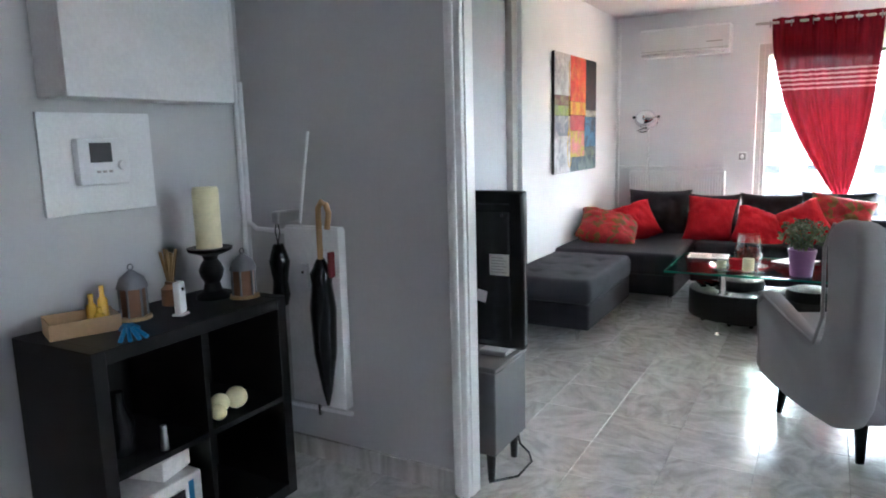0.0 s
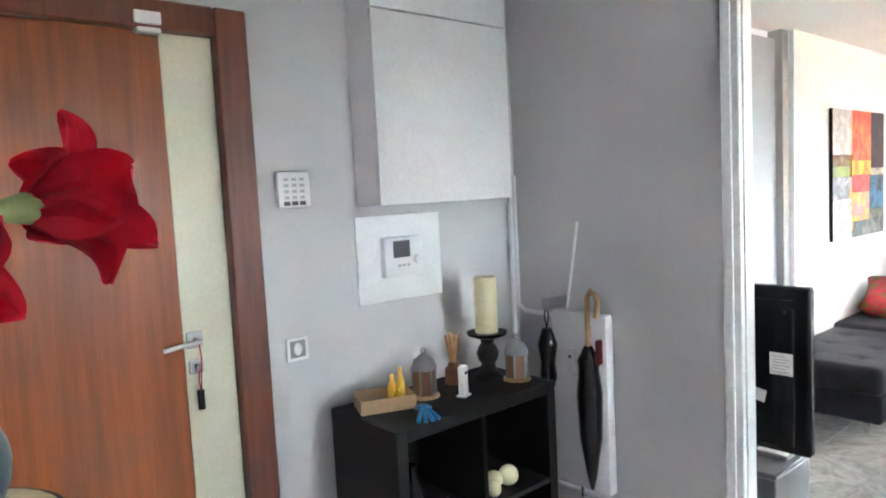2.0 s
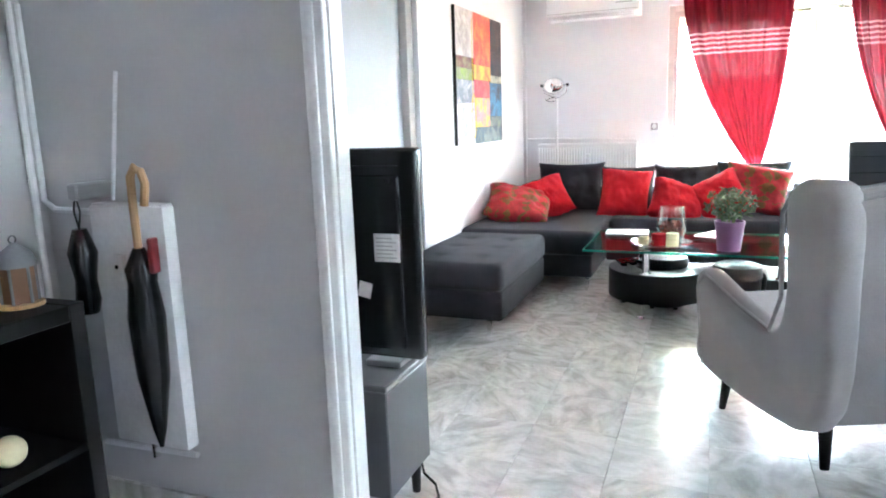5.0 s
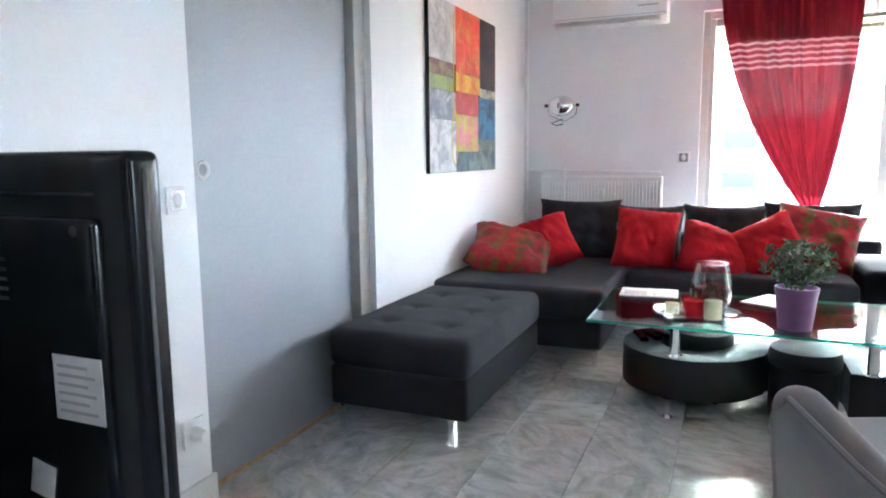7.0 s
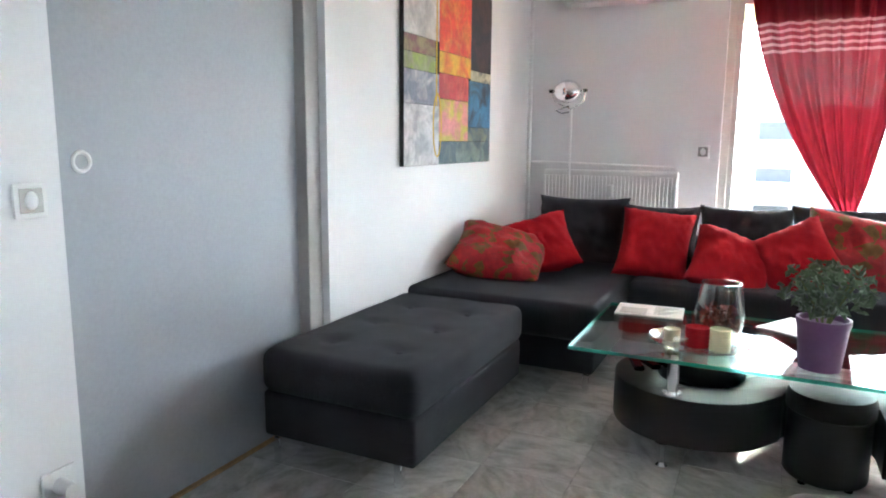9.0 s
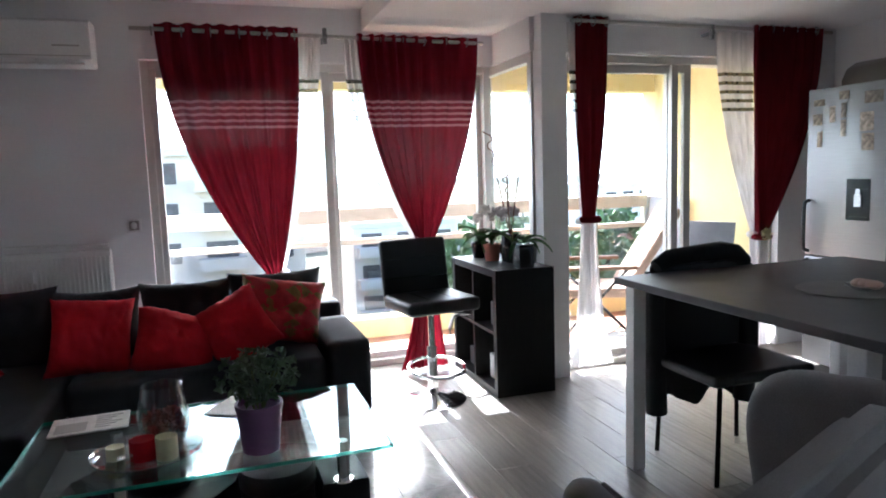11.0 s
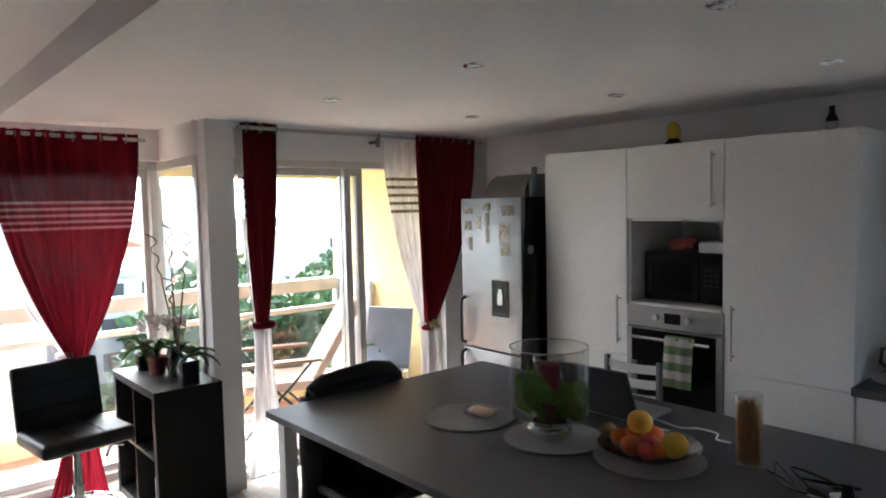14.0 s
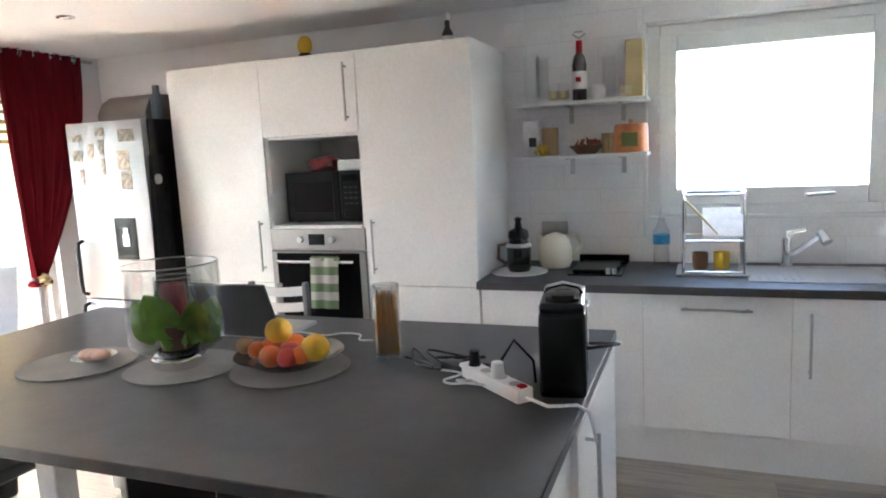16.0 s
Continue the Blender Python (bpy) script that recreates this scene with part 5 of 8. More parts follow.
def bloom(at, turn, tilt, size):
    head = part("bloom", lathe(bmesh.new(), [(0.0, -0.055), (0.010, -0.055), (0.013, -0.02), (0.020, 0.012), (0.014, 0.03), (0, 0.03)], 12), M["stem"], fl, "wide open red bloom", at=pose(*at, tilt, 0, turn))
    for k in range(6):
        part("petal", lily_petal(size * (1.0 if k % 2 else 0.94), size * (0.52 if k % 2 else 0.66), k * 1.9 + turn, 108 + 30 * ((k * 7) % 5) / 4), M["petal"], head, at=pose(0, 0, 0.008, 0, 0, k * 60 + 9 * ((k * 5) % 3) - 9) @ pose(0, 0.010, 0))
    for k in range(6):
        a = k * 1.05
        part("stamen", tube(bmesh.new(), [(0.004 * math.cos(a), 0.004 * math.sin(a), 0.02), (0.012 * math.cos(a), 0.012 * math.sin(a) - 0.004, size * 0.5), (0.024 * math.cos(a), 0.024 * math.sin(a) + 0.006, size * 0.82)], 0.0011, 5), M["stamen"], head, "thin pink stamen")
    return head


M["stamen"] = mat("pale pink stamen", (0.62, 0.22, 0.18), 0.5, vary=0.1, bump=0.0)
bloom((0.0, 0.115, 1.548), 27, -86, 0.165)
bloom((0.14, -0.055, 1.505), 38, -92, 0.165)
part("stem", tube(bmesh.new(), [(0, 0, 1.1), (0.0, 0.0, 1.3), (0.0, 0.02, 1.47), (0.010, 0.03, 1.53), (0.020, 0.07, 1.548)], 0.013), M["stem"], fl, "green stem")
part("stem", tube(bmesh.new(), [(0.02, 0, 1.1), (0.05, -0.04, 1.3), (0.10, -0.12, 1.46), (0.135, -0.14, 1.50), (0.155, -0.105, 1.507)], 0.011), M["stem"], fl, "green stem")
part("stem", tube(bmesh.new(), [(0.0, 0.0, 1.45), (-0.01, 0.04, 1.6), (0.0, 0.075, 1.735)], 0.010), M["stem"], fl, "green stem")
part("bud", lathe(bmesh.new(), [(0, 0), (0.012, 0.004), (0.020, 0.03), (0.017, 0.06), (0.006, 0.085), (0, 0.09)], 14), M["stem"], fl, "closed green bud", at=pose(0.0, 0.074, 1.732, -12, 0, 0))
for k, a in enumerate((0.3, 2.2)):
    part("leaf", petal(0.22, 0.07, -1.2, k), M["slate"], fl, "dark grey-green leaf", at=pose(0, 0, 1.15, 50, 0, math.degrees(a)))

# ---- living room ----
sd = thing("door_2", "grey sliding door with a round finger ring", "door", kind="structure")
part("leaf", box(PX - 0.045, PX - 0.01, 3.612, 4.655, 0.01, 2.42, 0.003, 1), M["slide"], sd)
part("ring", tube(bmesh.new(), [(PX - 0.008, 3.72 + 0.026 * math.cos(k * math.pi / 10), 1.103 + 0.026 * math.sin(k * math.pi / 10)) for k in range(20)], 0.006, 6, True), M["white"], sd, "white ring pull")
part("post", box(PX - 0.06, PX + 0.035, 4.66, 4.75, 0, CEIL - 0.002, 0.004, 1), M["taupe"], sd, "taupe door post")
part("sill", box(PX - 0.03, PX + 0.004, 3.612, 4.655, 0.0, 0.009), M["wood"], sd, "wooden floor strip")


pc = thing("painting", "abstract canvas with red, yellow, grey and blue blocks", "painting", pose(PX + 0.069, 5.335, 1.042) @ Matrix.Diagonal((0.5, 1.05, 1.005, 1)))
part("canvas", box(0.0, 0.05, 0, 1.04, 0, 0.95, 0.004, 1), M["plastic"], pc, "dark canvas edge")
for k, (y0, y1, z0, z1, c1, c2) in enumerate((
        (0.00, 0.36, 0.62, 0.95, (0.55, 0.54, 0.52), (0.40, 0.38, 0.38)),
        (0.36, 0.75, 0.58, 0.95, (0.60, 0.045, 0.02), (0.62, 0.16, 0.03)),
        (0.75, 1.04, 0.52, 0.95, (0.025, 0.02, 0.025), (0.06, 0.03, 0.03)),
        (0.00, 0.32, 0.54, 0.62, (0.16, 0.05, 0.05), (0.25, 0.20, 0.10)),
        (0.00, 0.32, 0.46, 0.54, (0.25, 0.33, 0.06), (0.30, 0.30, 0.20)),
        (0.36, 0.75, 0.47, 0.58, (0.62, 0.36, 0.02), (0.60, 0.15, 0.02)),
        (0.75, 1.04, 0.46, 0.52, (0.45, 0.42, 0.30), (0.10, 0.10, 0.10)),
        (0.00, 0.36, 0.30, 0.46, (0.18, 0.20, 0.24), (0.45, 0.42, 0.44)),
        (0.36, 0.72, 0.34, 0.47, (0.40, 0.025, 0.03), (0.50, 0.08, 0.06)),
        (0.72, 1.04, 0.20, 0.46, (0.04, 0.16, 0.30), (0.02, 0.03, 0.05)),
        (0.36, 0.72, 0.12, 0.34, (0.45, 0.36, 0.05), (0.55, 0.20, 0.18)),
        (0.00, 0.36, 0.00, 0.30, (0.55, 0.54, 0.54), (0.30, 0.30, 0.32)),
        (0.36, 1.04, 0.00, 0.12, (0.06, 0.09, 0.11), (0.16, 0.20, 0.18)),
        (0.72, 1.04, 0.12, 0.20, (0.08, 0.11, 0.12), (0.18, 0.20, 0.12)))):
    part("colour_block", box(0.0505, 0.0525, y0 + 0.001, y1 - 0.001, z0 + 0.001, z1 - 0.001), two_tone("paint %d" % k, c1, c2), pc)
part("yellow_line", box(0.0527, 0.054, 0.325, 0.337, 0.30, 0.90), M["yellowoil"], pc, "thin yellow stroke")
part("yellow_line", tube(bmesh.new(), [(0.054, 0.34 + 0.045 * math.cos(k * math.pi / 8), 0.20 + 0.16 * math.sin(k * math.pi / 8)) for k in range(16)], 0.005, 6, True), M["yellowoil"], pc, "yellow loop")

t = thing("air_conditioner", "white wall-mounted air conditioner", "air conditioner", pose(-1.228, FY, 2.062))
prof = [(-0.20, 0.03), (-0.13, 0.0), (0.0, 0.0), (0.0, 0.255), (-0.17, 0.255), (-0.20, 0.235)]
part("case", prism(bmesh.new(), prof, -0.40, 0.40, 0.012, "x"), M["white"], t)
part("louvre", box(-0.36, 0.36, -0.192, -0.12, -0.004, 0.008, 0.003, 1), M["white"], t)
part("seam", box(-0.39, 0.39, -0.2022, -0.2, 0.045, 0.049), M["taupe"], t)
part("badge", box(0.20, 0.34, -0.2025, -0.2, 0.10, 0.108), M["taupe"], t)
t = thing("globe_lamp", "chrome ball lamp on a slim white pole", "lamp", pose(-1.563, 7.11, 0) @ Matrix.Diagonal((1, 1, 0.976, 1)))
part("pole", rod(bmesh.new(), (0.01, 0, 0.0), (0.01, 0, 1.42), 0.009), M["white"], t)
part("foot", lathe(bmesh.new(), [(0, 0), (0.11, 0), (0.11, 0.012), (0.015, 0.03), (0, 0.03)]), M["white"], t)
b = bmesh.new()
bmesh.ops.create_uvsphere(b, u_segments=24, v_segments=16, radius=0.088, matrix=Matrix.Translation((0.0, -0.06, 1.535)) @ Matrix.Diagonal((1.1, 0.9, 0.9, 1)))
part("globe", b, M["chrome"], t, "chrome ball shade")
part("yoke", tube(bmesh.new(), [(-0.115, -0.06, 1.54), (-0.118, -0.05, 1.54), (-0.10, -0.03, 1.47), (0.01, -0.01, 1.42), (0.10, -0.03, 1.47), (0.118, -0.05, 1.54), (0.115, -0.06, 1.54)], 0.005), M["chrome"], t)
for s in (-1, 1):
    part("knob", rod(bmesh.new(), (s * 0.105, -0.06, 1.54), (s * 0.13, -0.06, 1.54), 0.012), M["plastic"], t)
part("cable", tube(bmesh.new(), [(0.0, -0.02, 1.44), (-0.05, -0.03, 1.42), (-0.09, -0.03, 1.41), (-0.05, -0.02, 1.39), (0.0, -0.01, 1.40)], 0.004, 6), M["plastic"], t)
t = thing("corner_pipe", "white painted riser pipe in the room corner", "pipe", kind="structure")
part("pipe", rod(bmesh.new(), (-1.86, 7.15, 0), (-1.86, 7.15, CEIL - 0.002), 0.013), M["white"], t)
part("pipe", tube(bmesh.new(), [(-1.86, 7.165, 1.02), (-1.70, 7.18, 1.02), (-0.85, 7.18, 1.0)], 0.010), M["white"], t)

# on the coffee table
TZ = 0.433
t = thing("plant_pot", "purple pot with a bushy small-leaved plant", "plant", pose(-0.10, 4.97, TZ) @ Matrix.Diagonal((0.84, 0.84, 0.92, 1)))
M["purple"] = mat("purple glazed pot", (0.20, 0.09, 0.20), 0.45, vary=0.1, bump=0.05)
part("pot", lathe(bmesh.new(), [(0, 0), (0.075, 0), (0.092, 0.15), (0.098, 0.17), (0.098, 0.185), (0.088, 0.185), (0.084, 0.165), (0, 0.16)]), M["purple"], t)
M["leafgrey"] = mat("grey-green leaf", (0.11, 0.16, 0.085), 0.4, vary=0.25, island=0.45, bump=0.05)


def leaf_cloud(count, centre, radii, size, seed, flat=0.6):
    """Many small separate leaves filling a lumpy crown."""
    rnd = random.Random(seed)
    verts, faces = [], []
    for _ in range(count):
        while True:
            p = Vector((rnd.uniform(-1, 1), rnd.uniform(-1, 1), rnd.uniform(-1, 1)))
            if 0.25 < p.length < 1 + 0.25 * noise.noise(p * 2.2 + Vector((seed, 0, 0))):
                break
        c = Vector((centre[0] + p.x * radii[0], centre[1] + p.y * radii[1], centre[2] + p.z * radii[2]))
        q = Euler((rnd.uniform(-1.2, 1.2), rnd.uniform(-1.2, 1.2), rnd.uniform(0, 6.28))).to_matrix()
        s = size * rnd.uniform(0.6, 1.3)
        k = len(verts)
        for x, y, z in ((-0.5, 0, 0), (-0.1, flat * 0.5, 0.12), (0.5, 0, 0.0), (-0.1, -flat * 0.5, 0.12), (0.0, 0, -0.08)):
            verts.append(c + q @ Vector((x * s, y * s, z * s)))
        faces += [(k, k + 4, k + 1), (k + 1, k + 4, k + 2), (k + 2, k + 4, k + 3), (k + 3, k + 4, k)]
    b = bmesh.new()
    vs = [b.verts.new(v) for v in verts]
    for f in faces:
        b.faces.new([vs[i] for i in f])
    return b


part("leaves", leaf_cloud(420, (0, 0, 0.29), (0.165, 0.165, 0.10), 0.042, 3), M["leafgrey"], t, "dense small grey-green leaves")
for k in range(7):
    a = k * 0.9
    part("twig", tube(bmesh.new(), [(0.02 * math.cos(a), 0.02 * math.sin(a), 0.16), (0.05 * math.cos(a), 0.05 * math.sin(a), 0.24), (0.10 * math.cos(a), 0.10 * math.sin(a), 0.32)], 0.004, 5), M["stem"], t)
t = thing("hurricane_glass", "clear glass vase filled with dried petals", "vase", pose(-0.425, 5.135, TZ + 0.006))
M["tumbler"] = glass_mat("clear glass", (0.93, 0.945, 0.94), 0.05, 0.8)
part("glass", lathe(bmesh.new(), [(0.0, 0.001), (0.06, 0.001), (0.085, 0.06), (0.09, 0.12), (0.075, 0.19), (0.07, 0.22), (0.067, 0.22), (0.072, 0.19), (0.087, 0.12), (0.082, 0.062), (0.058, 0.006), (0.0, 0.006)]), M["tumbler"], t)
M["potpourri"] = mat("dried petals", (0.25, 0.05, 0.03), 0.8, vary=0.3, island=0.6, bump=0.1)
part("dried_petals", leaf_cloud(160, (0, 0, 0.075), (0.068, 0.068, 0.062), 0.04, 5), M["potpourri"], t, "red-brown dried petals")
t = thing("candle_tray", "round glass tray with small red and cream candles", "tray", pose(-0.48, 5.09, TZ))
part("tray", lathe(bmesh.new(), [(0, 0), (0.16, 0), (0.185, 0.012), (0.187, 0.016), (0.16, 0.006), (0, 0.005)]), M["tumbler"], t)
for x, y, r, h, m2, lab in ((-0.01, -0.06, 0.042, 0.075, "red", "red candle"), (0.07, -0.09, 0.036, 0.085, "wax", "cream candle"), (-0.10, -0.03, 0.03, 0.05, "wax", "cream candle"), (-0.06, -0.11, 0.025, 0.04, "tumbler", "tea light glass")):
    part("candle", lathe(bmesh.new(), [(0, 0.006), (r, 0.006), (r, h), (r * 0.8, h - 0.004), (0, h - 0.006)], 18, at=(x, y, 0)), M[m2], t, lab)
t = thing("magazine", "open magazine lying on the glass table", "magazine", pose(-0.725, 5.48, TZ, 0, 0, 4))
part("open_page", box(-0.14, 0.14, -0.10, 0.10, 0, 0.008, 0.002, 1), M["paper"], t)
part("picture", box(-0.12, -0.01, -0.08, 0.02, 0.008, 0.0092), M["taupe"], t, "grey printed picture")
for k in range(6):
    part("print_line", box(0.02, 0.115 - 0.02 * (k % 3), 0.06 - 0.025 * k, 0.066 - 0.025 * k, 0.008, 0.0088), M["standgrey"], t)
solid("magazine", box(-0.10, 0.10, -0.13, 0.13, 0, 0.006, 0.002, 1), M["paper"], "pale magazine lying on the glass table", "magazine", pose(-0.15, 5.48, TZ, 0, 0, -30))
t = thing("remote_controls", "dark remote controls lying in the table base", "remote control", pose(-0.70, 5.22, 0.2725, 0, 0, 20))
for k in range(3):
    part("remote", box(-0.02, 0.02, -0.08, 0.08, 0, 0.02, 0.005, 1), M["plastic"], t, at=pose(0.05 * k - 0.03, 0.02 * k, 0, 0, 0, 15 * k))
lbl = thing("tv_label", "white printed sticker on the television back", "sticker", pose(-0.92, 2.486, 0.520))
part("paper", box(-0.165, -0.085, -0.0055, -0.004, 0.315, 0.395), M["paper"], lbl)
for k in range(6):
    part("print_line", box(-0.157, -0.095 - 0.012 * (k % 2), -0.0064, -0.0056, 0.325 + 0.011 * k, 0.329 + 0.011 * k), M["taupe"], lbl)
solid("paper_tag", box(-0.02, 0.02, -0.002, 0.0, 0, 0.045), M["paper"], "small white tag on the television back", "sticker", pose(-1.125, 2.4815, 0.728, 0, 12, 0))
solid("cable", tube(bmesh.new(), [(-1.08, 2.44, 0.01), (-1.0, 2.54, 0.008), (-1.0, 2.68, 0.008), (-1.04, 2.75, 0.008), (-1.09, 2.77, 0.03), (-1.10, 2.76, 0.12)], 0.005, 6), M["plastic"], "black power cable behind the television stand", "cable")
solid("set_top_box", box(-0.06, 0.06, 0, 0.15, 0, 0.02, 0.004, 1), M["steel"], "small silver receiver on the television stand", "receiver", pose(-1.13, 2.585, 0.478))

# ---- window corner: stool, plants ----
st = thing("bar_stool", "black leather bar stool with a chrome pedestal", "bar stool", pose(0.98, 6.42, 0, 0, 0, 8))
part("foot", lathe(bmesh.new(), [(0, 0), (0.20, 0), (0.20, 0.006), (0.10, 0.022), (0.035, 0.05), (0.03, 0.08), (0, 0.08)]), M["chrome"], st, "chrome disc foot")
part("column", rod(rod(bmesh.new(), (0, 0, 0.05), (0, 0, 0.34), 0.03), (0, 0, 0.34), (0, 0, 0.57), 0.02), M["chrome"], st, "chrome gas column")
part("footrest", tube(bmesh.new(), [(0.17 * math.cos(k * math.pi / 12), -0.06 + 0.17 * math.sin(k * math.pi / 12), 0.22 + 0.02 * math.sin(k * math.pi / 12)) for k in range(24)], 0.011, 8, True), M["chrome"], st, "chrome ring footrest")
part("seat", box(-0.23, 0.23, -0.22, 0.19, 0.57, 0.65, 0.035, 4), M["leather"], st)
part("backrest", box(-0.22, 0.22, 0.0, 0.055, 0.0, 0.37, 0.024, 3), M["leather"], st, at=pose(0, 0.165, 0.61, -9, 0, 0))
for z in (0.13, 0.25):
    part("seam", box(-0.215, 0.215, -0.003, 0.0, z, z + 0.004), M["plastic"], st, at=pose(0, 0.165, 0.61, -9, 0, 0))
for x in (-0.075, 0.075):
    part("seam", box(x - 0.002, x + 0.002, -0.19, 0.17, 0.6495, 0.652), M["plastic"], st)
part("lever", tube(bmesh.new(), [(0.0, 0, 0.55), (0.10, -0.10, 0.55), (0.18, -0.16, 0.54)], 0.006), M["chrome"], st)

M["leaf"] = mat("glossy green leaf", (0.05, 0.13, 0.03), 0.3, vary=0.25, bump=0.05, piece=0.2)
M["orchid"] = mat("white orchid petal", (0.75, 0.72, 0.70), 0.5, vary=0.05, bump=0.05)
M["clay"] = mat("pink clay pot", (0.45, 0.16, 0.12), 0.7, vary=0.12, bump=0.1)
K2 = 0.785


def blade(length, width, bend):
    b = bmesh.new()
    g = []
    for i in range(11):
        u = i / 10
        w2 = width * math.sin(math.pi * (0.08 + 0.90 * u)) ** 0.7 / 2
        y, z = length * u * math.sin(bend * u), length * u * math.cos(bend * u)
        g.append([b.verts.new((v * w2, y, z + 0.015 * v * v)) for v in (-1, -0.5, 0, 0.5, 1)])
    for i in range(10):
        for j in range(4):
            b.faces.new((g[i][j], g[i][j + 1], g[i + 1][j + 1], g[i + 1][j]))
    bmesh.ops.solidify(b, geom=b.faces[:], thickness=0.002)
    return b


def orchid(x, y, m_pot, label, leaves, flowers, seed):
    rnd = random.Random(seed)
    t = thing("orchid", label, "plant", pose(x, y, K2))
    part("pot", lathe(bmesh.new(), [(0, 0), (0.045, 0), (0.058, 0.09), (0.062, 0.10), (0.062, 0.11), (0.054, 0.11), (0.05, 0.09), (0, 0.088)], 20), M[m_pot], t)
    for k in range(leaves):
        part("leaf", blade(rnd.uniform(0.16, 0.26), rnd.uniform(0.04, 0.06), rnd.uniform(0.9, 1.9)), M["leaf"], t, at=pose(0, 0, 0.09, 0, 0, rnd.uniform(0, 360)))
    if flowers:
        pts = [(0, 0, 0.09), (0.01, 0.03, 0.2), (0.02, 0.05, 0.28), (0.0, 0.13, 0.33), (-0.02, 0.22, 0.30)]
        part("stalk", tube(bmesh.new(), pts, 0.003, 5), M["stem"], t)
        for k in range(flowers):
            u = k / max(1, flowers - 1)
            c = (0.02 - 0.05 * u + rnd.uniform(-0.03, 0.03), 0.05 + 0.18 * u, 0.30 + rnd.uniform(-0.05, 0.04))
            f = part("flower", leaf_cloud(2, (0, 0, 0), (0.005, 0.005, 0.005), 0.02, seed + k), M["orchid"], t, "white orchid flower", at=pose(*c, rnd.uniform(50, 90), 0, rnd.uniform(60, 200)))
            for q in range(5):
                part("petal", petal(0.042, 0.036, -0.3, q), M["orchid"], f, at=pose(0, 0, 0, 0, 0, 72 * q))
    return t


orchid(1.50, 6.92, "plastic", "green orchid with upright leaves in a black pot", 7, 0, 11)
orchid(1.52, 6.74, "clay", "orchid with broad leaves in a pink pot", 5, 5, 12)
orchid(1.60, 6.58, "plastic", "white flowering orchid in a dark pot", 5, 6, 13)
orchid(1.58, 6.40, "plastic", "small leafy plant in a black pot", 4, 0, 14)
t = thing("twisted_branches", "dark twisted branches in a black vase", "vase", pose(1.62, 6.66, K2))
part("vase", lathe(bmesh.new(), [(0, 0), (0.06, 0), (0.075, 0.08), (0.06, 0.16), (0.045, 0.18), (0.0, 0.17)]), M["plastic"], t)
for k, (dx, dy, h) in enumerate(((-0.05, 0.25, 0.86), (0.0, 0.08, 0.92), (0.02, -0.20, 0.88), (-0.06, -0.06, 0.6))):
    pts = []
    for i in range(26):
        u = i / 25
        w2 = 0.035 * max(0, u - 0.55) / 0.45
        pts.append((dx * u + w2 * math.cos(u * 40), dy * u + w2 * math.sin(u * 40), 0.15 + (h - 0.15) * u))
    part("branch", tube(bmesh.new(), pts, 0.005, 5), M["brown"], t)
t = thing("candle_jar", "black square candle jar on the shelf", "jar", pose(1.56, 6.34, K2))
part("jar", box(-0.05, 0.05, -0.05, 0.04, 0, 0.13, 0.008, 2), M["plastic"], t)
part("lid", box(-0.053, 0.053, -0.053, 0.043, 0.13, 0.145, 0.004, 1), M["plastic"], t)
t = thing("hair_dryer", "silver curved handset hanging in the shelf", "appliance", pose(1.33, 6.86, 0.40))
part("arm", tube(bmesh.new(), [(0.06, 0.02, 0.0), (0.0, 0.0, 0.02), (-0.07, -0.04, 0.015), (-0.12, -0.10, -0.05), (-0.12, -0.11, -0.09)], 0.012), M["steel"], t)
for y, z, w2, h2, m2 in ((6.42, 0.046, 0.07, 0.20, "brown"), (6.53, 0.046, 0.05, 0.16, "paper"), (6.85, 0.046, 0.10, 0.12, "standgrey"), (6.45, 0.402, 0.10, 0.15, "standgrey")):
    solid("storage_box", box(-0.12, 0.12, -w2, w2, 0, h2, 0.004, 1), M[m2], "small storage box inside the cube shelf", "box", pose(1.54, y, z), "boxes in the cube shelf")

# sheers beside the red curtains
drape("sheer_curtain", "white sheer curtain with dark stripes", 0.64, 0.78, (1.08, 0.94), 0.05, 1.0, 1.15, 7.075, 2.27, 0.05, "sheer", "sheer", 6, 0.02, 2.2, "sheers")
drape("sheer_curtain", "white sheer curtain with dark stripes", 0.30, 0.50, (0.17, 0.78), 0.05, 0.12, 0.26, 7.075, 2.29, 0.05, "sheer", "sheer", 4, 0.015, 1.5, "sheers")
drape("sheer_curtain", "white sheer curtain with dark stripes", 3.11, 3.42, (3.465, 0.885), 0.06, 3.40, 3.56, 6.50, 2.27, 0.05, "sheer", "sheer", 6, 0.02, 1.8, "sheers")
drape("sheer_curtain", "white sheer curtain with dark stripes", 1.98, 2.06, (2.09, 1.05), 0.05, 2.0, 2.2, 6.53, 2.30, 0.05, "sheer", "sheer", 3, 0.012, 1.5, "sheers")
t = thing("curtain_flower", "cream cloth flower on the curtain tie", "ornament", pose(3.475, 6.40, 0.87))
for q in range(6):
    part("petal", petal(0.05, 0.05, -0.4, q), M["wax"], t, at=pose(0, 0, 0, 90, 0, 0) @ pose(0, 0, 0, 0, 0, 60 * q))
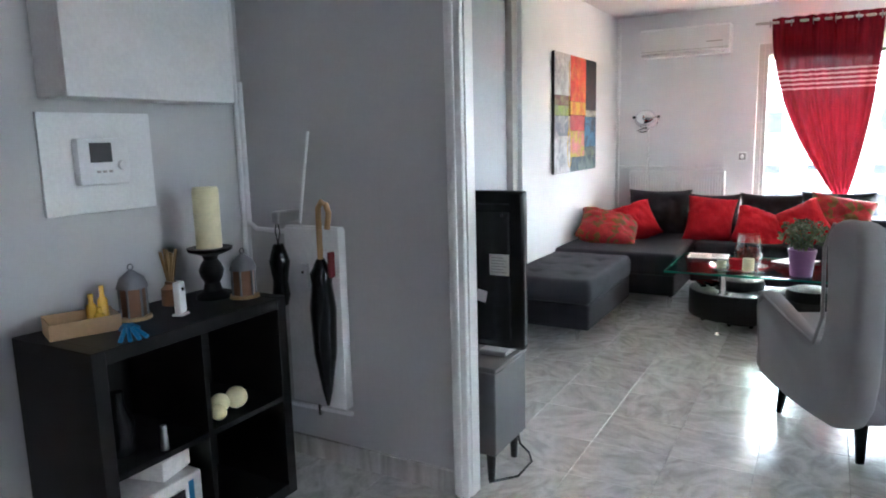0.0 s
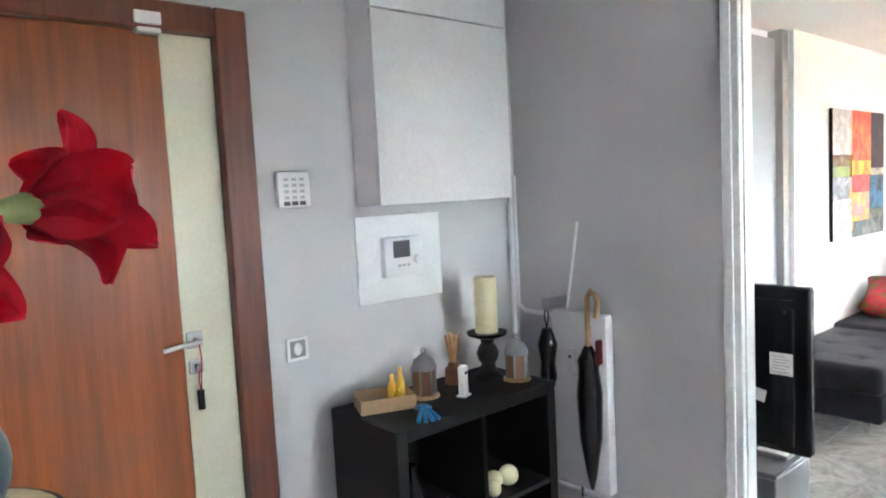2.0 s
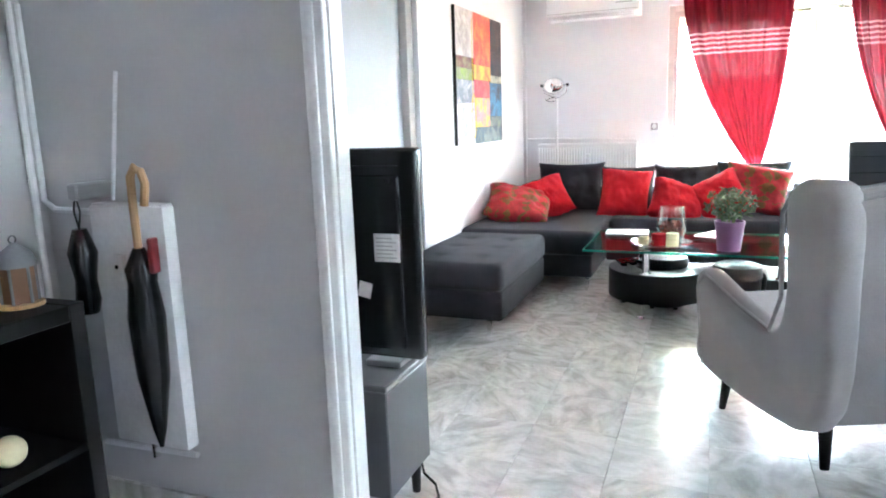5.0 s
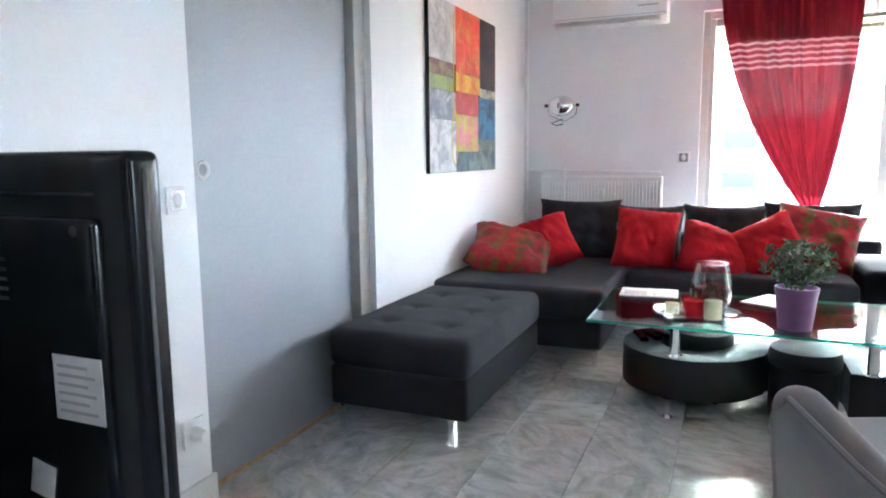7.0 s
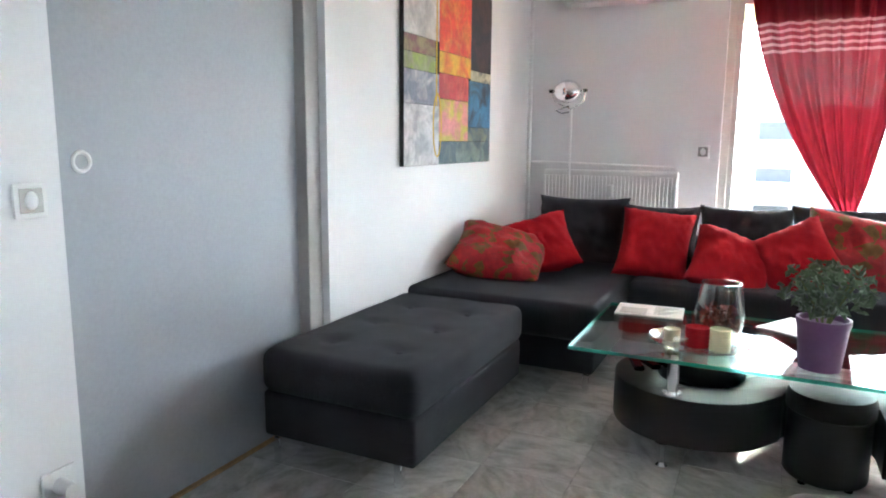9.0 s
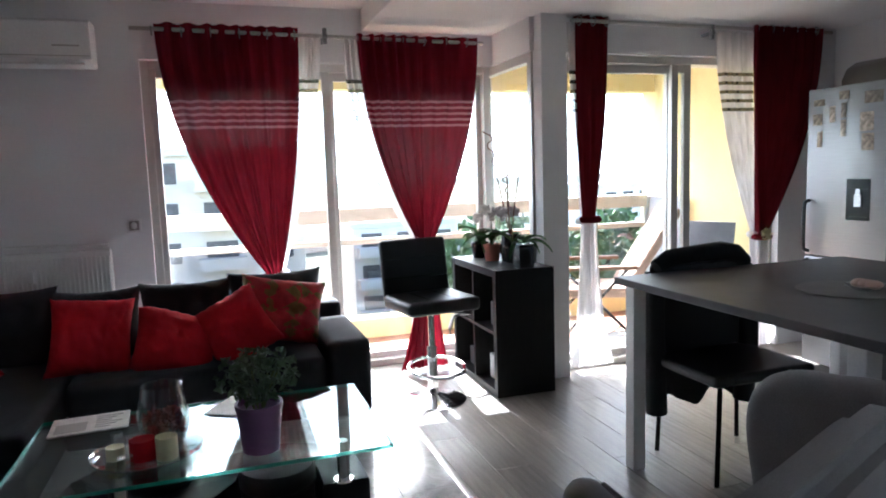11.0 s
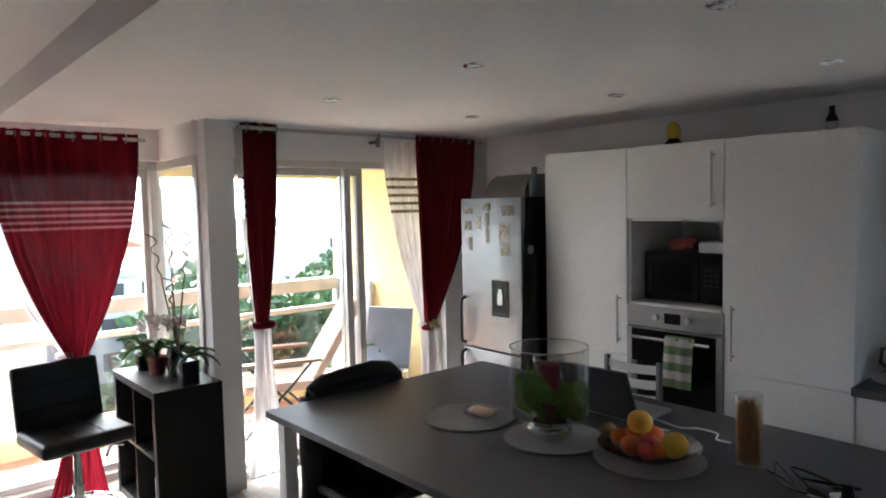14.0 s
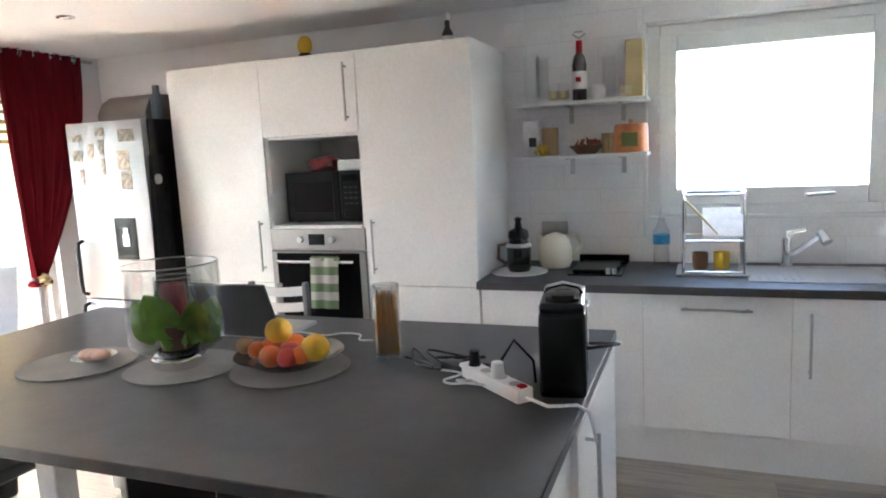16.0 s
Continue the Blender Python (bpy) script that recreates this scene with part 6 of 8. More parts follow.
for x0, x1, y, z, n in ((-0.50, 0.33, 7.02, 2.262, 6), (0.73, 1.48, 7.02, 2.25, 6), (2.04, 2.24, 6.48, 2.30, 3), (3.42, 3.95, 6.48, 2.295, 5)):
    for k in range(n):
        x = x0 + (x1 - x0) * k / (n - 1)
        solid("curtain_ring", tube(bmesh.new(), [(x, y + 0.028 * math.cos(a * math.pi / 6), z + 0.028 * math.sin(a * math.pi / 6)) for a in range(12)], 0.004, 6, True), M["satin"], "steel eyelet on the curtain rod", "curtain ring", group="curtain eyelets")
for x, y in ((0.52, 7.02), (3.05, 6.48)):
    solid("rod_bracket", bx(box(x - 0.015, x + 0.015, y - 0.02, y + 0.20 if y > 7 else y + 0.10, 2.245, 2.265, 0.003, 1), x - 0.012, x + 0.012, y - 0.012, y + 0.012, 2.215, 2.31), M["zinc"], "grey curtain rod bracket on the wall", "bracket", group="rod brackets")

# ---- ceiling spots ----
for x, y in ((2.063, 4.435), (3.205, 4.555), (2.058, 5.495), (3.133, 5.575), (2.075, 3.42), (3.245, 3.53)):
    t = thing("downlight", "small chrome ceiling spot, switched off", "ceiling light", pose(x, y, LOW), "kitchen ceiling spots")
    part("ring", lathe(bmesh.new(), [(0.030, -0.002), (0.032, -0.008), (0.045, -0.006), (0.047, 0.0)], 24), M["chrome"], t)
    part("bulb", lathe(bmesh.new(), [(0.0, -0.004), (0.024, -0.004), (0.030, 0.0)], 18), M["white"], t)

# ---- kitchen: shelves and what stands on them ----
M["tile"] = mat("white glazed wall tile", (0.82, 0.82, 0.82), 0.25, vary=0.02, piece=0.02, bump=0.01)
M["wine"] = mat("dark bottle glass", (0.012, 0.010, 0.012), 0.12, vary=0.05, bump=0.0, coat=0.5)
M["orange"] = mat("orange printed tin", (0.50, 0.16, 0.05), 0.4, vary=0.3, scale=25, bump=0.03)
for z in (1.785, 1.505):
    t = thing("wall_shelf", "white wall shelf on grey brackets", "shelf", pose(EX, 3.09, z), "kitchen wall shelves")
    part("board", box(-0.25, -0.006, -0.34, 0.35, -0.018, 0, 0.002, 1), M["lacquer"], t)
    for y in (-0.20, 0.08):
        part("bracket", bx(box(-0.18, -0.006, y - 0.012, y + 0.012, -0.024, -0.0185), -0.012, -0.006, y - 0.012, y + 0.012, -0.11, -0.024), M["steel"], t)
S1, S2 = 1.787, 1.507
t = thing("wine_bottle", "dark wine bottle with a red capsule", "bottle", pose(4.10, 3.10, S1))
part("bottle", lathe(bmesh.new(), [(0, 0), (0.037, 0), (0.038, 0.19), (0.030, 0.225), (0.015, 0.25), (0.014, 0.305), (0, 0.305)]), M["wine"], t)
part("label", lathe(bmesh.new(), [(0.0385, 0.06), (0.0388, 0.061), (0.0388, 0.15), (0.0385, 0.151)]), M["paper"], t, "white label")
part("heart", box(-0.0425, -0.039, -0.014, 0.014, 0.095, 0.122, 0.001, 1), M["red"], t, "red heart on the label")
part("capsule", lathe(bmesh.new(), [(0.0155, 0.245), (0.016, 0.25), (0.0155, 0.31), (0, 0.312)]), M["red"], t, "red capsule")
part("corkscrew", tube(bmesh.new(), [(0, -0.035, 0.345), (0, 0, 0.32), (0, 0.035, 0.345), (0, 0.02, 0.355), (0, -0.02, 0.355)], 0.005, 6), M["steel"], t, "steel stopper on the neck")
M["thinglass"] = glass_mat("thin clear glass", (0.992, 0.994, 0.992), 0.006, 0.2)
M["ochre"] = mat("pale dried pasta", (0.62, 0.46, 0.22), 0.5, vary=0.15, bump=0.1)
for y, r, h in ((3.36, 0.045, 0.26), (3.30, 0.035, 0.24), (3.24, 0.03, 0.10), (3.185, 0.03, 0.10), (2.80, 0.04, 0.24), (2.86, 0.04, 0.10), (2.95, 0.035, 0.22)):
    t = thing("glass_jar", "clear glass vessel on the wall shelf", "glass", pose(4.11, y, S1), "glasses on the wall shelf")
    part("glass", lathe(bmesh.new(), [(0, 0.001), (r * 0.8, 0.001), (r, h * 0.15), (r, h), (r - 0.003, h), (r - 0.003, h * 0.16), (0, 0.01)], 18), M["thinglass"], t)
    if h == 0.10:
        part("contents", lathe(bmesh.new(), [(0, 0.012), (r - 0.005, 0.02), (r - 0.005, h * 0.6), (0, h * 0.62)], 14), M["wax"], t, "pale grains")
solid("glass_box", box(-0.05, 0.05, -0.045, 0.045, 0, 0.29, 0.006, 1), M["ochre"], "tall pale ochre box on the wall shelf", "box", pose(4.14, 2.82, S1))
solid("sugar_bowl", lathe(bmesh.new(), [(0, 0), (0.03, 0), (0.045, 0.03), (0.045, 0.06), (0.035, 0.075), (0, 0.08)], 18), M["white"], "white porcelain bowl on the wall shelf", "bowl", pose(4.10, 3.01, S1))
t = thing("biscuit_tin", "round orange printed biscuit tin", "tin", pose(4.11, 2.84, S2))
part("tin", lathe(bmesh.new(), [(0, 0), (0.085, 0), (0.088, 0.01), (0.088, 0.13), (0.08, 0.145), (0, 0.15)]), M["orange"], t)
part("knob", rod(bmesh.new(), (0, 0, 0.148), (0, 0, 0.17), 0.012), M["wood"], t)
part("picture", box(-0.0915, -0.088, -0.04, 0.04, 0.03, 0.10), M["stem"], t, "green printed picture")
t = thing("tea_box", "white box with a dark print on the shelf", "box", pose(4.12, 3.37, S2))
part("carton", box(-0.03, 0.03, -0.045, 0.045, 0, 0.19, 0.003, 1), M["paper"], t)
part("print", box(-0.0315, -0.030, -0.03, 0.01, 0.05, 0.10), M["plastic"], t)
solid("tea_box", box(-0.03, 0.03, -0.04, 0.04, 0, 0.15, 0.003, 1), M["card"], "beige carton on the shelf", "box", pose(4.13, 3.27, S2))
t = thing("shell_bowl", "dark bowl with small brown things", "bowl", pose(4.10, 3.07, S2))
part("bowl", lathe(bmesh.new(), [(0, 0), (0.05, 0), (0.09, 0.045), (0.087, 0.047), (0.05, 0.008), (0, 0.006)]), M["brown"], t)
part("contents", leaf_cloud(50, (0, 0, 0.045), (0.07, 0.07, 0.03), 0.05, 8), M["potpourri"], t)
for y in (2.975, 2.94):
    solid("spice_jar", lathe(bmesh.new(), [(0, 0), (0.025, 0), (0.026, 0.075), (0.02, 0.085), (0.024, 0.087), (0.024, 0.105), (0, 0.105)], 16), M["card"], "small spice jar on the shelf", "jar", pose(4.12, y - 0.005, S2), "spice jars")
solid("lemon_net", leaf_cloud(30, (0, 0, 0.03), (0.06, 0.04, 0.03), 0.04, 9), M["yellowoil"], "yellow-green dried fruit on the shelf", "ornament", pose(4.06, 3.30, S2))

# on the worktop
WT = 0.903
t = thing("cafetiere", "dark glass coffee maker with a steel lid", "coffee maker", pose(3.87, 3.40, WT))
part("mat", lathe(bmesh.new(), [(0, 0), (0.15, 0), (0.15, 0.005), (0, 0.005)]), M["paper"], t, "round pale mat")
part("jug", lathe(bmesh.new(), [(0, 0.006), (0.055, 0.006), (0.065, 0.03), (0.065, 0.13), (0.05, 0.17), (0.055, 0.19), (0, 0.19)]), M["wine"], t)
part("collar", lathe(bmesh.new(), [(0.066, 0.135), (0.067, 0.14), (0.06, 0.155), (0.058, 0.155)]), M["steel"], t)
part("lid", lathe(bmesh.new(), [(0.056, 0.19), (0.05, 0.22), (0.02, 0.235), (0.015, 0.27), (0.022, 0.285), (0, 0.295)]), M["plastic"], t)
part("handle", tube(bmesh.new(), [(0, 0.06, 0.15), (0, 0.11, 0.14), (0, 0.115, 0.07), (0, 0.065, 0.04)], 0.010), M["brown"], t)
M["ivory"] = mat("ivory plastic", (0.74, 0.71, 0.62), 0.35, vary=0.04, bump=0.0)
t = thing("kettle", "cream plastic electric kettle", "kettle", pose(4.05, 3.24, WT))
part("body", lathe(bmesh.new(), [(0, 0.0), (0.075, 0.0), (0.09, 0.03), (0.092, 0.09), (0.075, 0.15), (0.055, 0.172), (0.02, 0.185), (0.0, 0.19)]), M["ivory"], t)
part("handle", tube(bmesh.new(), [(0, -0.05, 0.165), (0, -0.11, 0.17), (0, -0.135, 0.12), (0, -0.11, 0.06), (0, -0.085, 0.05)], 0.013), M["ivory"], t)
part("spout", rod(bmesh.new(), (0, 0.05, 0.12), (0, 0.10, 0.165), 0.032, 0.016), M["ivory"], t)
t = thing("hob", "small black glass hob set in the worktop", "hob", pose(3.98, 3.00, WT))
part("plate", box(-0.20, 0.20, -0.14, 0.13, 0, 0.008, 0.003, 1), M["plastic"], t)
part("pan_support", box(-0.17, 0.17, -0.11, 0.11, 0.008, 0.026, 0.006, 1), M["plastic"], t)
part("rear_edge", box(0.18, 0.20, -0.14, 0.13, 0.008, 0.05, 0.004, 1), M["plastic"], t)
for y in (-0.10, -0.07):
    part("knob", rod(bmesh.new(), (-0.17, y, 0.008), (-0.17, y, 0.035), 0.012), M["steel"], t)
t = thing("water_bottle", "clear plastic water bottle with a blue label", "bottle", pose(4.10, 2.69, WT))
part("bottle", lathe(bmesh.new(), [(0, 0), (0.04, 0), (0.042, 0.06), (0.038, 0.10), (0.042, 0.14), (0.04, 0.19), (0.016, 0.235), (0.016, 0.26), (0, 0.26)]), M["tumbler"], t)
part("label", lathe(bmesh.new(), [(0.0425, 0.12), (0.0428, 0.121), (0.0428, 0.17), (0.0425, 0.171)]), M["blue"], t)
rk = thing("dish_rack", "chrome two-tier dish rack with a tray", "dish rack", pose(3.96, 2.44, WT))
for y in (-0.135, 0.135):
    part("side_hoop", tube(bmesh.new(), [(-0.13, y, 0.0), (-0.13, y, 0.37), (-0.11, y, 0.395), (0.11, y, 0.395), (0.13, y, 0.37), (0.13, y, 0.0)], 0.008), M["chrome"], rk)
for x, z in ((-0.13, 0.02), (-0.13, 0.39), (0.13, 0.02), (0.13, 0.39), (-0.13, 0.17), (0.13, 0.17)):
    part("cross_bar", rod(bmesh.new(), (x, -0.135, z), (x, 0.135, z), 0.005, seg=8), M["chrome"], rk)
for k in range(9):
    part("wire", rod(bmesh.new(), (-0.13, -0.11 + 0.0275 * k, 0.17), (0.13, -0.11 + 0.0275 * k, 0.17), 0.0025, seg=6), M["chrome"], rk)
part("tray", box(-0.15, 0.15, -0.16, 0.17, 0.0, 0.012, 0.004, 1), M["steel"], rk)
solid("cutting_board", box(-0.004, 0.004, -0.10, 0.10, 0, 0.22, 0.003, 1), M["paper"], "white cutting board leaning in the dish rack", "cutting board", pose(3.95, 2.39, WT + 0.175, 0, 55, 0))
solid("spatula", rod(bmesh.new(), (-0.10, 0.13, 0.37), (-0.10, -0.02, 0.20), 0.006), M["wax"], "pale spatula in the dish rack", "utensil", pose(3.96, 2.44, WT))
for x, y, m2, lab in ((3.95, 2.50, "brown", "brown mug in the dish rack"), (3.97, 2.40, "yellowoil", "yellow mug in the dish rack"), (3.94, 2.36, "tumbler", "clear glass in the dish rack")):
    solid("mug", lathe(bmesh.new(), [(0, 0), (0.03, 0), (0.037, 0.02), (0.038, 0.085), (0.034, 0.085), (0.032, 0.02), (0, 0.015)], 18), M[m2], lab, "mug", pose(x, y, WT + 0.0125), "mugs in the rack")
sk = thing("sink", "steel sink with drainer in the worktop", "sink", pose(3.93, 1.83, WT))
part("rim", bx(bx(bx(bx(box(-0.22, 0.20, 0.20, 0.46, 0.0, 0.004), -0.22, -0.18, -0.50, 0.20, 0, 0.004), 0.16, 0.20, -0.50, 0.20, 0, 0.004), -0.18, 0.16, -0.50, -0.46, 0, 0.004), -0.18, 0.16, -0.14, -0.10, 0, 0.004), M["steel"], sk)
part("bowl", box(-0.18, 0.16, -0.10, 0.20, 0.0008, 0.002), M["steel"], sk)
for k in range(6):
    part("groove", box(-0.17, 0.14, 0.23 + 0.035 * k, 0.245 + 0.035 * k, 0.004, 0.007, 0.001, 1), M["steel"], sk)
tp = thing("kitchen_tap", "chrome kitchen tap with a pull-out spray", "tap", pose(4.10, 2.10, WT))
part("body", rod(rod(bmesh.new(), (0, 0, 0.0), (0, 0, 0.02), 0.03), (0, 0, 0.015), (0, 0, 0.15), 0.022), M["chrome"], tp)
part("spout", tube(bmesh.new(), [(0, 0, 0.06), (-0.05, -0.05, 0.10), (-0.13, -0.11, 0.17), (-0.15, -0.13, 0.19)], 0.014), M["chrome"], tp)
part("spray_head", rod(bmesh.new(), (-0.145, -0.125, 0.195), (-0.18, -0.15, 0.15), 0.022, 0.026), M["chrome"], tp)
part("lever", tube(bmesh.new(), [(0, 0, 0.15), (0, 0.0, 0.175), (-0.03, -0.08, 0.195)], 0.009), M["chrome"], tp)
t = thing("wall_socket", "grey double wall socket above the worktop", "socket", pose(EX, 3.28, 1.09, 0, 0, 180))
part("plate", box(0.007, 0.018, -0.075, 0.075, -0.042, 0.042, 0.004, 2), M["taupe"], t)

# on top of the tall units and in the niche
t = thing("yellow_figure", "yellow round ornament on a black foot", "ornament", pose(3.88, 4.62, 2.101))
part("foot", lathe(bmesh.new(), [(0, 0), (0.05, 0), (0.055, 0.02), (0.03, 0.05), (0, 0.05)], 16), M["plastic"], t)
b = bmesh.new()
bmesh.ops.create_uvsphere(b, u_segments=16, v_segments=10, radius=0.05, matrix=Matrix.Translation((0, 0, 0.095)) @ Matrix.Diagonal((0.6, 0.9, 1.1, 1)))
part("head", b, M["yellowoil"], t)
t = thing("spirit_bottle", "small dark bottle with a white cap", "bottle", pose(3.88, 3.75, 2.101))
part("bottle", lathe(bmesh.new(), [(0, 0), (0.028, 0), (0.03, 0.07), (0.014, 0.10), (0.014, 0.14), (0, 0.14)], 16), M["wine"], t)
part("label", lathe(bmesh.new(), [(0.0295, 0.02), (0.0302, 0.021), (0.0312, 0.055), (0.030, 0.056)], 16), M["paper"], t, "white label")
part("cap", lathe(bmesh.new(), [(0.016, 0.135), (0.016, 0.17), (0, 0.172)], 14), M["white"], t)
M["bag"] = mat("dark red foil", (0.20, 0.012, 0.018), 0.35, vary=0.7, scale=18, bump=0.5, bump_scale=40)
solid("snack_bag", pillow(bmesh.new(), 0.20, 0.12, 0.08, 8, 4), M["bag"], "crumpled dark red snack bag on the microwave", "bag", pose(3.84, 4.52, 1.515, -70, 6, 90))
solid("plastic_tub", box(-0.08, 0.08, -0.09, 0.09, 0, 0.06, 0.01, 2), M["white"], "white plastic tub on the microwave", "tub", pose(3.88, 4.33, 1.478))
t = thing("kitchen_towel", "green and white checked towel over the oven grip", "towel")
M["green"] = mat("green towel cloth", (0.22, 0.30, 0.17), 0.9, vary=0.1, bump=0.3, bump_scale=300)
M["whitecloth"] = mat("white towel cloth", (0.66, 0.64, 0.58), 0.9, vary=0.06, bump=0.3, bump_scale=300)
for k in range(6):
    z1 = 1.015 - 0.0465 * k
    b = bmesh.new()
    g = []
    for i in range(13):
        y = 4.325 + 0.175 * i / 12 + 0.002 * k
        wv = 0.007 * math.sin(i * 1.1 + 0.5) - 0.004
        g.append((b.verts.new((XF - 0.058 - 0.003 * k * 0.3 + wv, y, z1)), b.verts.new((XF - 0.059 - 0.003 * k * 0.3 + wv, y + 0.002, z1 - 0.0465))))
    for i in range(12):
        b.faces.new((g[i][0], g[i + 1][0], g[i + 1][1], g[i][1]))
    bmesh.ops.solidify(b, geom=b.faces[:], thickness=0.003)
    part("stripe", b, M["whitecloth"] if k % 2 == 0 else M["green"], t)
part("fold", tube(bmesh.new(), [(XF - 0.046, 4.33, 1.008), (XF - 0.046, 4.495, 1.008)], 0.014), M["green"], t)

# fridge things
M["photo"] = mat("small printed magnet", (0.32, 0.26, 0.20), 0.5, vary=0.5, scale=40, piece=0.5, bump=0.0)
for k, (y, z, w2, h2) in enumerate(((5.99, 1.74, 0.04, 0.02), (5.81, 1.77, 0.035, 0.025), (5.61, 1.74, 0.06, 0.035), (6.0, 1.635, 0.035, 0.035), (5.89, 1.66, 0.02, 0.05), (5.81, 1.68, 0.018, 0.045), (5.81, 1.57, 0.018, 0.05), (5.65, 1.60, 0.045, 0.055), (5.64, 1.48, 0.04, 0.05), (5.98, 1.51, 0.018, 0.05))):
    solid("fridge_magnet", box(-0.004, -0.0005, -w2, w2, -h2, h2, 0.001, 1), M["photo"], "small picture magnet on the fridge door", "magnet", pose(3.48, y, z), "magnets on the fridge")
t = thing("apron", "black apron hanging at the fridge side", "apron", pose(3.53, 5.478, 0))
b = bmesh.new()
g = []
for i in range(9):
    for j in range(15):
        u, v = i / 8, j / 14
        w2 = 0.10 + 0.06 * v
        g.append(b.verts.new((-0.03 + (u - 0.5) * w2 * 1.3 + 0.05 * (1 - v), -0.012 - 0.010 * math.sin(u * 9 + v) - 0.02 * v, 1.62 - 0.95 * v)))
for i in range(8):
    for j in range(14):
        b.faces.new((g[i * 15 + j], g[(i + 1) * 15 + j], g[(i + 1) * 15 + j + 1], g[i * 15 + j + 1]))
bmesh.ops.solidify(b, geom=b.faces[:], thickness=0.006)
part("cloth", b, M["plastic"], t)
part("badge", rod(bmesh.new(), (0.0, -0.020, 1.48), (0.0, -0.026, 1.48), 0.03), M["steel"], t, "pale round print")
M["breadbox"] = mat("brown-grey painted tin", (0.16, 0.135, 0.115), 0.4, vary=0.08, bump=0.02)
t = thing("bread_box", "brown-grey roll-top bread box on the fridge", "bread box", pose(3.78, 5.78, 1.831))
part("box", prism(bmesh.new(), [(-0.15, 0), (0.15, 0), (0.15, 0.16), (-0.04, 0.16), (-0.11, 0.12), (-0.15, 0.05)], -0.19, 0.19, 0.008, "y"), M["breadbox"], t)
t = thing("spray_bottle", "blue bottle on the fridge", "bottle", pose(3.68, 5.545, 1.831))
part("bottle", lathe(bmesh.new(), [(0, 0), (0.035, 0), (0.036, 0.12), (0.02, 0.16), (0.02, 0.20), (0, 0.20)], 16), M["slate"], t)

# ---- on the bar table ----
BT = 0.887
M["mat"] = mat("woven grey place mat", (0.21, 0.205, 0.195), 0.8, vary=0.1, grain=0.3, grain_scale=250, bump=0.5, bump_scale=300)
for x, y, a in ((2.07, 4.51, 20), (2.125, 4.10, 15), (2.19, 3.73, 25)):
    b = lathe(bmesh.new(), [(0, 0), (0.19, 0), (0.192, 0.002), (0.19, 0.004), (0, 0.004)], 36)
    ob = solid("place_mat", b, M["mat"], "oval woven grey place mat", "place mat", pose(x, y, BT, 0, 0, a), "place mats")
M["shellpink"] = mat("pink shell", (0.62, 0.42, 0.34), 0.5, vary=0.15, bump=0.1)
t = thing("shell_dish", "small glass dish with a pale shell", "dish", pose(2.10, 4.47, BT + 0.0045))
part("dish", lathe(bmesh.new(), [(0, 0), (0.035, 0), (0.075, 0.018), (0.073, 0.021), (0.035, 0.005), (0, 0.004)]), M["tumbler"], t)
b = bmesh.new()
for k in range(3):
    bmesh.ops.create_uvsphere(b, u_segments=14, v_segments=8, radius=0.03, matrix=Matrix.Translation((0.0, 0.03 * (k - 1), 0.022)) @ Matrix.Diagonal((1.2, 0.9, 0.6, 1)))
part("shell", b, M["shellpink"], t)
hv = thing("glass_lantern_vase", "tall clear glass vase with green leaves and red candle", "vase", pose(2.132, 4.125, BT + 0.0045))
part("foot", lathe(bmesh.new(), [(0, 0), (0.076, 0), (0.086, 0.006), (0.086, 0.030), (0.078, 0.036), (0, 0.036)]), M["chrome"], hv, "mirror-like glass foot")
M["vaseglass"] = glass_mat("clear vase glass", (0.98, 0.985, 0.98), 0.03, 0.5)
# whitish rings paint the highlight along the top of the clear glasses
M["rimlight"] = mat("pale ring painted as the rim highlight", (0.70, 0.72, 0.72), 0.08, vary=0.0, bump=0.0, clear=0.5)
part("rim", tube(bmesh.new(), [(0.1495 * math.cos(k * math.pi / 24), 0.1495 * math.sin(k * math.pi / 24), 0.343) for k in range(48)], 0.0028, 6, True), M["rimlight"], hv, "pale ring painted as the rim highlight")
part("foot_core", lathe(bmesh.new(), [(0, 0.037), (0.066, 0.037), (0.064, 0.058), (0, 0.058)]), M["wine"], hv, "dark glass neck of the foot")
part("glass", lathe(bmesh.new(), [(0, 0.058), (0.12, 0.058), (0.146, 0.078), (0.152, 0.10), (0.152, 0.340), (0.1495, 0.343), (0.147, 0.340), (0.147, 0.10), (0.142, 0.084), (0, 0.066)], 40), M["vaseglass"], hv)
M["vein"] = mat("fresh green leaf", (0.15, 0.27, 0.03), 0.4, vary=0.3, scale=25, bump=0.08)


def broad_leaf(length, width, seed):
    """An ovate leaf standing up, folded along its midrib and bent back at the tip."""
    b = bmesh.new()
    g = []
    for i in range(11):
        u = i / 10
        w = width * 0.5 * math.sin(math.pi * min(1.0, u ** 0.75)) ** 0.8 + 0.001
        g.append([b.verts.new((v * w, -0.10 * length * u * u - 0.25 * abs(v) * w + 0.006 * math.sin(9 * u + 2 * v + seed), length * u + 0.10 * w * abs(v))) for v in (-1, -0.66, -0.33, 0, 0.33, 0.66, 1)])
    for i in range(10):
        for k in range(6):
            b.faces.new((g[i][k], g[i][k + 1], g[i + 1][k + 1], g[i + 1][k]))
    bmesh.ops.solidify(b, geom=b.faces[:], thickness=0.0012)
    return b


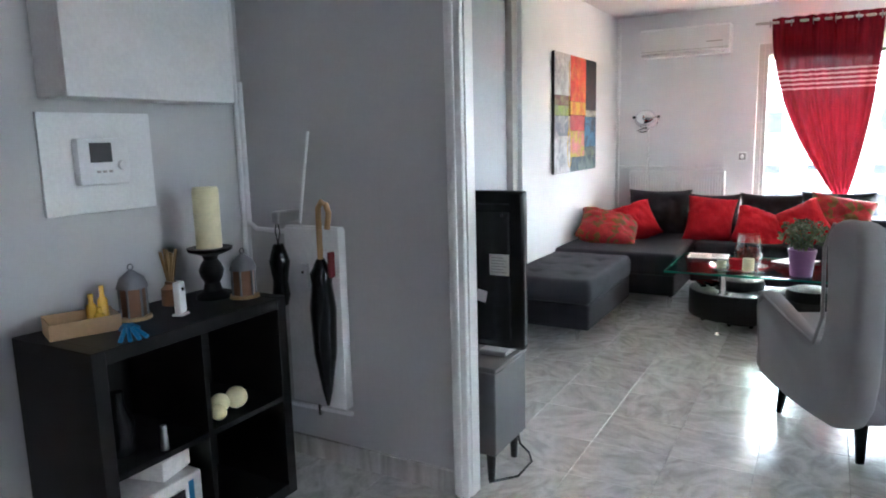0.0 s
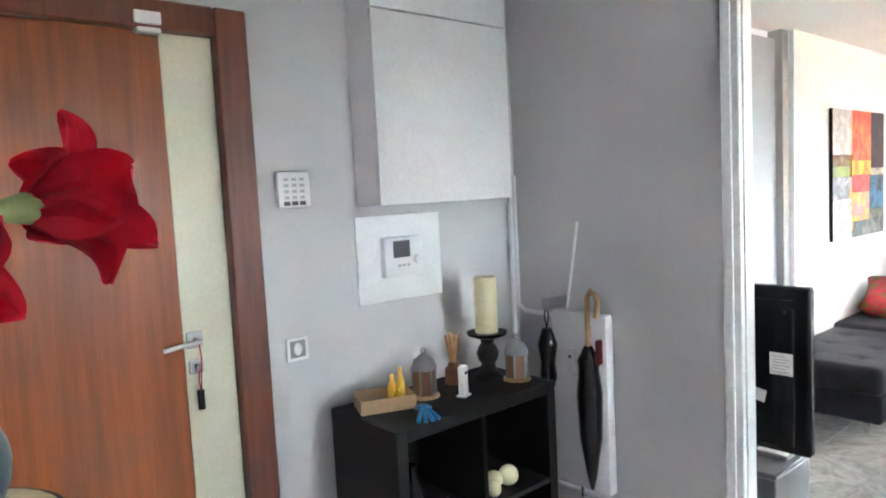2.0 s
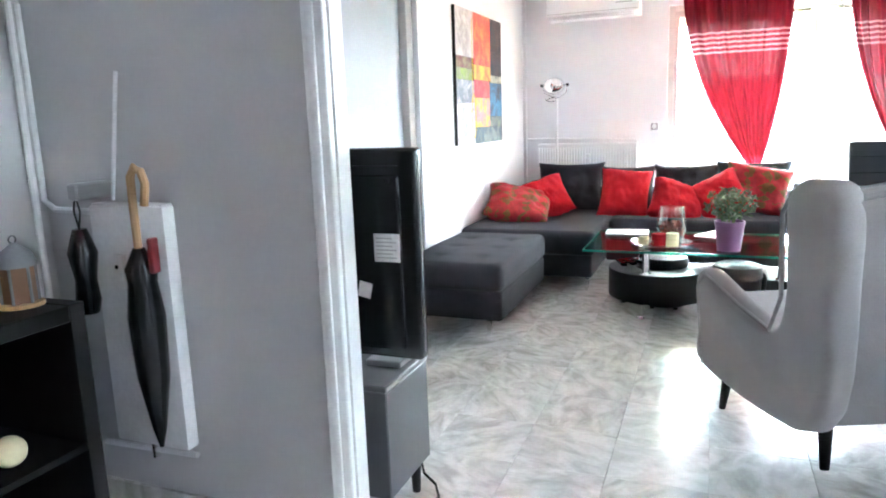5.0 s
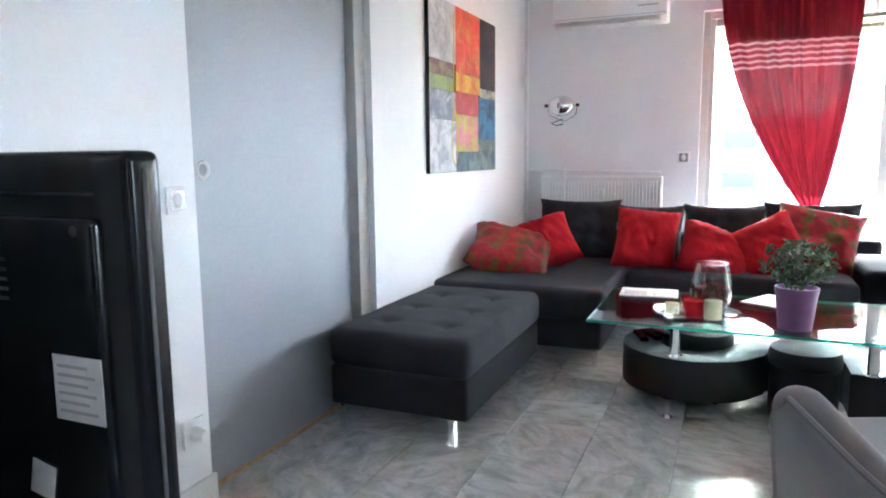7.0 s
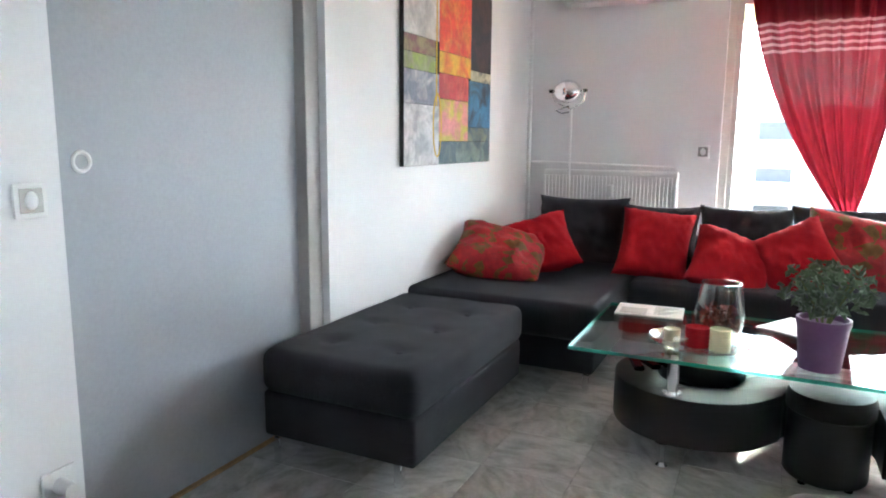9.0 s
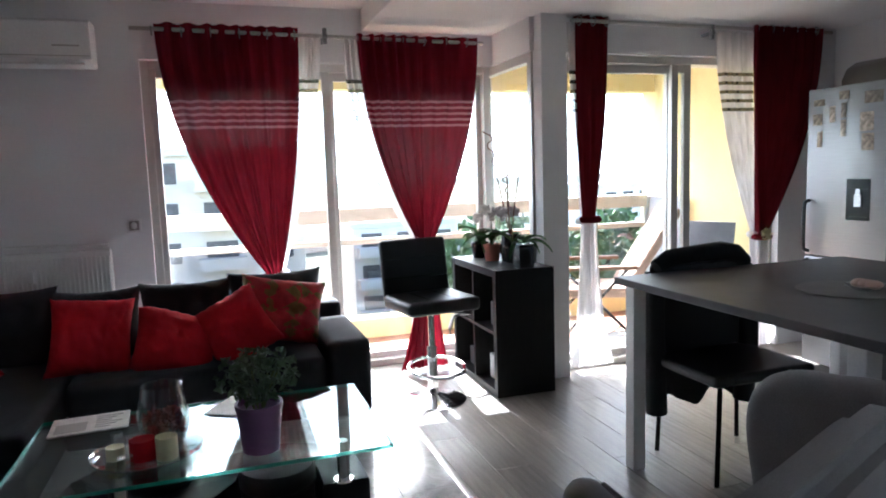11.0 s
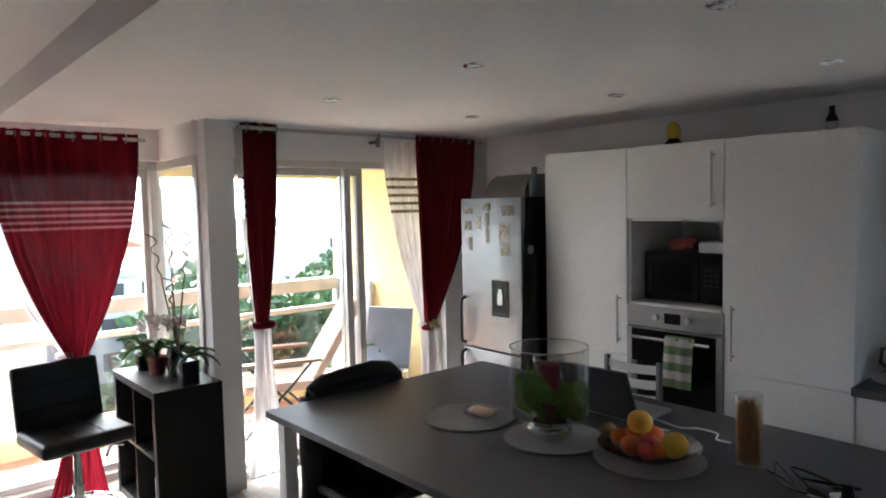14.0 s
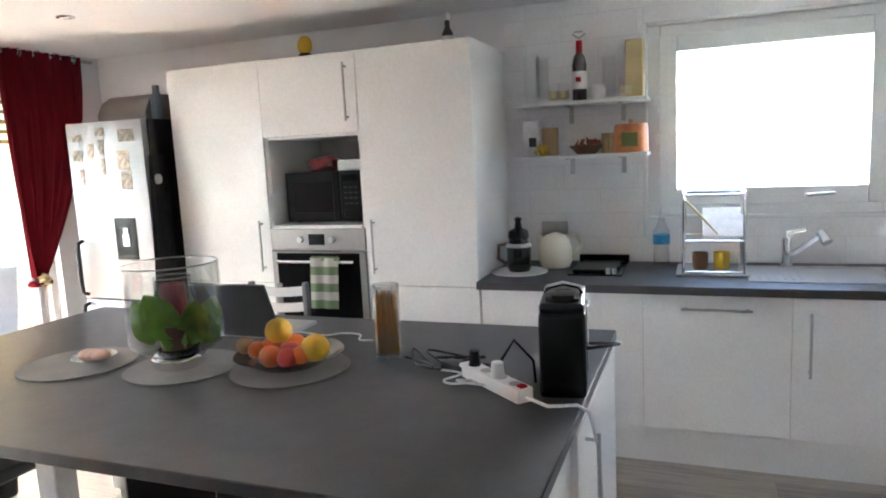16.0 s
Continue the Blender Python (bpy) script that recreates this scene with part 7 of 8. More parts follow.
for k, (x, y, z, lean, turn, ln, w) in enumerate(((-0.045, -0.025, 0.10, -24, -49, 0.175, 0.115), (0.0, -0.06, 0.07, 6, -40, 0.15, 0.10), (0.055, -0.055, 0.09, 22, -30, 0.14, 0.085), (-0.06, 0.05, 0.08, -14, -80, 0.16, 0.09), (0.07, 0.03, 0.08, 12, 60, 0.16, 0.09), (-0.02, -0.045, 0.06, -35, -55, 0.11, 0.075), (0.03, 0.07, 0.09, 5, 150, 0.16, 0.09), (0.03, -0.075, 0.065, 38, -45, 0.10, 0.07))):
    part("leaf", broad_leaf(ln, w, k * 1.7), M["vein"], hv, at=pose(x, y, z, 0, 0, turn) @ pose(0, 0, 0, 0, lean, 0))
part("pot", lathe(bmesh.new(), [(0, 0.06), (0.05, 0.06), (0.06, 0.14), (0, 0.14)]), M["brown"], hv)
M["redwax"] = mat("dark red wax", (0.26, 0.010, 0.022), 0.45, vary=0.15, bump=0.05)
part("candle", lathe(bmesh.new(), [(0, 0.142), (0.040, 0.142), (0.043, 0.16), (0.043, 0.262), (0.036, 0.276), (0.02, 0.272), (0, 0.268)], 24), M["redwax"], hv, "dark red candle")
part("inner_glass", lathe(bmesh.new(), [(0, 0.1405), (0.058, 0.1405), (0.060, 0.15), (0.060, 0.298), (0.0575, 0.298), (0.0575, 0.1415), (0, 0.1415)], 28), M["vaseglass"], hv)
# the same painted highlight on the inner glass
part("rim", tube(bmesh.new(), [(0.0588 * math.cos(k * math.pi / 16), 0.0588 * math.sin(k * math.pi / 16), 0.298) for k in range(32)], 0.002, 6, True), M["rimlight"], hv, "pale ring painted as the rim highlight")

lp = thing("laptop", "open dark laptop seen from behind", "laptop", pose(2.50, 4.12, BT))
part("base", box(-0.02, 0.22, -0.17, 0.17, 0, 0.016, 0.004, 1), M["steel"], lp)
part("screen", box(-0.012, 0.0, -0.17, 0.17, 0, 0.235, 0.004, 1), M["standgrey"], lp, "dark screen back", at=pose(-0.02, 0, 0.012, 0, -22, 0))
M["smoked"] = glass_mat("smoked bowl glass", (0.62, 0.59, 0.55), 0.06, 0.6)
fb = thing("fruit_bowl", "shallow glass bowl piled with fruit", "bowl", pose(2.19, 3.73, BT + 0.0045))
part("bowl", lathe(bmesh.new(), [(0, 0), (0.06, 0), (0.10, 0.012), (0.165, 0.045), (0.175, 0.05), (0.172, 0.053), (0.10, 0.018), (0.05, 0.006), (0, 0.006)], 36), M["smoked"], fb)
M["fruit_o"] = mat("orange peel", (0.62, 0.14, 0.02), 0.45, vary=0.12, bump=0.25, bump_scale=220, piece=0.12)
M["fruit_y"] = mat("yellow fruit skin", (0.66, 0.40, 0.03), 0.45, vary=0.2, bump=0.15, bump_scale=200)
M["fruit_r"] = mat("red fruit skin", (0.42, 0.05, 0.04), 0.45, vary=0.3, bump=0.1)
M["fruit_b"] = mat("brown fruit skin", (0.22, 0.13, 0.06), 0.7, vary=0.2, bump=0.3, bump_scale=200)
for x, y, z, r, m2, lab in ((-0.06, 0.03, 0.05, 0.037, "fruit_o", "orange"), (-0.07, -0.04, 0.052, 0.034, "fruit_r", "red apple"), (0.0, 0.07, 0.055, 0.038, "fruit_o", "orange"), (-0.03, 0.10, 0.058, 0.03, "fruit_o", "small orange"), (-0.01, -0.01, 0.05, 0.038, "fruit_r", "red apple"),
                            (0.06, 0.02, 0.055, 0.04, "fruit_o", "orange"), (-0.02, -0.11, 0.075, 0.046, "fruit_y", "yellow fruit"), (0.0, 0.035, 0.118, 0.044, "fruit_y", "yellow fruit"), (-0.03, 0.145, 0.07, 0.03, "fruit_b", "brown kiwi"), (-0.05, -0.075, 0.058, 0.03, "fruit_o", "orange")):
    b = bmesh.new()
    bmesh.ops.create_uvsphere(b, u_segments=18, v_segments=12, radius=r, matrix=Matrix.Diagonal((1, 1, 0.93, 1)))
    for v in b.verts:
        v.co *= 1 + 0.05 * noise.noise(v.co * 30 + Vector((x, y, 0)) * 40)
    solid("fruit", b, M[m2], "ripe " + lab + " lying in the glass bowl", "fruit", pose(2.19 + x, 3.73 + y, BT + 0.0045 + z), "fruit in the bowl")
pj = thing("pasta_jar", "tall glass jar full of spaghetti", "jar", pose(2.37, 3.465, BT))
part("glass", lathe(bmesh.new(), [(0, 0), (0.045, 0), (0.045, 0.245), (0.042, 0.245), (0.042, 0.014), (0, 0.012)], 24), M["tumbler"], pj)
M["pasta"] = mat("spaghetti", (0.50, 0.24, 0.07), 0.6, vary=0.1, island=0.2, bump=0.0)
rnd = random.Random(5)
for k in range(46):
    a, r = rnd.uniform(0, 6.28), 0.038 * math.sqrt(rnd.random())
    a2 = a + rnd.uniform(-0.3, 0.3)
    part("spaghetti", rod(bmesh.new(), (r * math.cos(a), r * math.sin(a), 0.016), (r * math.cos(a2), r * math.sin(a2), 0.175 + 0.05 * rnd.random()), 0.004, seg=5), M["pasta"], pj)
M["smokedlid"] = mat("dark brown glossy plastic", (0.022, 0.014, 0.010), 0.22, vary=0.1, bump=0.0)
cm = thing("coffee_machine", "black capsule coffee machine with chrome trim", "coffee machine", pose(2.25, 2.855, BT, 0, 0, 8))
part("body", box(-0.14, 0.10, -0.062, 0.062, 0.0, 0.235, 0.018, 3), M["plastic"], cm)
part("top_cover", box(-0.135, 0.12, -0.060, 0.060, 0.225, 0.258, 0.016, 4), M["plastic"], cm)
part("lid", lathe(bmesh.new(), [(0, 0.258), (0.045, 0.258), (0.047, 0.262), (0.045, 0.274), (0.03, 0.279), (0, 0.280)], 24, at=(-0.07, 0, 0)), M["smokedlid"], cm, "dark brown round lid")
part("lever", tube(bmesh.new(), [(0.02, -0.05, 0.258), (0.0, -0.045, 0.275), (-0.01, 0, 0.288), (0.0, 0.045, 0.275), (0.02, 0.05, 0.258)], 0.007), M["chrome"], cm, "chrome lever")
part("side_trim", box(-0.02, 0.10, -0.066, -0.062, 0.04, 0.22, 0.002, 1), M["chrome"], cm, "chrome side trim")
part("button", box(0.02, 0.05, -0.07, -0.065, 0.20, 0.225, 0.002, 1), M["steel"], cm)
part("drip_tray", lathe(bmesh.new(), [(0, 0), (0.05, 0), (0.05, 0.03), (0, 0.03)], 20, at=(0.13, -0.01, 0)), M["steel"], cm)
part("cup_holder", tube(bmesh.new(), [(-0.02, -0.06, 0.105), (0.0, -0.13, 0.11), (0.03, -0.15, 0.105), (0.05, -0.12, 0.10), (0.05, -0.06, 0.10)], 0.005), M["plastic"], cm)
ps = thing("power_strip", "white multi-socket power strip with plugs", "power strip", pose(2.16, 3.04, BT, 0, 0, 50))
part("body", box(-0.15, 0.15, -0.026, 0.026, 0, 0.04, 0.006, 2), M["white"], ps)
for k in range(4):
    part("outlet", lathe(bmesh.new(), [(0.019, 0.0405), (0.019, 0.0415), (0.016, 0.0415), (0.016, 0.0405)], 16, at=(-0.105 + 0.07 * k, 0, 0)), M["taupe"], ps)
part("plug", rod(bmesh.new(), (0.10, 0, 0.04), (0.10, 0, 0.085), 0.018, 0.014), M["plastic"], ps, "black plug")
part("plug", rod(bmesh.new(), (-0.02, 0, 0.04), (-0.02, 0, 0.08), 0.02, 0.016), M["white"], ps)
part("switch", box(-0.145, -0.125, -0.01, 0.01, 0.04, 0.046), M["red"], ps, "red rocker switch")
solid("power_adapter", box(-0.05, 0.05, -0.025, 0.025, 0, 0.03, 0.006, 2), M["plastic"], "black power adapter on the table", "adapter", pose(2.27, 3.19, BT, 0, 0, 60))


def squiggle(seed, a, b2, n, spread, z):
    rnd = random.Random(seed)
    keys = [Vector((*a, z))] + [Vector((rnd.uniform(-1, 1) * spread + (a[0] + (b2[0] - a[0]) * k / n), rnd.uniform(-1, 1) * spread + (a[1] + (b2[1] - a[1]) * k / n), z + 0.012 * rnd.random())) for k in range(1, n)] + [Vector((*b2, z))]
    pts = []
    for i in range(len(keys) - 1):
        p0, p1, p2, p3 = keys[max(i - 1, 0)], keys[i], keys[i + 1], keys[min(i + 2, len(keys) - 1)]
        for s in range(8):
            u = s / 8
            pts.append(0.5 * ((2 * p1) + (p2 - p0) * u + (2 * p0 - 5 * p1 + 4 * p2 - p3) * u * u + (3 * p1 - p0 - 3 * p2 + p3) * u ** 3))
    return pts + [keys[-1]]


solid("cable", tube(bmesh.new(), squiggle(4, (2.36, 3.40), (2.30, 3.16), 12, 0.10, BT + 0.006), 0.004, 6), M["plastic"], "tangled black cable on the table", "cable")
solid("cable", tube(bmesh.new(), squiggle(7, (2.26, 3.24), (2.16, 3.05), 7, 0.08, BT + 0.006), 0.0035, 6), M["white"], "loose white cable on the table", "cable")
solid("cable", tube(bmesh.new(), squiggle(9, (2.52, 3.60), (2.52, 4.0), 6, 0.06, BT + 0.006), 0.0035, 6), M["white"], "white charging cable beside the laptop", "cable")
solid("cable", tube(bmesh.new(), [(2.10, 3.0, BT + 0.10), (2.13, 2.97, BT + 0.15), (2.18, 2.93, BT + 0.08), (2.20, 2.93, BT + 0.01)], 0.004, 6), M["plastic"], "black cable of the coffee machine", "cable")
solid("cable", tube(bmesh.new(), [(2.07, 2.93, BT + 0.015), (2.03, 2.86, BT + 0.01), (2.06, 2.79, BT + 0.008), (2.09, 2.765, BT - 0.02), (2.13, 2.745, BT - 0.15), (2.16, 2.74, BT - 0.40), (2.16, 2.74, 0.02)], 0.005, 6), M["white"], "white power cord hanging off the table", "cable")

# ---- chairs at the table ----
M["jacket"] = mat("black jacket cloth", (0.010, 0.010, 0.011), 0.85, vary=0.2, bump=0.4, bump_scale=60)
ch = thing("dining_chair", "black chair with thin legs at the table end", "chair", pose(2.0, 5.06, 0))
part("seat", box(-0.27, 0.27, -0.22, 0.22, 0.44, 0.49, 0.02, 3), M["leather"], ch)
part("backrest", box(-0.23, 0.23, 0.20, 0.24, 0.49, 0.91, 0.015, 3), M["leather"], ch)
for x in (-0.22, 0.22):
    for y in (-0.19, 0.21):
        part("leg", rod(bmesh.new(), (x * 1.08, y * 1.05, 0), (x, y, 0.45), 0.011), M["plastic"], ch)
jk = thing("jacket", "black jacket draped over the chair back", "jacket", pose(2.0, 5.28, 0))
b = bmesh.new()
n, m2, g = 22, 26, []
for i in range(n + 1):
    for j in range(m2 + 1):
        u, v = 2 * i / n - 1, j / m2
        drop = 0.955 - 0.72 * v - 0.10 * v * noise.noise(Vector((u * 2.5, 1.3, 0)))
        out = 0.03 + 0.035 * min(1, v * 3) + 0.035 * noise.noise(Vector((u * 3, v * 4, 2.0)))
        g.append(b.verts.new((u * (0.26 + 0.03 * v), out, drop - 0.05 * u * u)))
for i in range(n):
    for j in range(m2):
        b.faces.new((g[i * (m2 + 1) + j], g[(i + 1) * (m2 + 1) + j], g[(i + 1) * (m2 + 1) + j + 1], g[i * (m2 + 1) + j + 1]))
bmesh.ops.solidify(b, geom=b.faces[:], thickness=0.02)
part("back_panel", b, M["jacket"], jk)
part("collar", tube(bmesh.new(), [(-0.25, -0.01, 0.90), (-0.18, -0.015, 0.945), (-0.05, -0.02, 0.955), (0.1, -0.02, 0.965), (0.20, -0.01, 0.945), (0.26, 0.0, 0.89)], 0.042, 10), M["jacket"], jk)
for s in (-1, 1):
    part("sleeve", tube(bmesh.new(), [(s * 0.25, 0.0, 0.88), (s * 0.275, -0.02, 0.66), (s * 0.27, -0.03, 0.40), (s * 0.255, -0.02, 0.20)], 0.05, 10), M["jacket"], jk)
M["slat"] = mat("pale painted wood", (0.62, 0.61, 0.59), 0.45, vary=0.06, bump=0.05)
M["slatframe"] = mat("grey painted frame", (0.13, 0.13, 0.135), 0.5, vary=0.08, bump=0.05)
ch = thing("slat_chair", "grey chair with pale bowed slats in its back", "chair", pose(3.10, 4.495, 0))
for y in (-0.16, 0.16):
    part("rear_post", box(0.135, 0.165, y - 0.013, y + 0.013, 0, 0.945, 0.006, 2), M["slatframe"], ch)
    part("leg", box(-0.22, -0.185, y - 0.015, y + 0.015, 0, 0.43, 0.006, 2), M["slatframe"], ch)
part("middle_post", box(0.158, 0.172, -0.014, 0.014, 0.4605, 0.935, 0.003, 1), M["slatframe"], ch)
part("seat", box(-0.235, 0.18, -0.19, 0.19, 0.43, 0.46, 0.008, 2), M["slat"], ch)
for z in (0.56, 0.64, 0.72, 0.80, 0.88):
    part("slat", prism(bmesh.new(), [(-0.148, z), (-0.07, z - 0.008), (0.0, z - 0.011), (0.07, z - 0.008), (0.148, z), (0.148, z + 0.045), (0.07, z + 0.037), (0.0, z + 0.034), (-0.07, z + 0.037), (-0.148, z + 0.045)], 0.142, 0.156, 0.002, "x", 1), M["slat"], ch)

# ---- balcony things ----
lc = thing("lounge_chair", "reclining garden chair with pale cushion and dark arms", "lounge chair", pose(2.72, 7.55, -0.03, 0, 0, 70))
M["beige"] = mat("beige garden cushion", (0.40, 0.27, 0.21), 0.9, vary=0.1, bump=0.2)
part("seat_pad", box(-0.26, 0.26, -0.3, 0.28, 0.36, 0.44, 0.03, 3), M["beige"], lc)
part("back_pad", box(-0.26, 0.26, -0.03, 0.04, 0, 0.75, 0.03, 3), M["beige"], lc, at=pose(0, -0.28, 0.42, 32, 0, 0))
for k in range(5):
    part("seam", box(-0.262, 0.262, 0.039, 0.046, 0.12 + 0.13 * k, 0.128 + 0.13 * k), M["brown"], lc, at=pose(0, -0.28, 0.42, 32, 0, 0))
for s in (-1, 1):
    part("armrest", box(s * 0.33 - 0.035, s * 0.33 + 0.035, -0.32, 0.30, 0.60, 0.63, 0.01, 2), M["brown"], lc, "dark wooden armrest")
    part("frame_bar", tube(bmesh.new(), [(s * 0.31, 0.32, 0), (s * 0.31, -0.25, 0.60)], 0.012), M["plastic"], lc)
    part("frame_bar", tube(bmesh.new(), [(s * 0.31, -0.35, 0), (s * 0.31, 0.25, 0.60)], 0.012), M["plastic"], lc)
M["mesh_grey"] = mat("grey mesh fabric", (0.17, 0.20, 0.24), 0.8, vary=0.1, bump=0.2, bump_scale=200)
gc = thing("garden_chair", "grey mesh garden chair on the balcony", "garden chair", pose(3.40, 7.12, -0.03, 0, 0, 115))
part("backrest", box(-0.22, 0.22, -0.012, 0.012, 0, 0.52, 0.01, 2), M["mesh_grey"], gc, at=pose(0, -0.22, 0.42, 12, 0, 0))
part("seat", box(-0.22, 0.22, -0.22, 0.22, 0.40, 0.42, 0.01, 2), M["slide"], gc)
for x in (-0.21, 0.21):
    for y in (-0.2, 0.2):
        part("leg", rod(bmesh.new(), (x, y * 1.15, 0), (x, y, 0.41), 0.012), M["steel"], gc)
gc = thing("folded_chair", "tall grey folding chair against the yellow wall", "garden chair", pose(3.66, 7.95, -0.03, 0, 0, 95))
part("backrest", box(-0.24, 0.24, -0.015, 0.015, 0.1, 1.10, 0.012, 2), M["slide"], gc, at=pose(0, 0, 0.02, 8, 0, 0))
part("rail", tube(bmesh.new(), [(-0.25, 0, 0.0), (-0.25, -0.13, 1.12), (0.25, -0.13, 1.12), (0.25, 0, 0.0)], 0.013), M["steel"], gc)
pp = thing("balcony_plant", "leafy plant in a red clay pot", "plant", pose(3.72, 7.35, -0.03))
part("stand", lathe(bmesh.new(), [(0, 0), (0.14, 0), (0.12, 0.30), (0, 0.30)], 18), M["wood"], pp)
part("pot", lathe(bmesh.new(), [(0, 0.30), (0.09, 0.30), (0.12, 0.46), (0.11, 0.46), (0, 0.44)], 20), M["clay"], pp)
for k in range(12):
    part("leaf", blade(0.22 + 0.02 * (k % 4), 0.05, 0.7 + 0.1 * (k % 5)), M["leaf"], pp, at=pose(0, 0, 0.44, 0, 0, 30 * k))
pp = thing("balcony_plant", "small plant in a yellow-green pot", "plant", pose(3.62, 7.02, -0.03))
part("pot", lathe(bmesh.new(), [(0, 0), (0.07, 0), (0.095, 0.17), (0.085, 0.17), (0, 0.15)], 20), M["yellowoil"], pp)
for k in range(9):
    part("leaf", blade(0.16 + 0.02 * (k % 3), 0.04, 0.7), M["leaf"], pp, at=pose(0, 0, 0.15, 0, 0, 40 * k))
solid("flip_flops", box(-0.05, 0.05, -0.12, 0.12, 0, 0.015, 0.006, 2), M["paper"], "pale sandals on the balcony floor", "sandals", pose(1.0, 7.9, -0.03, 0, 0, 60))

# ---- the town below ----
GZ = -16.0
HAZE = 1.0
M["lawn"] = mat("mown grass and paths", (0.15, 0.15, 0.10), 0.95, vary=0.35, scale=0.06, grain=0.2, grain_scale=2, bump=0.0)
M["facade"] = mat("pale plaster facade", (0.58, 0.50, 0.42), 0.9, vary=0.06, scale=0.3, bump=0.0)
M["haze_far"] = bpy.data.materials.new("bright hazy sky above the horizon")
M["haze_far"].use_nodes = True
hz = M["haze_far"].node_tree.nodes["Principled BSDF"]
hz.inputs["Base Color"].default_value = (0.8, 0.8, 0.8, 1)
hz.inputs["Emission Color"].default_value = (1.0, 0.985, 0.96, 1)
hz.inputs["Emission Strength"].default_value = HAZE
setting("backdrop_haze", box(-3000, 3000, 1500, 1502, GZ, 620), M["haze_far"], "bright hazy sky over the horizon", "backdrop")
setting("backdrop_haze_east", box(1500, 1502, -1490, 1490, GZ, 620), M["haze_far"], "bright hazy sky over the horizon", "backdrop")
M["facade2"] = mat("white plaster facade", (0.66, 0.62, 0.56), 0.9, vary=0.06, scale=0.3, bump=0.0)
M["roof"] = mat("clay tile roof", (0.34, 0.15, 0.09), 0.9, vary=0.2, scale=1, bump=0.0)
M["windowdark"] = mat("dark window panes", (0.11, 0.10, 0.095), 0.9, spec=0.05, vary=0.2, bump=0.0)
M["crown"] = mat("tree foliage", (0.085, 0.135, 0.045), 0.7, vary=0.25, scale=0.6, island=0.4, bump=0.0)
M["bark"] = mat("tree bark", (0.10, 0.075, 0.05), 0.9, vary=0.2, bump=0.3, bump_scale=20)
setting("ground", box(-1800, 1800, -1800, 1800, GZ - 1, GZ), M["lawn"], "grassy ground far below the balcony", "ground")


def block(x, y, w, d, top, m2, label, floors, bays, turn=0, roof=False):
    t = thing("apartment_building", label, "building", pose(x, y, GZ, 0, 0, turn))
    h = top - GZ
    part("wall", box(-w / 2, w / 2, -d / 2, d / 2, 0, h), M[m2], t)
    if roof:
        part("roof", prism(bmesh.new(), [(-d / 2 - 0.4, h), (d / 2 + 0.4, h), (0, h + d * 0.22)], -w / 2 - 0.4, w / 2 + 0.4, 0, "x"), M["roof"], t)
    else:
        part("roof", box(-w / 2 - 0.3, w / 2 + 0.3, -d / 2 - 0.3, d / 2 + 0.3, h, h + 0.5), M["concrete"], t)
    fh = h / floors
    for i in range(floors):
        for j in range(bays):
            cx = -w / 2 + w * (j + 0.5) / bays
            ww = w / bays * 0.28
            win = part("window", box(cx - ww, cx + ww, -d / 2 - 0.06, -d / 2 + 0.1, i * fh + fh * 0.3, i * fh + fh * 0.82), M["windowdark"], t)
            if not roof and j % 2 == 0:
                part("balcony", box(cx - ww * 1.5, cx + ww * 1.5, -d / 2 - 1.1, -d / 2, i * fh + fh * 0.1, i * fh + fh * 0.40), M[m2], t)
    return t


block(-9.5, 58, 30, 12, 3.0, "facade", "pale apartment block with balconies", 7, 8)
block(14.5, 64, 9, 14, -3.0, "facade2", "lower white apartment block", 5, 3)
block(43, 75, 12, 12, -1.0, "facade2", "white apartment tower among trees", 6, 4, 20)
block(60, 120, 40, 14, -5.0, "facade", "long pale apartment block", 4, 12, 15)
block(-40, 90, 30, 12, -2.0, "facade2", "white apartment block behind trees", 5, 9, -10)
for k, (x, y) in enumerate(((20, 60), (30, 95), (38, 62), (52, 90), (26, 130), (70, 85), (80, 130), (45, 150), (100, 160), (15, 160), (120, 200), (60, 210), (-15, 150))):
    block(x, y, 11 + k % 4 * 2, 9, -9.5 + (k % 3), "facade" if k % 2 else "facade2", "pale house with a clay tile roof", 2, 3, k * 23, True)


def tree(x, y, h, r, seed):
    t = thing("tree", "leafy green tree below the balcony", "tree", pose(x, y, GZ), "trees of the park")
    rnd = random.Random(seed)
    b = tube(bmesh.new(), [(0, 0, -0.3), (0.1, 0.05, h * 0.3), (0.0, 0.1, h * 0.6)], 0.25)
    part("trunk", b, M["bark"], t)
    for k in range(5):
        a = k * 1.3 + seed
        part("limb", rod(bmesh.new(), (0, 0.05, h * (0.35 + 0.05 * k)), (r * 0.6 * math.cos(a), r * 0.6 * math.sin(a), h * (0.6 + 0.06 * k)), 0.12, 0.04, 6), M["bark"], t)
    part("crown", leaf_cloud(900, (0, 0, h * 0.68), (r, r, h * 0.34), r * 0.22, seed, 0.8), M["crown"], t)


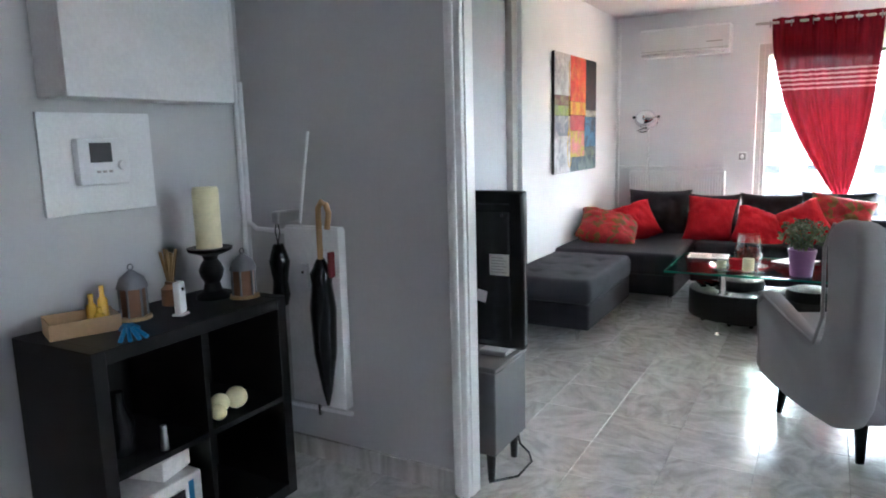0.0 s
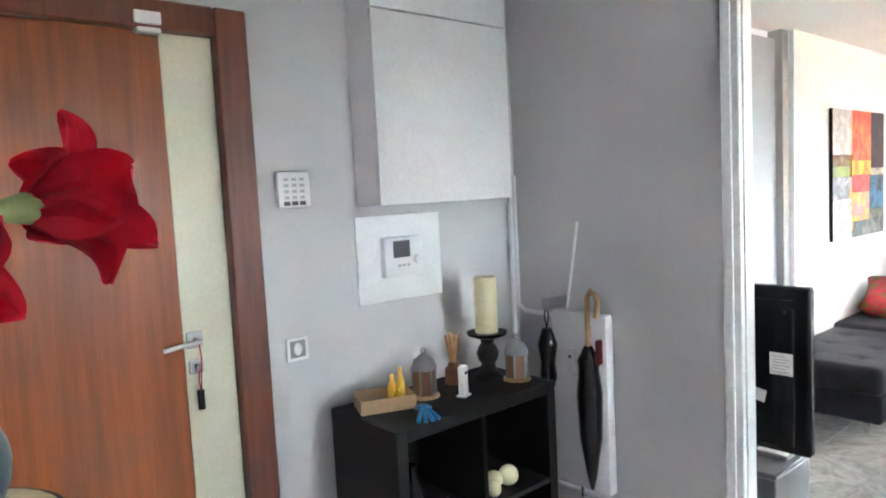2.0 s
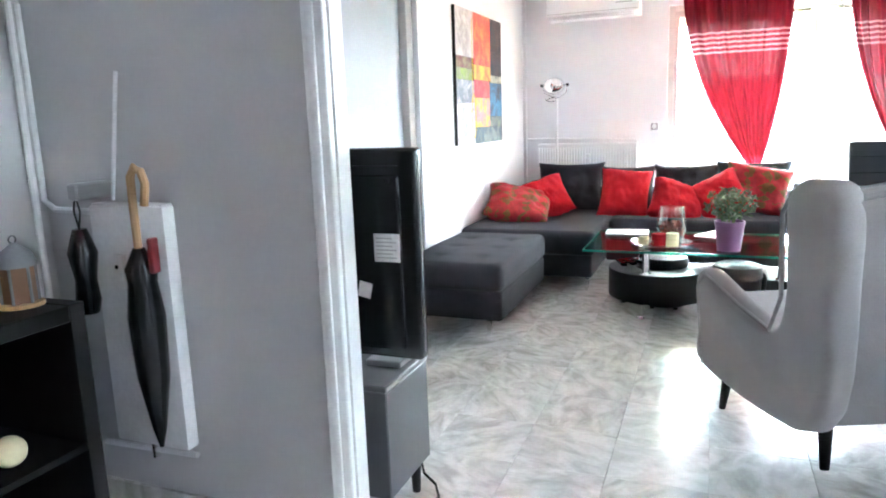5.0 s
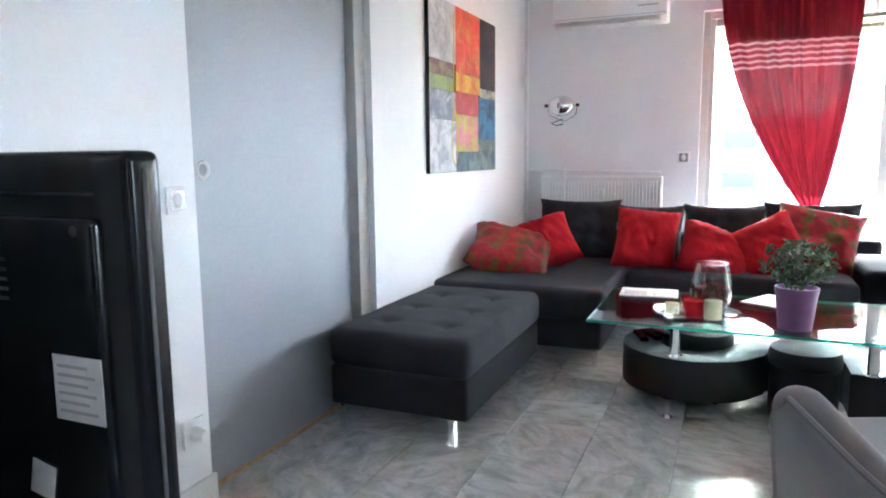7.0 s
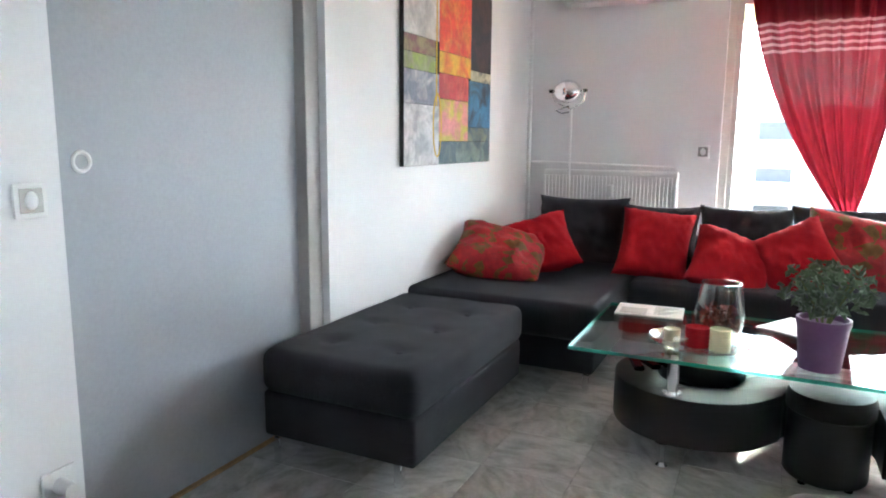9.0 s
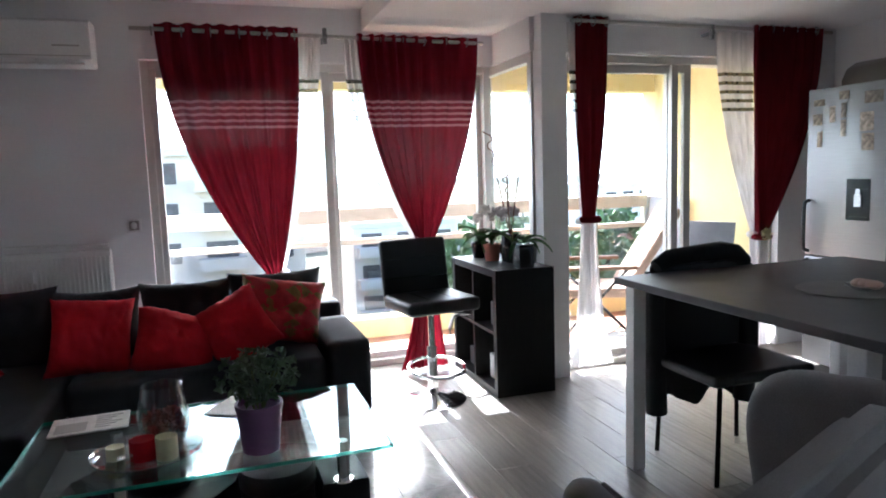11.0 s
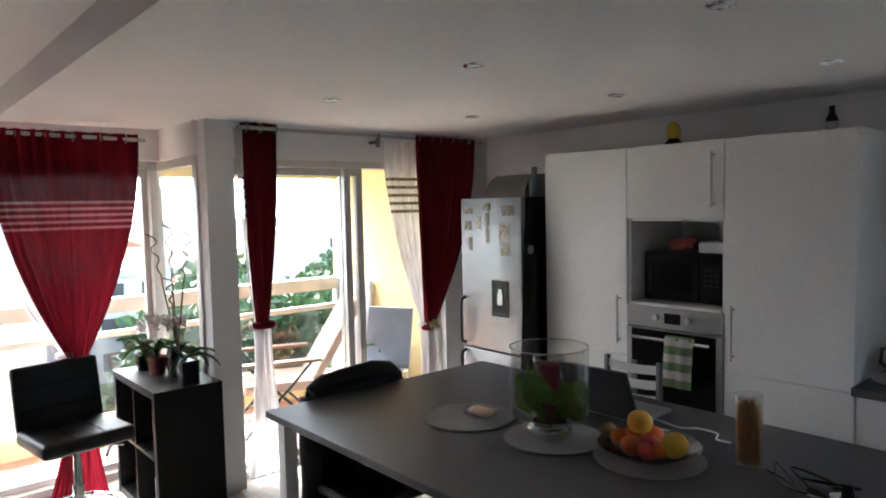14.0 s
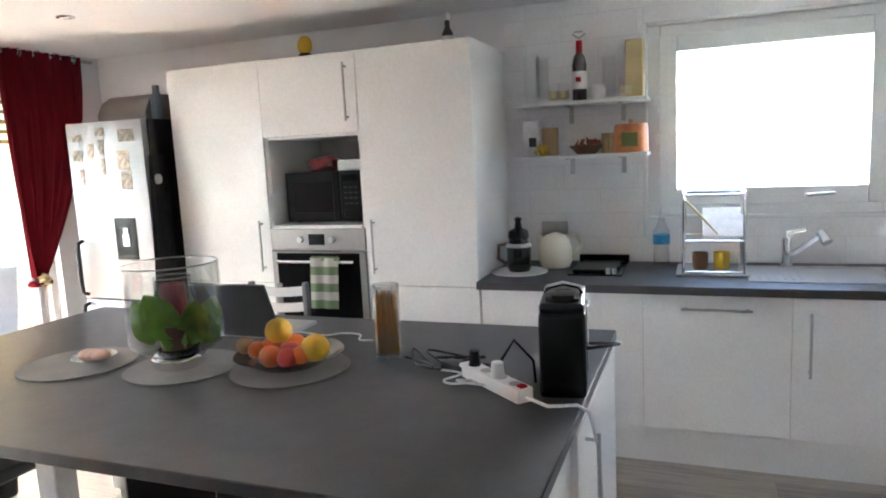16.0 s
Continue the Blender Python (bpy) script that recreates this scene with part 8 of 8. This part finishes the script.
for k, (x, y, h, r) in enumerate(((15.5, 44, 13.5, 4.2), (20, 50, 13, 4.5), (12.0, 38, 11, 3.5), (25, 47, 12, 4.0), (30, 55, 12, 4.2), (36, 52, 12.5, 4.0), (40, 66, 13, 4.6), (33, 40, 10, 3.5), (48, 60, 12, 4.2), (54, 72, 13, 5), (8, 36, 8, 3.2), (4, 33, 7, 3.0), (22, 36, 9, 3.4), (28, 70, 13, 5), (-2, 36, 7, 3.0))):
    tree(x, y, h, r, 20 + k)

# ---- floor pieces ----
laid(floor_living, "tile", WX, 0.748, SY, FY + 0.06, 0.33, 0.33, M["marble"])
laid(floor_kitchen, "plank", 0.762, EX, 1.0, FY + 0.06, 0.19, 1.2, M["plank"], shift=0.43)

M["tile_joint"] = mat("pale joint mortar", (0.60, 0.59, 0.58), 0.9, bump=0.1)
tiles = setting("tile_wall", bx(bx(bx(box(EX - 0.003, EX - 0.0005, 1.02, 1.574, 0.905, LOW - 0.002), EX - 0.003, EX - 0.0005, 2.786, 3.545, 0.905, LOW - 0.002), EX - 0.003, EX - 0.0005, 1.574, 2.786, 0.905, 1.139), EX - 0.003, EX - 0.0005, 1.574, 2.786, 2.171, LOW - 0.002), M["tile_joint"], "white tiled splashback wall", "wall")
made, row = {}, 0
z = 0.905
while z < LOW - 0.02:
    z1 = min(z + 0.135, LOW - 0.002)
    y = 1.02 - (0.2 if row % 2 else 0.0)
    while y < 3.54:
        for ya, yb in ((max(y, 1.02), min(y + 0.4, 3.545)),):
            blocked = yb > 1.575 and ya < 2.785 and z1 > 1.14 and z < 2.17
            spans = [(ya, yb, z, z1)]
            if blocked:
                spans = [(ya, min(yb, 1.573), z, z1), (max(ya, 2.787), yb, z, z1)]
                ma, mb = max(ya, 1.575), min(yb, 2.785)
                spans += [(ma, mb, z, 1.138)] if z < 1.12 else []
                spans += [(ma, mb, 2.172, z1)] if z1 > 2.19 else []
            for a, b2, za, zb in spans:
                if b2 - a > 0.015:
                    key = (round(b2 - a, 3), round(zb - za, 3))
                    if key not in made:
                        made[key] = mesh_of(box(-0.0045, -0.001, -key[0] / 2 + 0.0008, key[0] / 2 - 0.0008, -key[1] / 2 + 0.0008, key[1] / 2 - 0.0008, 0.0006, 1), M["tile"], False)
                    ob = new("tile", made[key])
                    ob.parent = tiles
                    ob.location = (EX, (a + b2) / 2, (za + zb) / 2)
        y += 0.4
    z, row = z1, row + 1
